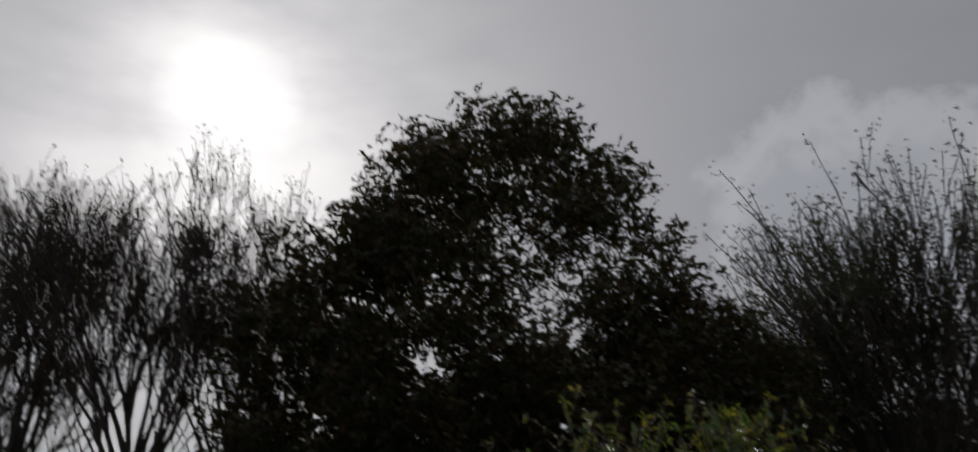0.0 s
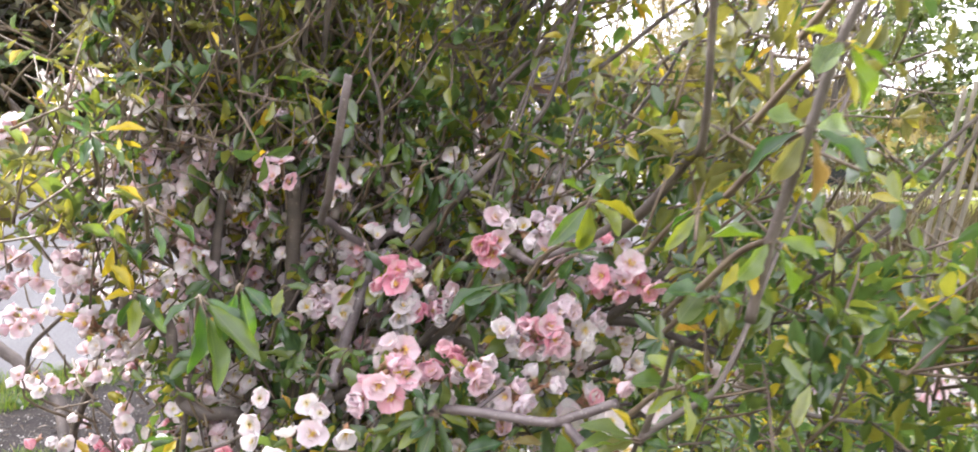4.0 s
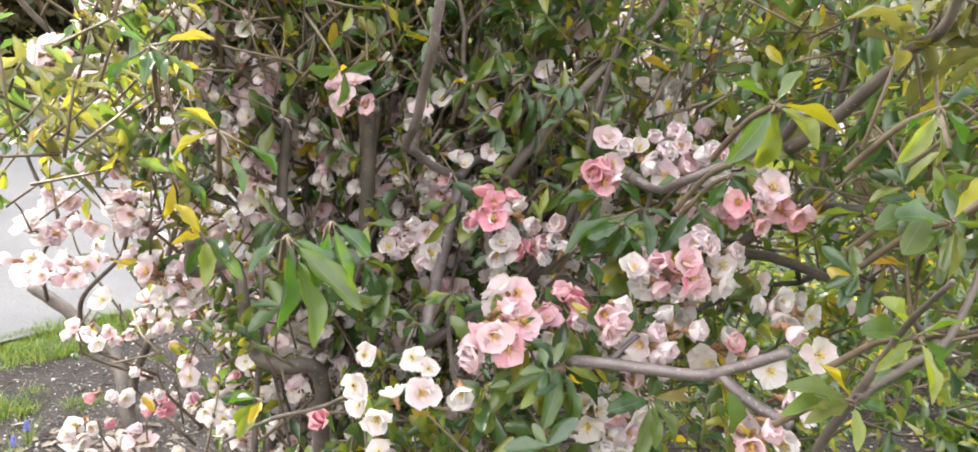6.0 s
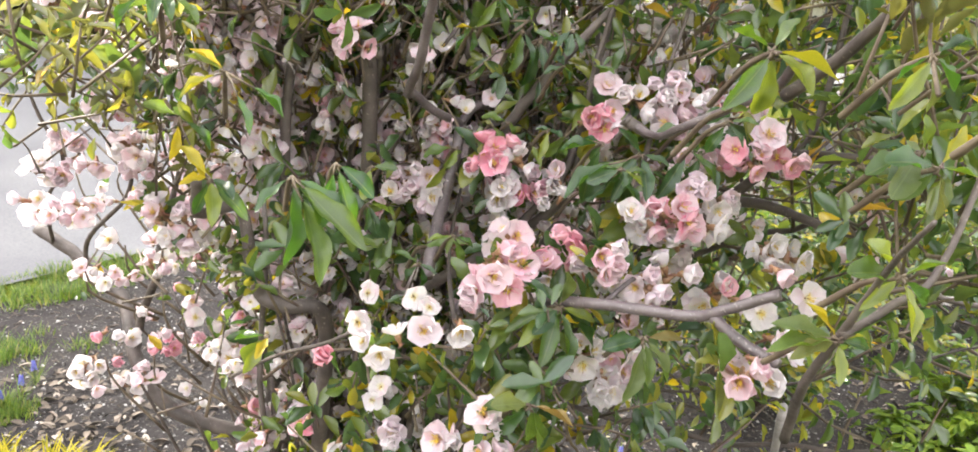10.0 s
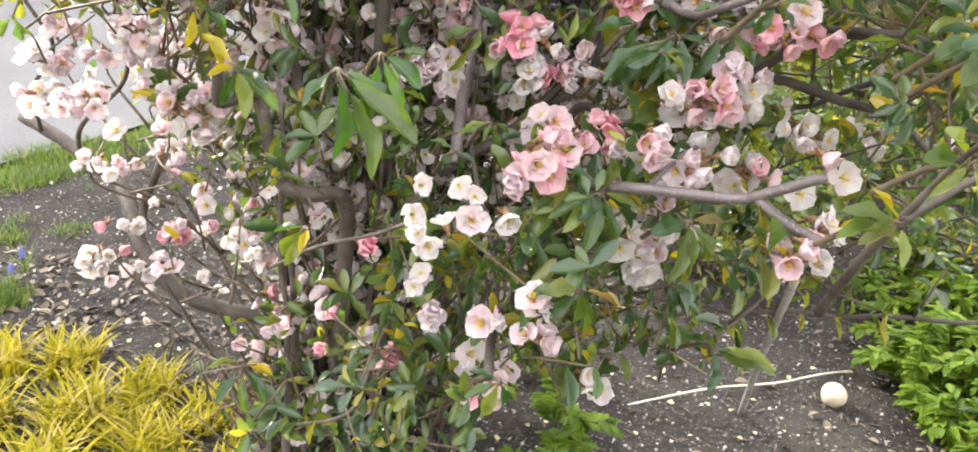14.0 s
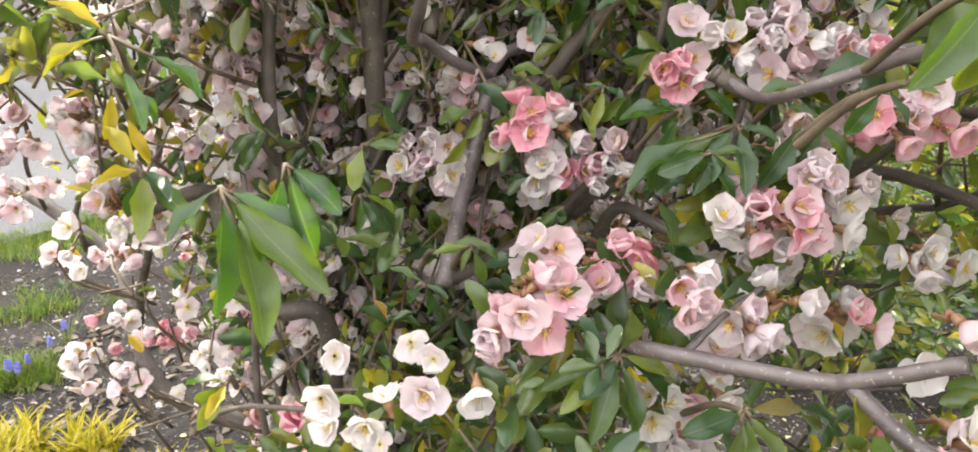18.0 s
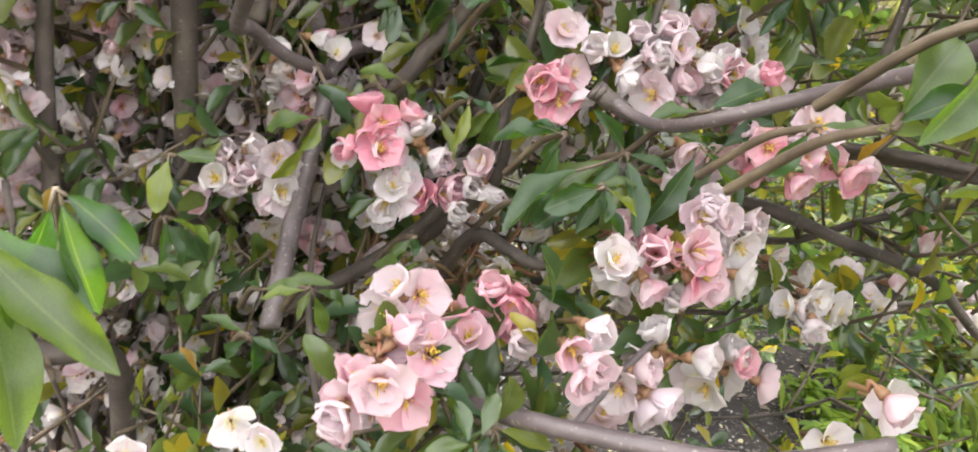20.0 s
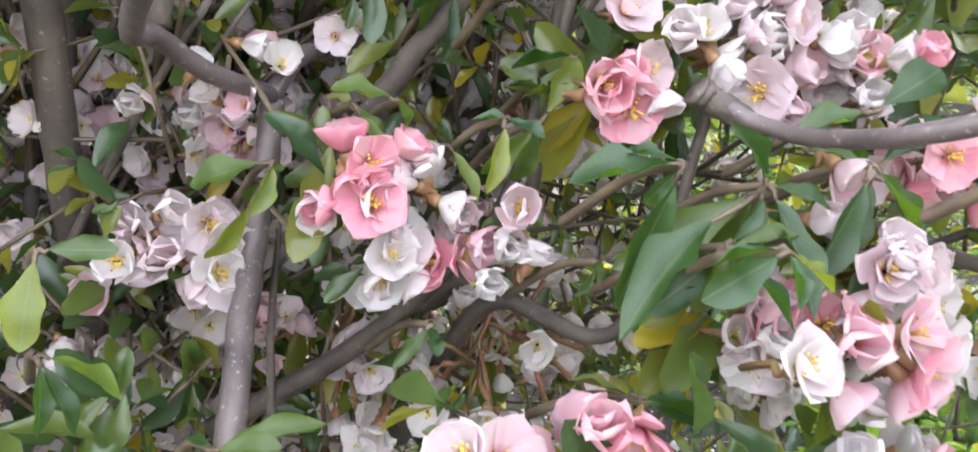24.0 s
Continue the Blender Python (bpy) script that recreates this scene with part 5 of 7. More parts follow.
# left
bloom(
    ('b', 3, 0.018, (0.032, 2.896, 0.893)),
    ('b', 2, 0.016, (0.043, 2.886, 0.873)),
    ('b', 1, 0.005, (0.064, 2.873, 0.928)),
    ('b', 2, 0.018, (0.095, 2.855, 0.926)),
    ('b', 1, 0.005, (0.115, 2.845, 0.919)),
    ('p', 2, 0.018, (0.194, 2.826, 0.944)),
    ('p', 1, 0.005, (0.186, 2.820, 0.904)),
    ('b', 2, 0.016, (0.193, 2.825, 0.813)),
    ('b', 1, 0.005, (0.177, 2.830, 0.798)),
    ('b', 3, 0.018, (0.037, 2.859, 0.827)),
    ('b', 4, 0.021, (0.038, 2.774, 0.827)),
    ('b', 3, 0.017, (0.068, 2.781, 0.810)),
    ('w', 1, 0.005, (0.049, 2.782, 0.795)),
    ('w', 1, 0.005, (0.102, 2.804, 0.806)),
    ('w', 2, 0.014, (0.108, 2.852, 0.746)),
    ('w', 2, 0.015, (-0.076, 2.973, 0.801)),
)
# left whites
bloom(
    ('b', 2, 0.016, (0.006, 2.900, 0.953)),
    ('b', 1, 0.005, (0.029, 2.892, 0.947)),
    ('b', 1, 0.005, (-0.015, 2.905, 0.948)),
    ('w', 1, 0.006, (-0.036, 2.940, 0.806)),
    ('b', 1, 0.006, (-0.015, 2.928, 0.811)),
    ('b', 2, 0.019, (-0.051, 2.954, 0.850)),
    ('w', 2, 0.014, (-0.074, 2.969, 0.848)),
    ('b', 2, 0.017, (-0.033, 2.951, 0.882)),
    ('w', 1, 0.006, (-0.022, 3.076, 0.658)),
    ('w', 1, 0.006, (0.001, 2.920, 0.758)),
    ('w', 1, 0.006, (-0.053, 2.962, 0.881)),
    ('b', 1, 0.006, (-0.056, 2.968, 0.905)),
    ('w', 1, 0.006, (0.128, 2.965, 0.604)),
    ('b', 1, 0.006, (0.131, 2.985, 0.627)),
    ('d', 1, 0.006, (0.187, 2.907, 0.626)),
    ('p', 1, 0.006, (0.128, 2.939, 0.576)),
    ('d', 2, 0.016, (0.109, 3.062, 0.519)),
)
# left low
bloom(
    ('w', 1, 0.006, (0.162, 2.900, 0.555)),
    ('w', 1, 0.006, (0.163, 2.929, 0.580)),
    ('w', 1, 0.006, (0.159, 2.938, 0.615)),
    ('b', 1, 0.006, (0.150, 2.934, 0.569)),
    ('d', 1, 0.007, (0.029, 3.216, 0.500)),
    ('w', 1, 0.007, (0.055, 3.195, 0.491)),
    ('d', 1, 0.007, (0.039, 3.183, 0.463)),
    ('w', 2, 0.018, (0.005, 3.187, 0.462)),
    ('w', 3, 0.030, (0.073, 3.148, 0.419)),
    ('w', 1, 0.007, (0.066, 3.129, 0.405)),
    ('w', 2, 0.015, (-0.019, 3.172, 0.445)),
    ('w', 1, 0.007, (0.066, 3.187, 0.495)),
    ('w', 2, 0.014, (0.188, 2.899, 0.601)),
    ('w', 1, 0.006, (0.211, 2.884, 0.583)),
    ('w', 1, 0.006, (0.124, 2.864, 0.742)),
    ('w', 2, 0.018, (0.215, 2.787, 0.698)),
    ('w', 2, 0.018, (0.213, 2.790, 0.744)),
)
# higher
bloom(
    ('p', 1, 0.010, (0.456, 2.761, 0.914)),
    ('d', 1, 0.010, (0.487, 2.736, 0.906)),
    ('p', 1, 0.010, (0.524, 2.737, 0.917)),
    ('b', 5, 0.034, (0.178, 2.860, 1.076)),
    ('p', 3, 0.016, (0.249, 2.668, 1.063)),
    ('p', 2, 0.014, (0.434, 3.069, 1.025)),
    ('b', 2, 0.018, (0.292, 2.830, 0.968)),
    ('b', 2, 0.020, (0.290, 2.785, 1.166)),
    ('b', 2, 0.020, (-0.056, 2.828, 1.092)),
    ('w', 2, 0.018, (0.619, 2.495, 1.130)),
    ('w', 2, 0.018, (0.647, 2.537, 1.080)),
    ('w', 1, 0.010, (0.548, 2.691, 1.154)),
    ('w', 3, 0.030, (0.477, 2.859, 1.119)),
    ('w', 3, 0.030, (0.623, 2.761, 1.121)),
    ('w', 3, 0.030, (0.554, 2.808, 1.191)),
    ('b', 2, 0.020, (0.347, 2.774, 0.918)),
    ('b', 2, 0.020, (0.386, 2.748, 0.893)),
    ('p', 2, 0.016, (0.399, 2.670, 0.939)),
    ('p', 2, 0.016, (0.462, 2.684, 0.924)),
    ('p', 2, 0.018, (0.409, 2.658, 0.785)),
    ('p', 1, 0.010, (0.304, 2.682, 0.835)),
)
# open white flowers facing out
flower((0.107, 2.335, 0.836), FRONT + 0.35 * ball(), 'w', 0.0175, True)
flower((0.118, 2.340, 0.860), FRONT + 0.35 * ball(), 'w', 0.0145, True)
flower((0.109, 2.326, 0.821), FRONT + 0.35 * ball(), 'w', 0.0145, True)
flower((0.184, 2.373, 0.837), FRONT + 0.35 * ball(), 'w', 0.016, True)
flower((0.196, 2.361, 0.827), FRONT + 0.35 * ball(), 'w', 0.0155, True)
flower((0.185, 2.434, 0.712), FRONT + 0.35 * ball(), 'w', 0.0155, True)
flower((0.174, 2.433, 0.699), FRONT + 0.35 * ball(), 'w', 0.013, True)
# white drifts behind
bloom(
    ('w', 7, 0.06, (0.519, 3.008, 1.102)),
    ('w', 8, 0.06, (0.518, 2.850, 0.903)),
    ('w', 6, 0.05, (0.538, 2.843, 0.946)),
    ('w', 7, 0.05, (0.543, 2.690, 0.906)),
    ('w', 6, 0.05, (0.615, 2.715, 0.948)),
    ('w', 7, 0.05, (0.670, 2.737, 1.096)),
    ('w', 6, 0.05, (0.735, 2.755, 1.135)),
    ('w', 5, 0.05, (0.643, 2.596, 0.982)),
    ('w', 5, 0.035, (0.582, 2.506, 1.059)),
    ('w', 6, 0.035, (0.600, 2.473, 1.032)),
    ('w', 5, 0.035, (0.728, 2.516, 1.131)),
    ('w', 5, 0.06, (0.414, 2.952, 0.833)),
    ('b', 6, 0.035, (0.620, 2.413, 1.027)),
    ('b', 5, 0.03, (0.619, 2.372, 1.004)),
    ('b', 5, 0.04, (0.495, 2.701, 0.865)),
    ('b', 6, 0.05, (0.393, 2.819, 0.843)),
    single=False)
# white drifts behind
bloom(
    ('w', 3, 0.05, (0.359, 2.859, 0.901)),
    ('b', 5, 0.04, (0.372, 2.807, 0.896)),
    ('w', 7, 0.06, (0.477, 2.882, 0.960)),
    ('w', 5, 0.05, (0.445, 2.619, 0.779)),
    ('w', 8, 0.05, (0.516, 2.514, 0.807)),
    ('w', 6, 0.04, (0.486, 2.526, 0.793)),
    ('w', 2, 0.03, (0.676, 2.328, 0.857)),
    ('w', 4, 0.03, (0.508, 2.369, 0.861)),
    ('p', 2, 0.02, (0.396, 2.639, 0.797)),
    ('w', 3, 0.05, (0.314, 2.818, 0.788)),
    ('w', 5, 0.04, (0.445, 2.561, 0.765)),
    ('w', 8, 0.06, (0.582, 2.792, 0.970)),
    ('w', 7, 0.06, (0.575, 2.855, 0.978)),
    ('w', 7, 0.05, (0.608, 2.668, 0.987)),
    ('w', 7, 0.06, (0.423, 2.975, 0.949)),
    ('w', 5, 0.04, (0.583, 2.564, 0.925)),
    single=False)
# white drifts behind
bloom(
    ('w', 6, 0.05, (0.575, 2.689, 0.950)),
    single=False)
# among the leaves towards the drive
bloom(
    ('b', 2, 0.012, (-0.057, 2.855, 1.084)),
    ('b', 1, 0.005, (-0.015, 2.848, 1.056)),
    ('b', 1, 0.005, (0.067, 2.832, 1.046)),
    ('b', 3, 0.026, (0.161, 2.808, 1.077)),
    ('b', 2, 0.018, (0.195, 2.797, 1.083)),
    ('b', 2, 0.012, (0.180, 2.800, 1.047)),
    ('b', 2, 0.012, (0.023, 2.838, 1.004)),
    ('b', 2, 0.012, (0.086, 2.815, 0.932)),
    ('b', 1, 0.005, (0.064, 2.822, 0.943)),
    ('b', 2, 0.011, (0.171, 2.792, 0.942)),
    ('b', 2, 0.012, (0.177, 2.784, 0.909)),
    ('b', 2, 0.012, (0.092, 2.789, 0.823)),
    ('b', 2, 0.012, (-0.029, 2.830, 0.890)),
    ('b', 2, 0.014, (0.018, 2.825, 0.904)),
    ('b', 2, 0.012, (0.039, 2.816, 0.881)),
    ('b', 2, 0.014, (-0.085, 2.822, 0.828)),
    ('b', 2, 0.012, (-0.050, 2.819, 0.832)),
    single=False)
# among the leaves towards the drive
bloom(
    ('b', 1, 0.006, (-0.107, 2.886, 0.830)),
    ('b', 2, 0.013, (0.296, 2.810, 0.959)),
    ('w', 1, 0.006, (0.288, 2.815, 0.969)),
    ('w', 1, 0.006, (0.330, 2.793, 0.951)),
    ('w', 2, 0.013, (0.385, 2.770, 0.986)),
    ('w', 2, 0.013, (0.424, 2.749, 0.995)),
    ('b', 2, 0.013, (0.360, 2.773, 0.917)),
    ('w', 2, 0.015, (0.319, 2.810, 1.075)),
    ('w', 2, 0.015, (0.389, 2.775, 1.099)),
    ('w', 2, 0.015, (0.518, 2.694, 1.103)),
    ('w', 2, 0.015, (0.549, 2.670, 1.072)),
    ('w', 2, 0.013, (0.624, 2.606, 1.063)),
    ('w', 2, 0.011, (0.671, 2.562, 1.112)),
    ('w', 1, 0.006, (0.697, 2.534, 1.082)),
    ('b', 1, 0.006, (0.139, 2.852, 0.872)),
    ('b', 1, 0.006, (0.008, 2.905, 1.038)),
    ('b', 1, 0.006, (-0.095, 2.917, 1.043)),
    single=False)
# many small knots of blossom through the depth of the bush
for i in range(640):
    p = np.array([rnd(0.02, 0.98), rnd(2.58, 3.25), rnd(0.48, 1.03) if i < 400 else rnd(1.0, 1.17)])
    if open_front(p) or past_side(p) or math.dist(p[:2], (0.1, 2.25)) < 0.5 or (0.17 < p[0] < 0.25 + 0.4 * (p[1] - 2.494) and p[1] < 2.8 and p[2] > 0.84):
        continue
    tint = random.choices(("w", "b", "p"), (0.52, 0.38, 0.10))[0]
    way = unit(ball() + np.array([0, 0, 0.5]))
    twigs.add([p - way * 0.08 + ball(0.02), p - way * 0.03, p + way * 0.05], 0.0026, 0.0015, 4)
    for _ in range(random.choice((2, 3, 4, 5))):
        flower(p + ball(0.036), unit(FRONT + 1.1 * ball()), tint if random.random() < 0.75 else "w", rnd(0.0135, 0.0185), False)
    if random.random() < 0.5:
        rosette(p + way * 0.05, way, random.choice((2, 3, 4)), rnd(0.026, 0.042))
# sparse sprays of blossom leaning out above the verge
for _ in range(22):
    p = np.array([rnd(-0.02, 0.22), rnd(2.85, 3.4), rnd(0.45, 0.90)])
    tint = random.choices(("w", "b", "p"), (0.35, 0.5, 0.15))[0]
    back = np.array([0.30, 3.0, p[2] - 0.25])
    twigs.add(smooth_line([p + (back - p) * rnd(0.25, 0.5) + ball(0.03), p + ball(0.03), p + ball(0.02) + np.array([0, 0, 0.05])], 4), 0.0028, 0.0014, 4)
    for _ in range(random.choice((1, 2, 3))):
        flower(p + ball(0.03), unit(FRONT + 1.1 * ball()), tint if random.random() < 0.75 else "w", rnd(0.0135, 0.018), False)
    for _ in range(2):
        q = p + ball(0.04)
        if q[2] > 0.6:
            big_leaves.add(q, unit(ball()), unit(ball() + np.array([0, -0.3, 1.0])), rnd(0.02, 0.034))
# pale blossom among the stems behind the fork
random.seed(77), np.random.seed(77)
for _ in range(105):
    p = np.array([rnd(0.16, 0.66), rnd(2.62, 2.84), rnd(0.86, 1.10)])
    if p[0] < 0.27 + 0.4 * (p[1] - 2.494):
        continue
    way = unit(ball() + np.array([0, 0, 0.5]))
    twigs.add([p - way * 0.06 + ball(0.02), p - way * 0.02, p + way * 0.03], 0.0024, 0.0014, 4)
    for _ in range(random.choice((2, 3, 4))):
        flower(p + ball(0.028), unit(FRONT + 0.9 * ball()), random.choices(("w", "b", "p"), (0.55, 0.36, 0.09))[0], rnd(0.0135, 0.0175), False)
for _ in range(45):
    p = np.array([rnd(0.04, 0.40), rnd(2.77, 2.92), rnd(0.92, 1.15)])
    for _ in range(random.choice((2, 3, 4))):
        flower(p + ball(0.028), unit(FRONT + 0.9 * ball()), random.choices(("w", "b", "p"), (0.5, 0.4, 0.1))[0], rnd(0.0135, 0.0175), False)
    twigs.add([p + np.array([0.02, 0.05, -0.06]), p + ball(0.01), p + np.array([0, 0, 0.03])], 0.0024, 0.0014, 4)
# limbs that can be told apart, from foot to tip
limb([(0.480, 3.060, 0.020), (0.290, 3.030, 0.290), (0.125, 3.100, 0.375), (0.079, 3.186, 0.442), (0.077, 3.311, 0.530), (0.017, 3.406, 0.589), (-0.042, 3.480, 0.630)], 0.0140, 0.0120)
limb([(0.085, 3.240, 0.440), (0.088, 3.180, 0.540), (0.099, 3.093, 0.644), (0.104, 3.090, 0.704), (0.131, 3.070, 0.815), (0.160, 3.043, 0.945)], 0.009, 0.006, True)
limb([(0.030, 3.370, 0.552), (0.022, 3.300, 0.650), (0.054, 3.103, 0.773), (0.062, 3.067, 0.849)], 0.005, 0.003, True)
limb([(-0.020, 3.445, 0.606), (-0.037, 3.330, 0.720), (-0.027, 3.145, 0.829), (-0.064, 3.120, 0.918)], 0.004, 0.003, True)
limb([(0.281, 2.856, 0.223), (0.249, 2.740, 0.549), (0.226, 2.693, 0.695), (0.177, 2.706, 0.709), (0.152, 2.729, 0.722), (0.137, 2.724, 0.773), (0.123, 2.726, 0.844), (0.061, 2.682, 0.852), (0.051, 2.647, 0.903)], 0.0125, 0.006)
limb([(0.413, 2.851, 0.181), (0.366, 2.813, 0.601), (0.318, 2.755, 0.865), (0.305, 2.735, 0.978), (0.296, 2.725, 1.06)], 0.0125, 0.0105)
limb([(0.417, 2.769, 0.748), (0.423, 2.778, 0.853), (0.458, 2.827, 0.977), (0.482, 2.859, 1.037)], 0.008, 0.006, True)
limb([(0.285, 2.522, 0.795), (0.298, 2.537, 0.818), (0.324, 2.569, 0.845), (0.355, 2.602, 0.882), (0.374, 2.617, 0.920), (0.389, 2.631, 0.963)], 0.008, 0.0074, bark=SMOOTH_BARK)
limb([(0.386, 2.628, 0.964), (0.340, 2.619, 0.982), (0.307, 2.612, 1.003), (0.285, 2.592, 1.009), (0.264, 2.531, 1.043), (0.254, 2.502, 1.076), (0.247, 2.483, 1.098), (0.242, 2.468, 1.116), (0.237, 2.453, 1.132), (0.234, 2.444, 1.152), (0.233, 2.437, 1.173), (0.234, 2.433, 1.199)], 0.0058, 0.005, bark=SMOOTH_BARK)
limb([(0.386, 2.628, 0.964), (0.414, 2.637, 0.985), (0.466, 2.656, 0.986), (0.543, 2.701, 1.003), (0.629, 2.751, 1.050)], 0.006, 0.006, bark=SMOOTH_BARK)
limb([(0.536, 2.721, 0.885), (0.535, 2.697, 0.972), (0.540, 2.686, 1.031), (0.551, 2.684, 1.090)], 0.008, 0.006, True)
limb([(0.571, 2.675, 0.881), (0.582, 2.658, 0.943), (0.588, 2.645, 1.000), (0.631, 2.654, 1.061)], 0.006, 0.005, True)
limb([(0.563, 2.569, 0.879), (0.575, 2.596, 0.932), (0.598, 2.625, 0.985)], 0.005, 0.004, True)
limb([(0.570, 2.478, 0.984), (0.574, 2.481, 1.038), (0.583, 2.480, 1.093), (0.610, 2.487, 1.141)], 0.0045, 0.0035, True)
limb([(0.316, 2.329, 0.829), (0.332, 2.261, 0.846), (0.378, 2.194, 0.852), (0.386, 2.168, 0.865), (0.409, 2.126, 0.892)], 0.006, 0.005, bark=SMOOTH_BARK)
limb([(0.386, 2.178, 0.858), (0.380, 2.140, 0.849), (0.381, 2.097, 0.843)], 0.0055, 0.005, bark=SMOOTH_BARK)
limb([(0.332, 2.262, 0.847), (0.369, 2.269, 0.862), (0.419, 2.278, 0.873)], 0.003, 0.002, bark=SMOOTH_BARK)
limb([(0.462, 2.384, 1.000), (0.462, 2.362, 0.994), (0.452, 2.330, 0.996), (0.425, 2.283, 1.012), (0.434, 2.229, 1.040), (0.417, 2.170, 1.067), (0.381, 2.129, 1.091)], 0.0040, 0.0044, bark=SMOOTH_BARK)
limb([(0.470, 2.366, 0.990), (0.465, 2.378, 0.996), (0.460, 2.388, 1.001), (0.455, 2.394, 1.005)], 0.0055, 0.0078)
limb([(0.678, 2.418, 0.888), (0.705, 2.376, 0.892), (0.725, 2.306, 0.882), (0.737, 2.229, 0.874), (0.784, 2.174, 0.823)], 0.008, 0.005, True)
limb([(0.621, 2.428, 0.853), (0.644, 2.375, 0.912), (0.670, 2.330, 0.968), (0.686, 2.304, 1.021)], 0.01, 0.007, True)
limb([(0.643, 2.310, 0.969), (0.674, 2.253, 0.975), (0.679, 2.186, 0.978), (0.681, 2.128, 0.995)], 0.005, 0.003, True)
limb([(0.294, 1.903, 1.040), (0.281, 1.886, 1.100), (0.274, 1.866, 1.167), (0.274, 1.854, 1.220), (0.277, 1.840, 1.261), (0.275, 1.817, 1.305), (0.278, 1.803, 1.353), (0.280, 1.789, 1.395)], 0.004, 0.0022)
limb([(0.441, 2.117, 0.748), (0.354, 2.054, 0.850), (0.333, 2.019, 0.912), (0.309, 1.984, 0.971), (0.258, 1.937, 1.019)], 0.0048, 0.0014)
limb([(0.331, 2.018, 0.908), (0.354, 2.001, 0.933), (0.390, 1.990, 0.963)], 0.0035, 0.003, True)
limb([(0.229, 2.870, 0.232), (0.209, 2.833, 0.405), (0.206, 2.830, 0.539)], 0.008, 0.006, True)
limb([(0.206, 2.534, 0.599), (0.199, 2.564, 0.513), (0.183, 2.598, 0.420)], 0.004, 0.005, True)
limb([(0.105, 2.342, 0.824), (0.105, 2.404, 0.788), (0.088, 2.486, 0.745), (0.060, 2.549, 0.699)], 0.002, 0.002)
limb([(0.189, 2.310, 0.649), (0.259, 2.394, 0.656), (0.299, 2.448, 0.693)], 0.006, 0.004, True)
limb([(0.367, 2.672, 0.720), (0.421, 2.601, 0.789), (0.455, 2.545, 0.860), (0.485, 2.516, 0.928)], 0.01, 0.007, True)
limb([(0.464, 2.579, 0.819), (0.486, 2.540, 0.863), (0.488, 2.509, 0.906)], 0.01, 0.009, True)
limb([(0.480, 2.599, 0.700), (0.485, 2.560, 0.790), (0.478, 2.515, 0.846), (0.499, 2.451, 0.838), (0.516, 2.427, 0.892)], 0.013, 0.008, True)
limb([(0.211, 2.804, 0.787), (0.211, 2.796, 0.982), (0.233, 2.788, 1.099), (0.247, 2.788, 1.181)], 0.009, 0.007, True)
limb([(0.209, 2.813, 1.039), (0.145, 2.812, 1.100), (0.125, 2.841, 1.153)], 0.006, 0.005, True)
limb([(0.345, 2.680, 0.998), (0.371, 2.710, 1.079), (0.391, 2.724, 1.179)], 0.008, 0.007, True)
limb([(0.424, 2.610, 0.925), (0.432, 2.575, 0.978), (0.455, 2.541, 1.035), (0.485, 2.508, 1.091), (0.518, 2.475, 1.147), (0.536, 2.439, 1.199)], 0.011, 0.01, True)
limb([(0.407, 2.153, 1.061), (0.392, 2.098, 1.097), (0.374, 2.047, 1.140), (0.342, 2.003, 1.170)], 0.006, 0.0055, True)
limb([(0.648, 2.298, 0.977), (0.667, 2.224, 0.984), (0.657, 2.170, 0.987), (0.668, 2.105, 1.008)], 0.005, 0.004, True)
# thin stems leaning out low over the bare soil
for _ in range(6):
    foot = np.array([rnd(0.22, 0.40), rnd(2.92, 3.08), -0.02])
    tip = np.array([rnd(0.0, 0.22), rnd(2.85, 3.3), rnd(0.34, 0.66)])
    limb([tuple(foot), tuple(foot * 0.5 + tip * 0.5 + np.array([0.03, 0.0, -0.05]) + 0.03 * ball()), tuple(tip)], rnd(0.004, 0.007), 0.002)
    for k in range(5):
        q = foot + (tip - foot) * rnd(0.35, 1.0)
        rosette(q, unit(tip - foot + ball()), 3, rnd(0.024, 0.036))
        if random.random() < 0.35:
            flower(tip + ball(0.05), unit(FRONT + ball()), random.choice("wwbp"), rnd(0.0135, 0.0175), False)
# small leafy thickets: middle, reach, number of twigs
for p, reach, n, golden in (
    ((0.871, 2.236, 1.342), 0.12, 14, False),
    ((0.887, 2.229, 1.223), 0.12, 16, False),
    ((0.821, 2.211, 1.145), 0.12, 16, False),
    ((0.841, 2.142, 1.116), 0.11, 14, False),
    ((0.855, 2.243, 1.461), 0.11, 10, False),
    ((0.363, 1.991, 1.214), 0.07, 8, True),
    ((0.440, 1.995, 1.190), 0.07, 8, True),
    ((0.407, 1.966, 1.294), 0.07, 8, True),
    ((0.378, 2.034, 1.109), 0.05, 5, True),
    ((0.459, 2.037, 1.122), 0.06, 6, True),
    ((0.554, 2.042, 1.262), 0.08, 7, True),
    ((0.357, 1.894, 1.428), 0.05, 5, True),
):
    thicket(np.array(p), reach, n, golden)
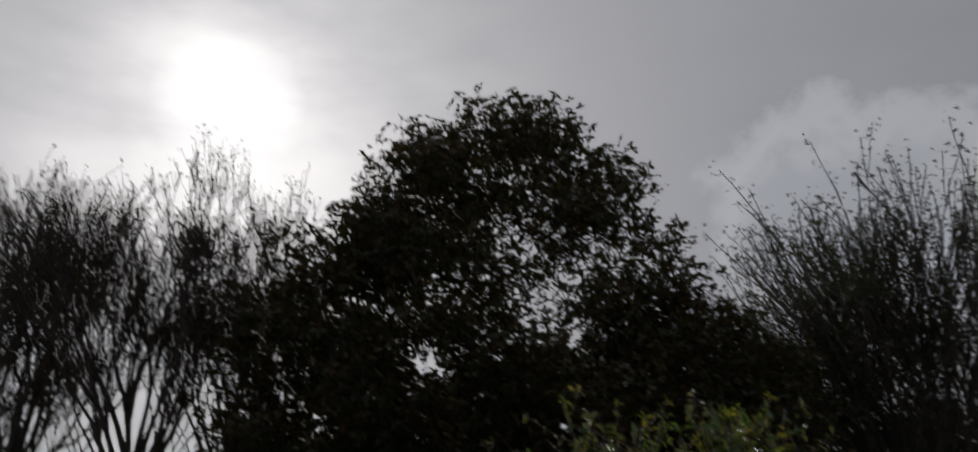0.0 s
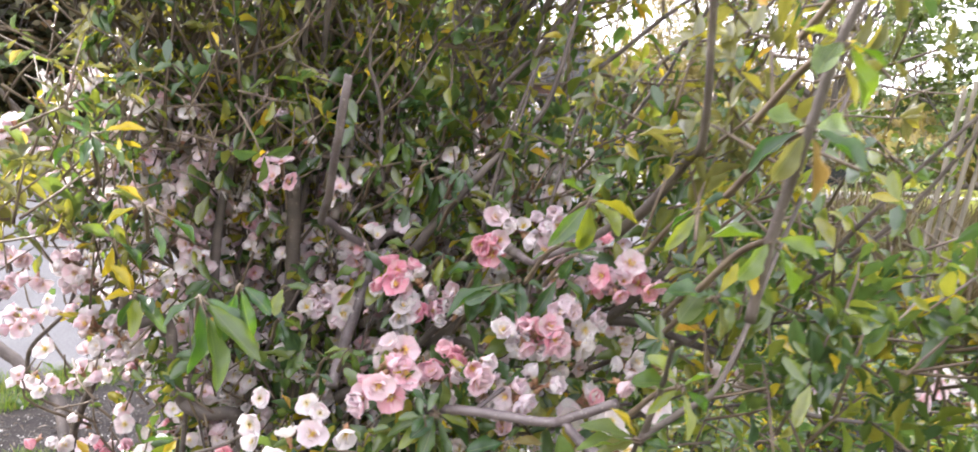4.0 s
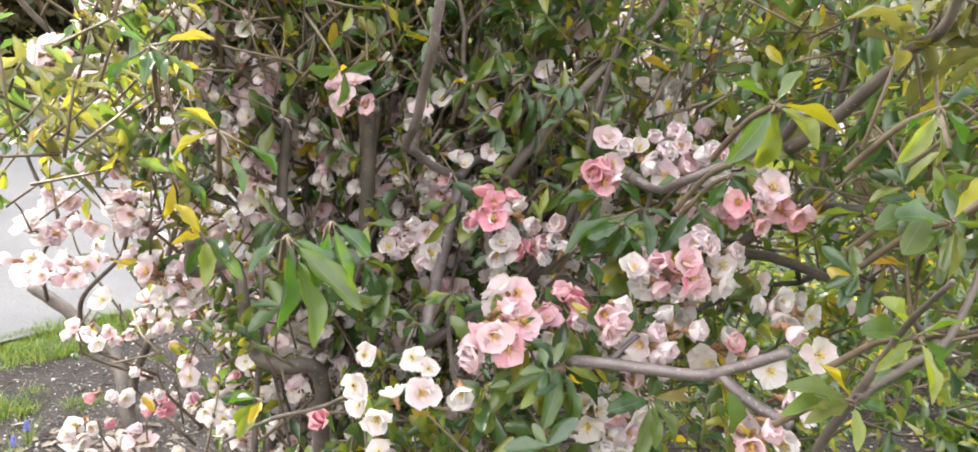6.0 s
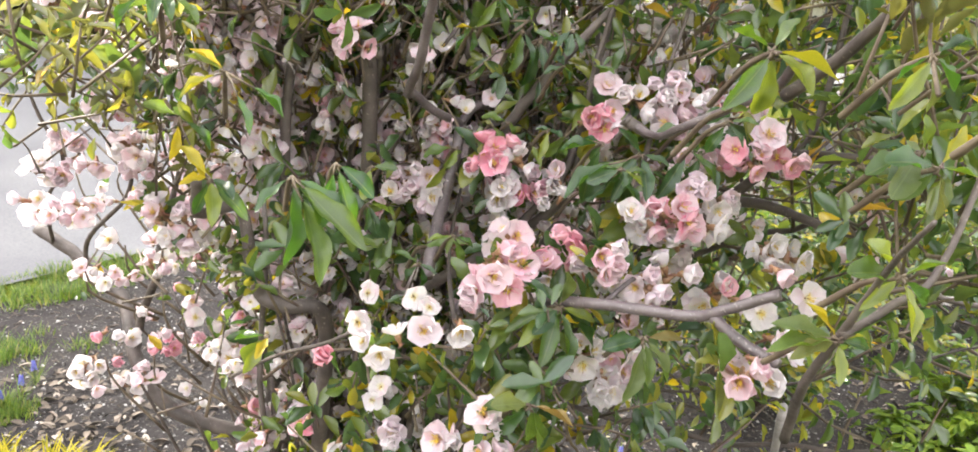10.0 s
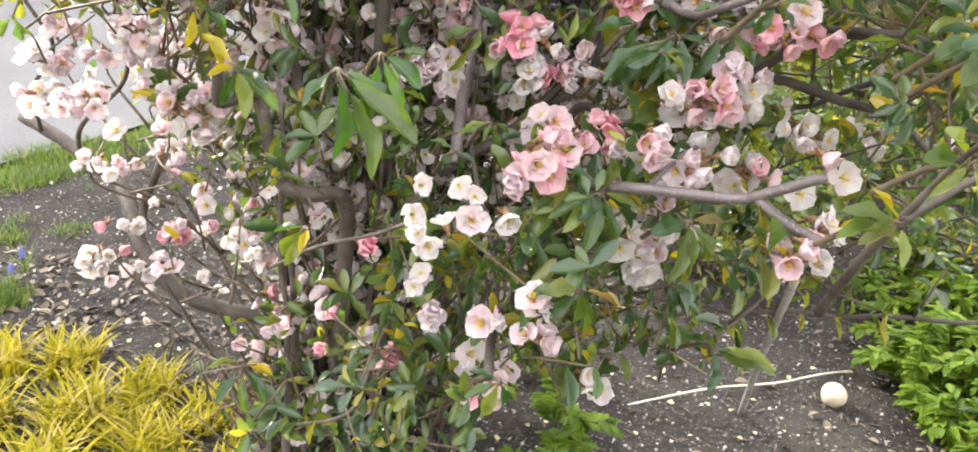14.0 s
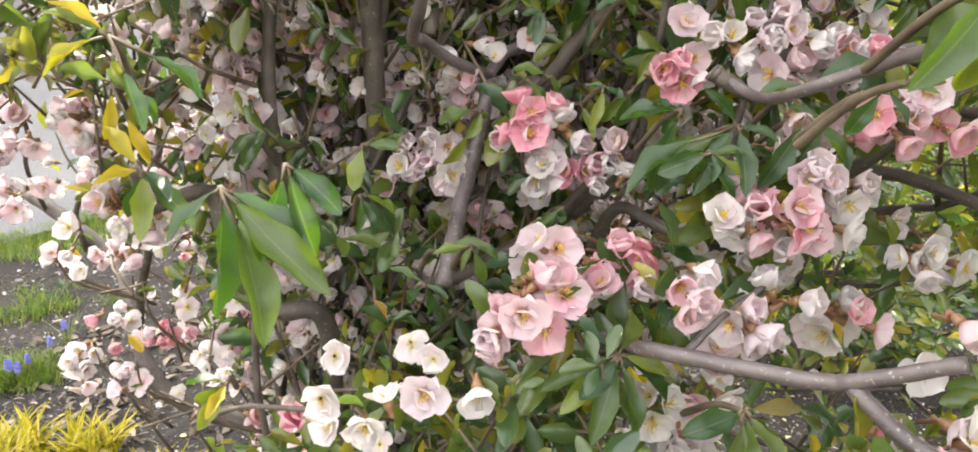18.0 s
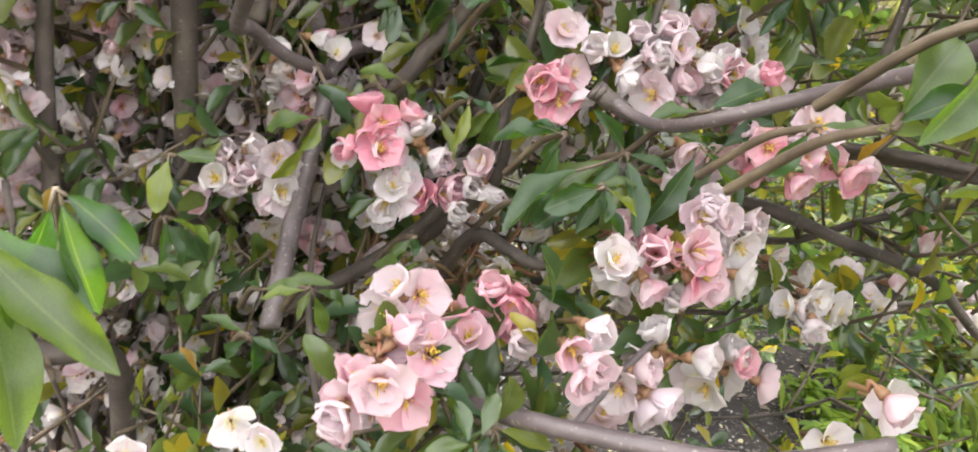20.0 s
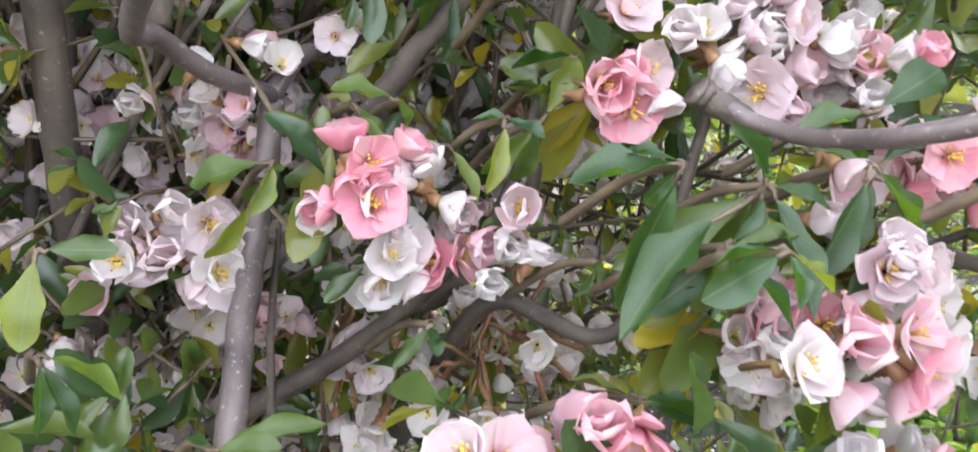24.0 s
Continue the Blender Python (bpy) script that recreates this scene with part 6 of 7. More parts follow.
for p, reach, n, golden in (
    ((0.419, 1.917, 1.370), 0.06, 5, True),
    ((0.478, 2.076, 1.006), 0.07, 10, False),
    ((0.562, 2.012, 0.988), 0.08, 16, False),
    ((0.705, 2.034, 1.010), 0.09, 18, False),
    ((0.627, 1.904, 0.998), 0.09, 20, False),
    ((0.706, 1.847, 1.006), 0.09, 20, False),
    ((0.576, 1.937, 0.953), 0.08, 16, False),
    ((0.497, 1.994, 0.938), 0.07, 14, False),
    ((0.956, 2.099, 1.010), 0.11, 20, False),
    ((1.067, 2.019, 1.022), 0.12, 22, False),
    ((0.631, 1.836, 0.966), 0.08, 18, False),
    ((0.686, 1.797, 0.972), 0.09, 18, False),
):
    thicket(np.array(p), reach, n, golden)
for p, reach, n, golden in (
    ((0.710, 2.157, 1.042), 0.1, 18, False),
    ((0.791, 2.283, 1.236), 0.12, 24, False),
    ((0.765, 2.296, 1.385), 0.12, 24, False),
    ((0.809, 2.276, 1.088), 0.12, 24, False),
    ((0.720, 2.268, 1.157), 0.12, 24, False),
    ((0.649, 2.198, 0.958), 0.09, 8, False),
    ((0.584, 2.148, 1.036), 0.09, 8, False),
    ((0.761, 2.331, 0.995), 0.1, 8, False),
    ((0.621, 2.111, 0.865), 0.08, 6, False),
    ((0.674, 2.187, 0.827), 0.09, 6, False),
    ((0.554, 2.101, 0.931), 0.08, 6, False),
    ((0.629, 2.231, 1.137), 0.1, 8, False),
):
    thicket(np.array(p), reach, n, golden)
for p, reach, n, golden in (
    ((0.551, 2.092, 1.119), 0.08, 6, False),
    ((0.646, 2.346, 1.146), 0.1, 16, False),
    ((0.593, 2.435, 1.101), 0.09, 14, False),
    ((0.539, 2.535, 1.099), 0.09, 12, False),
    ((0.474, 2.636, 1.073), 0.08, 12, False),
    ((0.798, 2.293, 0.929), 0.09, 7, False),
    ((0.826, 2.360, 0.969), 0.09, 6, False),
    ((0.801, 2.422, 1.042), 0.09, 7, False),
    ((0.854, 2.273, 0.852), 0.08, 5, False),
    ((0.201, 2.527, 0.720), 0.06, 8, False),
    ((0.151, 2.653, 0.780), 0.06, 8, False),
    ((0.247, 2.488, 0.703), 0.07, 10, False),
):
    thicket(np.array(p), reach, n, golden)
for p, reach, n, golden in (
    ((0.174, 2.536, 0.554), 0.07, 5, False),
    ((0.325, 2.391, 0.750), 0.06, 8, False),
    ((0.267, 2.412, 0.708), 0.06, 8, False),
    ((0.353, 2.373, 0.609), 0.06, 8, False),
    ((0.228, 2.491, 0.537), 0.07, 4, False),
    ((0.124, 2.702, 0.417), 0.07, 4, False),
    ((0.308, 2.675, 0.781), 0.07, 10, False),
    ((0.095, 2.966, 0.673), 0.08, 4, False),
    ((0.095, 2.895, 0.513), 0.08, 3, False),
    ((0.502, 2.571, 0.990), 0.06, 8, False),
    ((0.359, 2.708, 0.933), 0.07, 10, False),
    ((0.202, 2.710, 1.101), 0.09, 12, False),
):
    thicket(np.array(p), reach, n, golden)
for p, reach, n, golden in (
    ((0.051, 2.787, 0.997), 0.08, 10, False),
    ((-0.014, 2.966, 1.026), 0.09, 10, False),
    ((0.578, 2.291, 0.626), 0.06, 6, False),
):
    thicket(np.array(p), reach, n, golden)
# towards the drive; golden ones carry the backlit yellow in their leaf colour
for p, reach, n, golden in (
    ((0.013, 2.749, 1.01), 0.07, 7, True),
    ((-0.058, 2.712, 1.038), 0.08, 8, True),
    ((0.068, 2.74, 1.064), 0.07, 8, False),
    ((-0.114, 2.669, 1.064), 0.07, 7, True),
    ((-0.124, 2.716, 1.015), 0.05, 5, False),
    ((-0.02, 2.708, 1.081), 0.07, 8, False),
    ((0.069, 2.777, 0.93), 0.06, 6, True),
    ((0.015, 2.843, 0.952), 0.06, 6, False),
    ((-0.063, 2.801, 0.934), 0.05, 4, True),
    ((0.16, 2.818, 1.065), 0.06, 8, False),
    ((0.248, 2.733, 1.075), 0.07, 9, False),
    ((0.313, 2.703, 1.097), 0.07, 9, False),
):
    thicket(np.array(p), reach, n, golden)
for p, reach, n, golden in (
    ((-0.058, 2.75, 1.195), 0.1, 9, False),
    ((0.135, 2.781, 1.184), 0.1, 10, False),
    ((0.341, 2.732, 1.196), 0.12, 12, False),
    ((0.528, 2.602, 1.188), 0.12, 12, False),
    ((-0.014, 2.641, 1.089), 0.08, 8, True),
    ((0.198, 2.661, 1.11), 0.1, 10, False),
    ((0.412, 2.595, 1.12), 0.1, 10, False),
    ((-0.1, 2.799, 1.322), 0.12, 10, False),
    ((-0.107, 2.588, 1.043), 0.06, 6, True),
    ((0.629, 2.426, 1.14), 0.09, 10, False),
):
    thicket(np.array(p), reach, n, golden)
for p, reach, n, golden in (
    ((0.264, 2.347, 0.745), 0.05, 8, False),
    ((0.307, 2.309, 0.707), 0.05, 8, False),
    ((0.365, 2.284, 0.671), 0.05, 7, False),
    ((0.270, 2.328, 0.645), 0.06, 8, False),
    ((0.234, 2.390, 0.589), 0.06, 8, False),
    ((0.396, 2.269, 0.637), 0.05, 6, False),
    ((0.285, 2.327, 0.792), 0.04, 6, False),
    ((0.168, 2.473, 0.546), 0.06, 7, False),
    ((0.203, 2.414, 0.506), 0.06, 8, False),
    ((0.170, 2.451, 0.610), 0.05, 6, False),
    ((0.115, 2.900, 0.330), 0.07, 9, False),
    ((0.060, 2.800, 0.450), 0.06, 7, False),
    ((0.150, 2.930, 0.240), 0.07, 8, False),
    ((0.190, 2.850, 0.300), 0.08, 9, False),
):
    thicket(np.array(p), reach, n, golden)
# leafy sprigs: where the leaves meet, then each leaf's tip
sprig((0.278, 1.790, 1.388), 'lolologl',
      (0.246, 1.786, 1.407), (0.296, 1.750, 1.411), (0.230, 1.806, 1.366), (0.230, 1.792, 1.341), (0.294, 1.750, 1.361), (0.305, 1.762, 1.395), (0.295, 1.798, 1.365), (0.331, 1.770, 1.401), most=0.040)
sprig((0.275, 1.805, 1.334), 'glgogol',
      (0.247, 1.829, 1.342), (0.229, 1.808, 1.316), (0.289, 1.792, 1.305), (0.309, 1.765, 1.334), (0.270, 1.781, 1.352), (0.239, 1.796, 1.305), (0.225, 1.810, 1.309), most=0.040)
sprig((0.278, 1.827, 1.281), 'ooolollg',
      (0.252, 1.860, 1.285), (0.257, 1.851, 1.257), (0.290, 1.831, 1.247), (0.315, 1.816, 1.315), (0.246, 1.820, 1.273), (0.286, 1.804, 1.262), (0.319, 1.804, 1.294), (0.236, 1.858, 1.278), most=0.040)
sprig((0.276, 1.852, 1.225), 'ylgllg',
      (0.299, 1.853, 1.226), (0.289, 1.860, 1.244), (0.237, 1.842, 1.209), (0.302, 1.837, 1.191), (0.256, 1.866, 1.234), (0.299, 1.832, 1.217), most=0.040)
sprig((0.274, 1.866, 1.172), 'loglgo',
      (0.233, 1.861, 1.182), (0.253, 1.869, 1.140), (0.284, 1.827, 1.159), (0.320, 1.859, 1.178), (0.250, 1.895, 1.150), (0.289, 1.853, 1.132), most=0.040)
sprig((0.281, 1.886, 1.100), 'lglgy',
      (0.253, 1.882, 1.076), (0.260, 1.917, 1.105), (0.311, 1.866, 1.097), (0.319, 1.882, 1.066), (0.282, 1.901, 1.064), most=0.040)
sprig((0.073, 2.410, 0.954), 'ggglgg',
      (0.066, 2.374, 0.884), (0.092, 2.368, 0.926), (0.116, 2.366, 0.928), (0.091, 2.348, 0.876), (0.106, 2.334, 0.912), (0.034, 2.402, 0.931), most=0.075)
sprig((0.049, 2.589, 0.915), 'glyygg',
      (0.034, 2.596, 0.871), (0.041, 2.531, 0.888), (0.017, 2.565, 0.926), (0.027, 2.620, 0.951), (0.063, 2.548, 0.912), (0.079, 2.547, 0.885))
sprig((0.307, 2.299, 0.834), 'goggggllg',
      (0.277, 2.321, 0.865), (0.315, 2.287, 0.872), (0.357, 2.280, 0.801), (0.272, 2.281, 0.820), (0.253, 2.313, 0.821), (0.273, 2.269, 0.791), (0.338, 2.275, 0.827), (0.259, 2.291, 0.806), (0.305, 2.259, 0.791))
sprig((0.441, 2.347, 0.973), 'ggggggg',
      (0.386, 2.379, 0.936), (0.394, 2.335, 0.936), (0.465, 2.323, 0.970), (0.405, 2.370, 0.916), (0.421, 2.301, 0.941), (0.340, 2.356, 0.949), (0.415, 2.344, 1.003))
sprig((0.410, 2.212, 1.029), 'ggg',
      (0.397, 2.219, 1.000), (0.423, 2.195, 1.012), (0.416, 2.184, 1.038))
sprig((0.345, 2.217, 0.826), 'oolgogg',
      (0.317, 2.192, 0.777), (0.343, 2.179, 0.814), (0.340, 2.192, 0.791), (0.297, 2.208, 0.831), (0.382, 2.201, 0.831), (0.373, 2.226, 0.841), (0.382, 2.199, 0.785))
sprig((0.242, 2.248, 0.765), 'gloogg',
      (0.211, 2.262, 0.732), (0.250, 2.248, 0.721), (0.198, 2.240, 0.785), (0.262, 2.210, 0.770), (0.263, 2.238, 0.716), (0.202, 2.283, 0.757))
sprig((0.165, 2.262, 0.681), 'ggllg',
      (0.140, 2.271, 0.698), (0.178, 2.261, 0.642), (0.147, 2.259, 0.647), (0.186, 2.253, 0.659), (0.128, 2.262, 0.678))
sprig((0.426, 2.216, 0.658), 'gllggl',
      (0.403, 2.182, 0.632), (0.456, 2.173, 0.642), (0.457, 2.156, 0.668), (0.435, 2.191, 0.663), (0.421, 2.251, 0.663), (0.471, 2.155, 0.648))
sprig((0.328, 2.019, 0.905), 'oolgygl',
      (0.277, 2.028, 0.927), (0.282, 2.017, 0.906), (0.310, 1.997, 0.887), (0.357, 2.007, 0.902), (0.310, 2.029, 0.935), (0.350, 1.998, 0.934), (0.272, 2.030, 0.912))
sprig((0.335, 1.988, 0.961), 'glglgl',
      (0.367, 1.975, 0.939), (0.304, 1.992, 0.946), (0.341, 1.970, 0.982), (0.305, 1.992, 0.992), (0.290, 1.995, 0.975), (0.323, 1.959, 0.934))
sprig((0.402, 2.027, 1.036), 'ggogl',
      (0.383, 2.046, 1.041), (0.386, 2.003, 1.019), (0.357, 2.014, 1.014), (0.361, 2.043, 1.026), (0.395, 2.022, 1.062))
sprig((0.105, 2.790, 0.420), 'glgly',
      (0.055, 2.760, 0.385), (0.085, 2.745, 0.365), (0.125, 2.740, 0.380), (0.060, 2.790, 0.440), (0.150, 2.770, 0.400), most=0.05)
sprig((0.083, 2.498, 0.763), 'lylg',
      (0.054, 2.532, 0.721), (0.062, 2.467, 0.760), (0.055, 2.492, 0.726), (0.056, 2.528, 0.760))
sprig((0.024, 2.443, 1.042), 'yglgy',
      (0.002, 2.450, 1.067), (0.075, 2.424, 1.014), (-0.005, 2.458, 1.061), (0.033, 2.398, 1.001), (-0.017, 2.452, 1.029), most=0.034)
sprig((0.045, 2.700, 0.965), 'yygl',
      (0.038, 2.690, 0.915), (0.062, 2.665, 0.900), (0.085, 2.690, 0.935), (0.010, 2.700, 0.985), most=0.040)
sprig((-0.025, 2.471, 1.110), 'gyglgg',
      (-0.062, 2.501, 1.077), (0.014, 2.439, 1.125), (-0.036, 2.432, 1.088), (0.000, 2.422, 1.091), (-0.048, 2.464, 1.121), (-0.019, 2.433, 1.092), most=0.036)
sprig((0.332, 2.116, 1.098), 'gllyggo',
      (0.291, 2.109, 1.057), (0.333, 2.116, 1.049), (0.340, 2.076, 1.080), (0.350, 2.068, 1.097), (0.326, 2.144, 1.119), (0.346, 2.110, 1.126), (0.348, 2.115, 1.057))
sprig((0.349, 2.005, 1.105), 'lgggo',
      (0.321, 2.004, 1.071), (0.376, 1.996, 1.090), (0.374, 1.994, 1.123), (0.332, 2.022, 1.091), (0.355, 1.997, 1.070))
sprig((0.388, 2.006, 1.029), 'ygglo',
      (0.402, 1.998, 1.061), (0.341, 2.014, 1.042), (0.393, 1.981, 1.034), (0.376, 2.021, 1.000), (0.406, 1.999, 0.989))
sprig((0.406, 2.369, 0.982), 'gggg',
      (0.381, 2.377, 0.918), (0.370, 2.399, 0.980), (0.393, 2.390, 0.989), (0.396, 2.379, 0.963))
sprig((0.406, 2.345, 0.953), 'ggggg',
      (0.380, 2.360, 0.923), (0.398, 2.350, 0.931), (0.421, 2.310, 0.931), (0.429, 2.323, 0.964), (0.423, 2.337, 0.972))
sprig((0.482, 2.318, 0.983), 'gg',
      (0.448, 2.313, 0.930), (0.507, 2.286, 0.956))
sprig((0.487, 2.324, 1.005), 'gg',
      (0.527, 2.305, 1.029), (0.453, 2.338, 1.003))
sprig((0.439, 2.468, 0.976), 'lll',
      (0.432, 2.476, 0.940), (0.419, 2.492, 0.943), (0.460, 2.464, 1.011))
sprig((0.393, 2.527, 0.980), 'll',
      (0.361, 2.539, 0.992), (0.402, 2.523, 0.965))
sprig((0.361, 2.601, 0.923), 'll',
      (0.357, 2.584, 0.938), (0.357, 2.617, 0.904))
sprig((0.223, 2.555, 0.928), 'gl',
      (0.243, 2.533, 0.930), (0.203, 2.537, 0.897))
sprig((0.214, 2.543, 0.887), 'lgg',
      (0.232, 2.503, 0.890), (0.220, 2.521, 0.860), (0.211, 2.529, 0.858))
sprig((0.262, 2.495, 0.845), 'lgl',
      (0.297, 2.466, 0.860), (0.259, 2.514, 0.847), (0.274, 2.467, 0.856))
sprig((0.387, 2.488, 0.868), 'ggg',
      (0.359, 2.481, 0.857), (0.368, 2.509, 0.832), (0.373, 2.469, 0.866))
sprig((0.427, 2.416, 0.918), 'gg',
      (0.424, 2.421, 0.896), (0.415, 2.404, 0.918))
sprig((0.394, 2.367, 0.876), 'loggg',
      (0.390, 2.367, 0.853), (0.382, 2.394, 0.885), (0.420, 2.347, 0.875), (0.394, 2.358, 0.868), (0.421, 2.338, 0.863))
sprig((0.411, 2.446, 1.097), 'ggg',
      (0.397, 2.434, 1.072), (0.418, 2.429, 1.077), (0.392, 2.450, 1.081))
sprig((0.386, 2.507, 1.092), 'glg',
      (0.398, 2.488, 1.059), (0.376, 2.512, 1.062), (0.373, 2.493, 1.043))
sprig((0.509, 2.458, 1.029), 'gll',
      (0.474, 2.480, 0.995), (0.495, 2.451, 1.043), (0.485, 2.474, 1.066))
sprig((0.474, 2.474, 1.007), 'lg',
      (0.452, 2.488, 0.984), (0.448, 2.499, 1.007))
sprig((0.413, 2.457, 1.056), 'ggg',
      (0.413, 2.473, 1.069), (0.417, 2.445, 1.045), (0.389, 2.462, 1.050))
sprig((0.444, 2.542, 1.035), 'gg',
      (0.431, 2.527, 1.001), (0.429, 2.558, 1.016))
sprig((0.346, 2.569, 0.944), 'lll',
      (0.313, 2.600, 0.934), (0.328, 2.552, 0.924), (0.319, 2.584, 0.885), most=0.038)
sprig((0.383, 2.553, 0.974), 'llo',
      (0.397, 2.539, 0.957), (0.385, 2.513, 0.950), (0.375, 2.563, 0.980), most=0.038)
sprig((0.413, 2.509, 0.958), 'lg',
      (0.417, 2.482, 0.934), (0.417, 2.519, 0.972), most=0.038)
sprig((0.405, 2.465, 0.982), 'lgg',
      (0.390, 2.453, 0.950), (0.407, 2.443, 0.980), (0.394, 2.474, 0.987))
sprig((0.510, 2.323, 0.975), 'ggggg',
      (0.549, 2.307, 1.007), (0.511, 2.286, 0.948), (0.483, 2.317, 0.937), (0.496, 2.347, 0.988), (0.515, 2.335, 0.987), most=0.048)
sprig((0.327, 2.521, 1.090), 'yggl',
      (0.313, 2.536, 1.096), (0.304, 2.533, 1.068), (0.329, 2.518, 1.065), (0.320, 2.534, 1.085))
sprig((0.311, 2.623, 1.093), 'gglg',
      (0.296, 2.624, 1.115), (0.305, 2.635, 1.071), (0.314, 2.591, 1.070), (0.315, 2.612, 1.115))
sprig((0.362, 2.526, 1.128), 'glg',
      (0.368, 2.512, 1.088), (0.342, 2.527, 1.091), (0.377, 2.508, 1.110))
sprig((0.433, 2.534, 1.081), 'gggg',
      (0.427, 2.505, 1.048), (0.420, 2.539, 1.021), (0.438, 2.507, 1.088), (0.449, 2.492, 1.089))
sprig((0.607, 2.416, 1.122), 'ggglg',
      (0.593, 2.430, 1.130), (0.578, 2.443, 1.139), (0.620, 2.391, 1.107), (0.650, 2.383, 1.129), (0.622, 2.411, 1.143))
sprig((0.612, 2.346, 1.084), 'glgg',
      (0.577, 2.348, 1.061), (0.615, 2.338, 1.117), (0.627, 2.327, 1.093), (0.609, 2.353, 1.109))
sprig((0.328, 2.145, 1.051), 'llg',
      (0.358, 2.139, 1.091), (0.337, 2.133, 1.055), (0.339, 2.125, 1.073))
sprig((0.385, 2.314, 0.966), 'ggglg',
      (0.348, 2.322, 0.956), (0.373, 2.337, 0.964), (0.379, 2.298, 0.953), (0.404, 2.297, 0.954), (0.382, 2.327, 0.946))
sprig((0.112, 2.402, 0.966), 'ggg',
      (0.117, 2.371, 0.916), (0.087, 2.391, 0.892), (0.136, 2.368, 0.947), most=0.075)
sprig((0.258, 2.422, 0.877), 'llog',
      (0.229, 2.431, 0.877), (0.268, 2.413, 0.846), (0.244, 2.419, 0.863), (0.280, 2.414, 0.870), most=0.038)
sprig((0.226, 2.437, 0.845), 'gggg',
      (0.203, 2.449, 0.862), (0.232, 2.432, 0.819), (0.212, 2.450, 0.825), (0.239, 2.422, 0.841))

part("twigwork", twigs.mesh("twigwork", TWIG), quince, kind="stuff", m=Matrix.Translation(-Vector(ROOT)))
part("stalkwork", stalks.mesh("stalkwork", CALYX), quince, kind="stuff", m=Matrix.Translation(-Vector(ROOT)))
part("foliage", leaves.mesh("foliage", LEAF), quince, kind="stuff", m=Matrix.Translation(-Vector(ROOT)))
part("foliage", big_leaves.mesh("foliage", LEAF), quince, kind="stuff", m=Matrix.Translation(-Vector(ROOT)))
part("foliage", gold_leaves.mesh("foliage", LEAF_SHOOT), quince, "olive and yellow leaves of young shoots and backlit twigs", kind="stuff", m=Matrix.Translation(-Vector(ROOT)))
for k, sets in loose_flowers.items():
    for s in sets:
        if s.rows:
            part("blossom", s.mesh("blossom", PETALS[k]), quince, kind="stuff", m=Matrix.Translation(-Vector(ROOT)))
part("calyx_mass", loose_calyces.mesh("calyx_mass", CALYX), quince, kind="stuff", m=Matrix.Translation(-Vector(ROOT)))
part("stamen_mass", loose_tufts.mesh("stamen_mass", STAMEN), quince, kind="stuff", m=Matrix.Translation(-Vector(ROOT)))


# ---- the bed and its edge ----
random.seed(51), np.random.seed(51)


def blade_shape(k=4, width=0.05, droop=0.35):
    s = np.linspace(0, 1, k + 1)
    w = width * (1 - s**2) * 0.5 + 0.002
    y, z = s - 0.25 * droop * s**2, -droop * s**2.2
    v = np.concatenate([np.stack([-w, y, z], 1), np.stack([w, y, z], 1)])
    return v, np.array([[i, i + k + 1, i + k + 2, i + 1] for i in range(k)])


STIFF, ARCH, FINE = blade_shape(3, 0.05, 0.12), blade_shape(5, 0.062, 0.42), blade_shape(3, 0.02, 0.2)


def tuft(cloud, at, n, long, lean, spread):
    for _ in range(n):
        a = rnd(0, 2 * math.pi)
        r = spread * math.sqrt(random.random())
        way = np.array([math.cos(a) * lean * rnd(0.2, 1), math.sin(a) * lean * rnd(0.2, 1), 1.0])
        cloud.add((at[0] + r * math.cos(a * 3.7), at[1] + r * math.sin(a * 3.7), at[2]), unit(way), unit(np.array([-way[0], -way[1], 0.6]) + 0.3 * ball()), long * rnd(0.6, 1.15), long * rnd(0.8, 1.3))


def on_soil(x, y):
    return (x, y, soil_height(x, y))


# golden sedge in clumps
for x, y, s in ((-0.16, 3.64, 0.85), (-0.02, 3.56, 0.8), (-0.22, 3.42, 0.95), (-0.05, 3.34, 0.9), (0.10, 3.36, 0.7), (-0.14, 3.20, 0.95), (0.06, 3.16, 0.8), (0.19, 3.22, 0.6), (0.30, 3.12, 0.55), (-0.34, 3.60, 1.0), (-0.30, 3.2, 1.0), (0.16, 3.02, 0.6), (0.02, 3.26, 0.6), (-0.36, 3.40, 0.9)):
    c = Leaves(ARCH)
    tuft(c, (0, 0, 0), 200, 0.125 * s, 0.65, 0.065)
    ob = thing("golden_sedge", "clump of bright yellow-green grassy sedge in soil", "grass", on_soil(x, y), group="golden sedge clumps")
    part("blade_tuft", c.mesh("blade_tuft", GOLD), ob, kind="stuff")
# rough verge between bed and drive: a ragged strip along the edge, and patches in the soil
c = Leaves(STIFF)
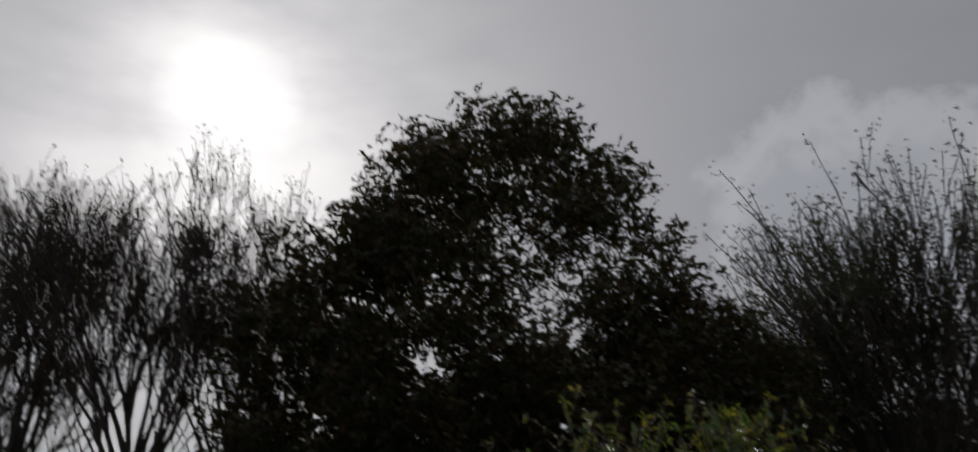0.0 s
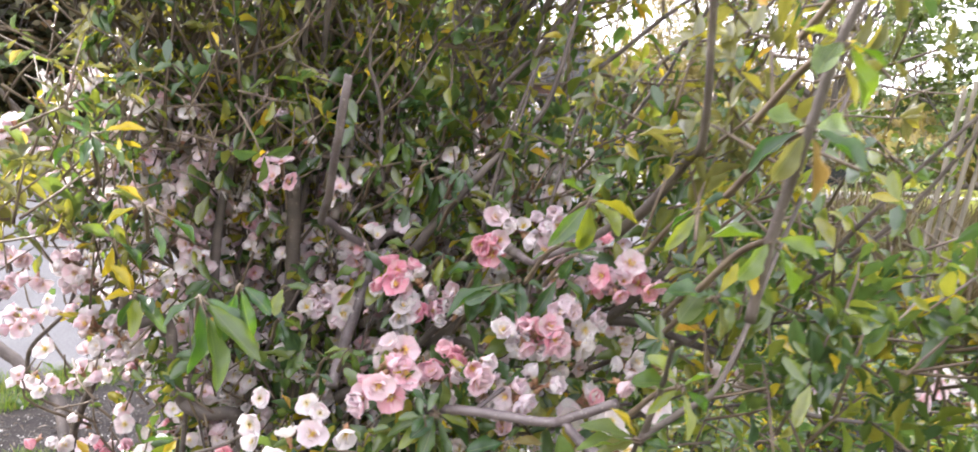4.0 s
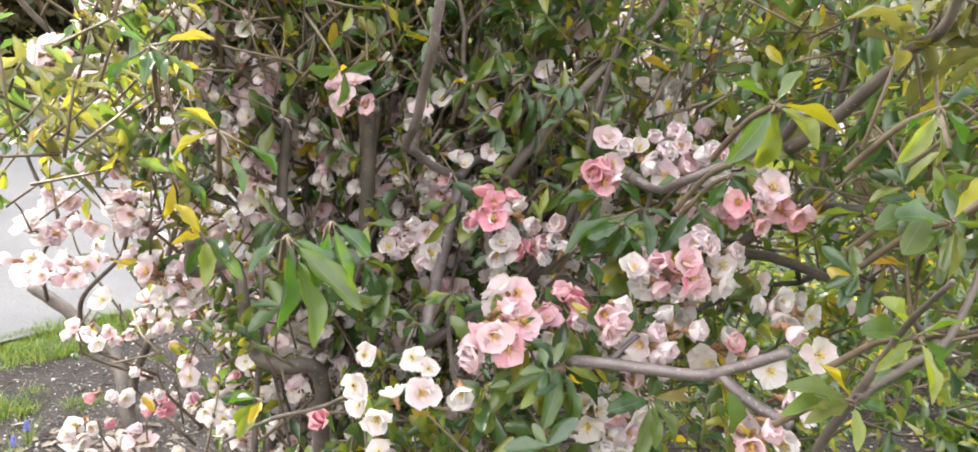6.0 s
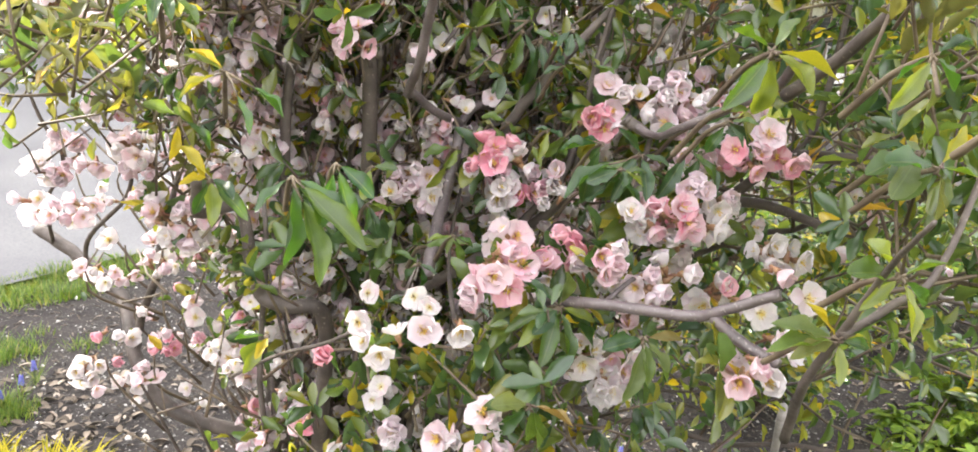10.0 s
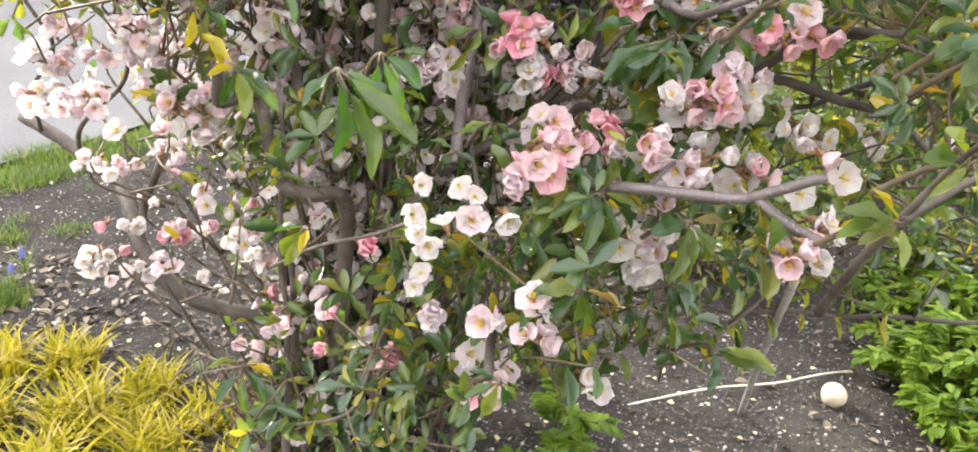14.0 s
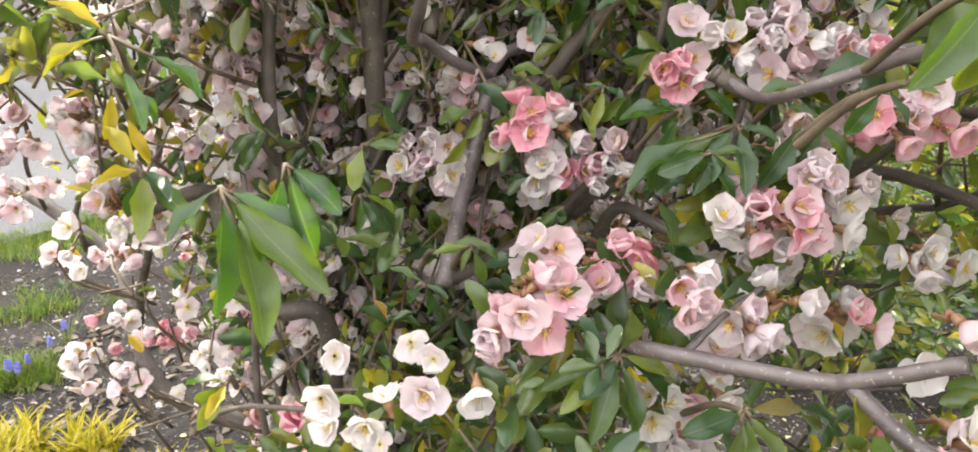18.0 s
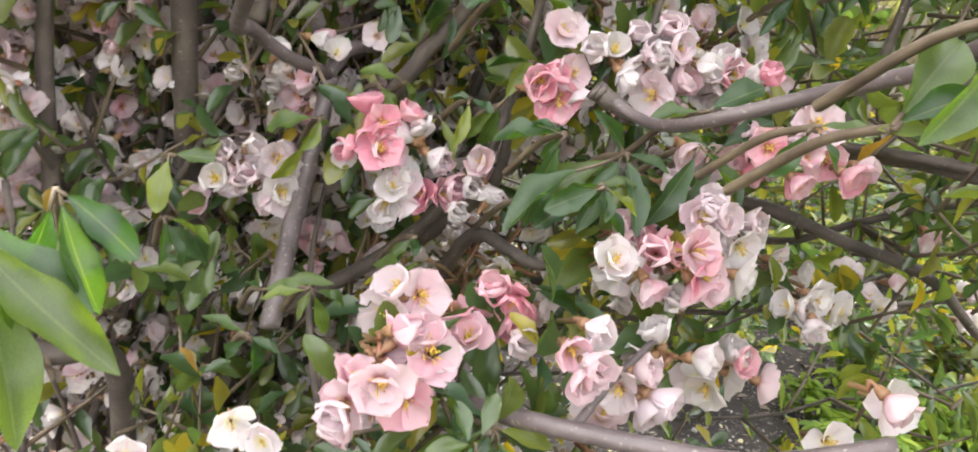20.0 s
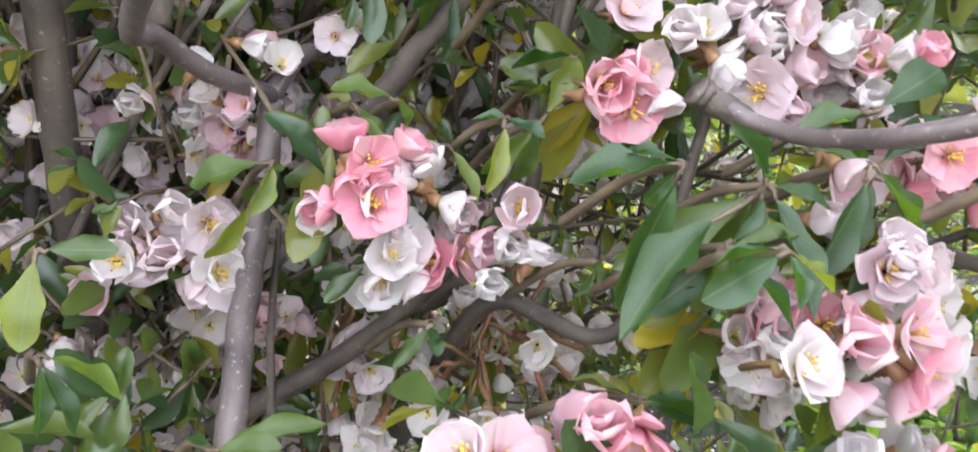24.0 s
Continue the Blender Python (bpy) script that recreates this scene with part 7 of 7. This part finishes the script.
for k in range(9000):
    if k < 5600:
        x = rnd(-1.8, 3.6)
        y = road_near(x) + 0.05 - 0.42 * random.random() ** 1.5
        n = 1.2 * noise.noise(Vector((x * 4, y * 4, 2.0))) + 0.17
    else:
        a, r = rnd(0, 2 * math.pi), math.sqrt(random.random())
        cx, cy, wx, wy = random.choice(((-0.08, 4.42, 0.36, 0.17), (-0.55, 4.3, 0.3, 0.2), (0.95, 4.95, 0.4, 0.15), (2.3, 4.6, 0.5, 0.25), (-0.14, 3.98, 0.16, 0.10)))
        x, y = cx + wx * r * math.cos(a), cy + wy * r * math.sin(a)
        n = 0.55 - r + 0.9 * noise.noise(Vector((x * 8, y * 8, 2.0)))
    if n < 0.0:
        continue
    tuft(c, (x, y, max(-0.034, soil_height(x, y) - 0.004)), 5, 0.040 + 0.05 * min(0.6, n), 0.9, 0.03)
tagged(new("verge_grass", c.mesh("verge_grass", BLADE)), "short rough grass on the verge beside the drive", "grass", kind="stuff")
# grape hyacinths
spike = bmesh.new()
for i in range(34):
    a, z = 2.4 * i, 0.045 + 0.028 * i / 34
    r = 0.0065 * (1 - 0.6 * i / 34)
    bmesh.ops.create_icosphere(spike, subdivisions=1, radius=0.0029, matrix=Matrix.Translation((r * math.cos(a), r * math.sin(a), z)))
first = None
for x, y in ((-0.157, 3.98), (-0.135, 3.95), (-0.11, 4.01), (-0.02, 4.12), (-0.19, 4.02), (-0.06, 4.05), (-0.23, 3.96), (1.18, 3.02), (1.21, 3.0), (0.86, 3.5), (-0.145, 3.97)):
    if first is None:
        first = thing("grape_hyacinth", "small blue grape hyacinth flower in the bed", "flower", on_soil(x, y), group="grape hyacinths")
        part("spike", (spike, BLUE), first, "dense blue flower spike")
        s = Tubes()
        s.add([(0, 0, -0.01), (0.002, 0, 0.04), (0, 0, 0.085)], 0.0022, 0.0016, 5)
        part("stem", s.mesh("stem", BLADE), first)
        c = Leaves(FINE)
        tuft(c, (0, 0, 0), 14, 0.10, 0.9, 0.012)
        part("blade_tuft", c.mesh("blade_tuft", BLADE), first, kind="stuff")
    else:
        copy_thing(first, Matrix.Translation(on_soil(x, y)) @ pose(0, 0, 0, rnd(-12, 12), rnd(-12, 12), rnd(0, 360)))
# mulch, pebbles, fallen petals and dead leaves
chips, stones, petals_down, dead = Leaves(leaf_shape(2, 0.35, 0.5, 0.1)), Leaves((np.array([(-.5, 0, 0), (0, -.4, .1), (.5, 0, 0), (0, .5, 0), (0, 0, .45), (0, 0, -.3)]), np.array([(0, 1, 4), (1, 2, 4), (2, 3, 4), (3, 0, 4), (1, 0, 5), (2, 1, 5), (3, 2, 5), (0, 3, 5)]))), Leaves(leaf_shape(3, 0.9, 0.3, 0.1, 0.4)), Leaves(leaf_shape(4, 0.5, 0.5, 0.3))
for _ in range(26000):
    x, y = rnd(-0.9, 3.4), rnd(2.0, 4.9)
    if y > 4.85 + 0.40 * x:
        continue
    p = np.array(on_soil(x, y))
    if random.random() < 0.5:
        chips.add(p + [0, 0, 0.003], unit([rnd(-1, 1), rnd(-1, 1), rnd(-0.15, 0.2)]), unit(np.array([0, 0, 1]) + 0.5 * ball()), rnd(0.008, 0.035), rnd(0.008, 0.02))
    else:
        stones.add(p, unit([rnd(-1, 1), rnd(-1, 1), rnd(-0.2, 0.2)]), (0, 0, 1), rnd(0.003, 0.013) * (1 if random.random() < 0.97 else 2))
for _ in range(330):
    x, y = rnd(-0.3, 2.2), rnd(2.2, 3.8)
    d = math.hypot(x - 0.9, y - 2.8)
    if random.random() < 1.4 - d:
        petals_down.add(np.array(on_soil(x, y)) + [0, 0, 0.006], unit([rnd(-1, 1), rnd(-1, 1), rnd(-0.1, 0.3)]), unit(np.array([0, 0, 1]) + 0.5 * ball()), rnd(0.010, 0.018))
for k in range(1300):
    x, y = (rnd(-0.5, 3.2), rnd(2.2, 4.3)) if k < 450 else (0.05 + 0.6 * rnd(-1, 1) * random.random(), rnd(2.95, 4.2)) if k < 1000 else (rnd(1.9, 3.4), rnd(2.7, 3.8))
    dead.add(np.array(on_soil(x, y)) + [0, 0, 0.008], unit([rnd(-1, 1), rnd(-1, 1), rnd(-0.1, 0.3)]), unit(np.array([0, 0, 1]) + 0.6 * ball()), rnd(0.016, 0.042))
tagged(new("mulch", chips.mesh("mulch", CHIP)), "scattered bark mulch on the soil", "mulch", kind="stuff")
tagged(new("pebbles", stones.mesh("pebbles", PEBBLE)), "small pale stones on the soil", "pebbles", kind="stuff")
tagged(new("fallen_petals", petals_down.mesh("fallen_petals", PETALS["w"])), "white petals fallen on the soil", "petals", kind="stuff")
tagged(new("dead_leaves", dead.mesh("dead_leaves", DEAD)), "dry brown leaves on the soil", "leaves", kind="stuff")


# lobed green plant: arching fronds with paired narrow leaflets
def lobed_plant(x, y, n, s, label):
    ob = thing("lobed_plant", label, "plant", on_soil(x, y), group="lobed green plants")
    st, lv = Tubes(), Leaves(leaf_shape(4, 0.42, 0.3, 0.25, 0.7))
    for i in range(n):
        a = rnd(0, 2 * math.pi)
        out, high = rnd(0.05, 0.24) * s, rnd(0.10, 0.25) * s
        tip = np.array([math.cos(a) * out, math.sin(a) * out, high * (0.75 if out > 0.15 * s else 1.0)])
        line = smooth_line([(0, 0, 0), tip * [0.4, 0.4, 0.85], tip * [0.8, 0.8, 1.08], tip], 5)
        st.add(line, 0.0022, 0.0010, 4)
        side = unit(np.cross(tip, [0, 0, 1]))
        for k in range(4, len(line)):
            d = unit(line[k] - line[k - 1])
            for sg in (-1, 1):
                long = rnd(0.026, 0.046) * (0.7 + 0.5 * s) * (1.0 - 0.35 * abs(k / len(line) - 0.6))
                lv.add(line[k] + ball(0.004), unit(0.55 * d + side * sg + 0.25 * ball() + np.array([0, 0, 0.1])), unit(np.array([0, 0, 1]) + 0.35 * ball()), long)
        lv.add(line[-1], unit(line[-1] - line[-2]), (0, 0, 1), 0.04 * s)
    part("stalkwork", st.mesh("stalkwork", FERN), ob, kind="stuff")
    part("foliage", lv.mesh("foliage", FERN), ob, kind="stuff")


for x, y, n, s in ((1.64, 2.44, 26, 0.62), (1.78, 2.50, 30, 0.70), (1.66, 2.28, 30, 0.70), (1.90, 2.36, 30, 0.80), (1.80, 2.18, 28, 0.75), (2.04, 2.52, 28, 0.80), (1.50, 2.26, 22, 0.55), (2.1, 2.25, 28, 0.9), (2.25, 2.78, 18, 0.7), (2.0, 2.75, 10, 0.5)):
    lobed_plant(x, y, n, s, "bushy bright green plant with finely lobed leaves")
# low sprouts under the bush
for x, y, n, s in ((0.75, 2.75, 8, 0.5), (0.9, 2.95, 8, 0.5), (0.62, 2.62, 7, 0.5), (1.0, 3.3, 8, 0.6), (1.3, 3.5, 8, 0.6)):
    lobed_plant(x, y, n, s, "low green sprout under the quince")
# leaning stick, root, dried fruit, cane, bundle of canes
stick = thing("leaning_stick", "thin grey stick leaning out of the soil", "stick", (1.217, 2.624, 0.0))
s = Tubes()
s.add(smooth_line([np.array(p) - [1.217, 2.624, 0] for p in ((1.235, 2.635, -0.03), (0.96, 2.46, 0.33), (0.70, 2.29, 0.64))], 5), 0.0075, 0.006, 8, 0.06)
part("rod", s.mesh("rod", ROD), stick)
root = Tubes()
root.add(smooth_line([(1.0, 2.78, 0.004), (1.21, 2.715, 0.012), (1.36, 2.637, 0.02), (1.50, 2.60, 0.018), (1.60, 2.575, 0.008)], 6), 0.0028, 0.0022, 6)
tagged(new("pale_root", root.mesh("pale_root", WIRE)), "thin pale cane lying on the soil", "cane")
bm = bmesh.new()
bmesh.ops.create_icosphere(bm, subdivisions=3, radius=0.030)
for v in bm.verts:
    v.co *= 1 + 0.06 * noise.noise(v.co * 40) - 0.12 * max(0.0, v.co.z / 0.034 - 0.7)
me = bpy.data.meshes.new("dried_fruit")
bm.to_mesh(me)
bm.free()
me.materials.append(FRUIT)
me.polygons.foreach_set("use_smooth", [True] * len(me.polygons))
fruit = tagged(new("dried_fruit", me), "pale round dried fruit on the soil", "fruit")
fruit.location = (1.439, 2.526, soil_height(1.439, 2.526) + 0.028)


def cane(name, label, pts, r, category="cane"):
    """A jointed bamboo cane."""
    ob = thing(name, label, category, pts[0])
    tube = Tubes()
    line = smooth_line(np.array(pts) - np.array(pts[0]), 8)
    tube.add(line, r, r * 0.9, 10)
    for k in range(3, len(line) - 1, 5):
        tube.add([line[k] - 0.002 * unit(line[k + 1] - line[k]), line[k], line[k] + 0.002 * unit(line[k + 1] - line[k])], r * 1.1, r * 1.1, 10)
    part("shaft", tube.mesh("shaft", BAMBOO), ob)


cane("bamboo_cane", "cut bamboo cane standing upright in the bed", [(0.17, 1.78, -0.05), (0.29, 1.752, 0.55), (0.400, 1.729, 1.117)], 0.0088)
for foot, top in (((4.45, 3.83), (4.54, 3.62, 1.72)), ((4.40, 3.86), (4.50, 3.74, 1.62)), ((4.48, 3.78), (4.60, 3.60, 1.58)), ((4.50, 3.86), (4.49, 3.68, 1.66))):
    cane("bamboo_cane", "weathered bamboo cane in a tied garden bundle", [(*foot, -0.05), ((foot[0] + top[0]) / 2 + 0.01, (foot[1] + top[1]) / 2, top[2] * 0.5), top], 0.015)
# tawny grasses by the drive
for x, y, s in ((6.6, 5.3, 0.9), (6.9, 5.6, 1.0), (7.5, 6.0, 1.0), (8.2, 5.8, 1.05), (5.7, 4.9, 0.85), (6.4, 4.8, 0.9), (7.4, 5.1, 0.9), (8.6, 5.2, 1.0), (9.2, 6.0, 1.0), (5.0, 4.4, 0.7), (5.8, 4.3, 0.85), (6.8, 4.3, 0.8), (8.0, 4.4, 0.9)):
    c = Leaves(FINE)
    tuft(c, (0, 0, 0), 460, 1.08 * s, 0.7, 0.30)
    ob = thing("tawny_grass", "clump of tawny dry ornamental grass by the drive", "grass", (x, y, -0.03), group="tawny grass clumps")
    part("blade_tuft", c.mesh("blade_tuft", STRAW), ob, kind="stuff")


# low leafy shrubs beside the quince
def low_shrub(x, y, w, h, n, label):
    ob = thing("low_shrub", label, "shrub", (x, y, 0.0), group="low shrubs beside the quince")
    wood, lv = Tubes(), Leaves(SMALL_LEAF)
    for i in range(n):
        a, r = rnd(0, 2 * math.pi), math.sqrt(random.random())
        tip = np.array([w * r * math.cos(a), w * r * math.sin(a), h * rnd(0.55, 1.08) * (1 - 0.35 * r * r)])
        line = smooth_line([(0.1 * tip[0], 0.1 * tip[1], -0.02), tip * [0.6, 0.6, 0.55] + ball(0.04), tip], 7)
        wood.add(line, 0.005, 0.002, 5)
        for k in range(5, len(line)):
            d = unit(line[k] - line[k - 1])
            for q in range(5):
                b = rnd(0, 6.28)
                lv.add(line[k] + ball(0.012), unit(0.5 * d + np.array([math.cos(b), math.sin(b), rnd(-0.2, 0.3)])), unit(d + 0.5 * ball()), rnd(0.03, 0.055))
    part("stemwork", wood.mesh("stemwork", TWIG), ob, kind="stuff")
    part("foliage", lv.mesh("foliage", LEAF), ob, kind="stuff")


for x, y, w, h, n in ((1.75, 3.15, 0.45, 0.62, 55), (2.6, 3.3, 0.5, 0.6, 55), (2.3, 2.5, 0.35, 0.45, 30), (3.3, 3.0, 0.6, 0.65, 60), (3.6, 3.9, 0.6, 0.6, 60), (2.9, 4.1, 0.45, 0.45, 40), (4.2, 2.6, 0.6, 0.7, 50), (1.05, 1.75, 0.35, 0.80, 55), (1.6, 1.7, 0.4, 0.8, 55), (0.75, 1.45, 0.25, 0.8, 40)):
    low_shrub(x, y, w, h, n, "low spreading green shrub with small glossy leaves")
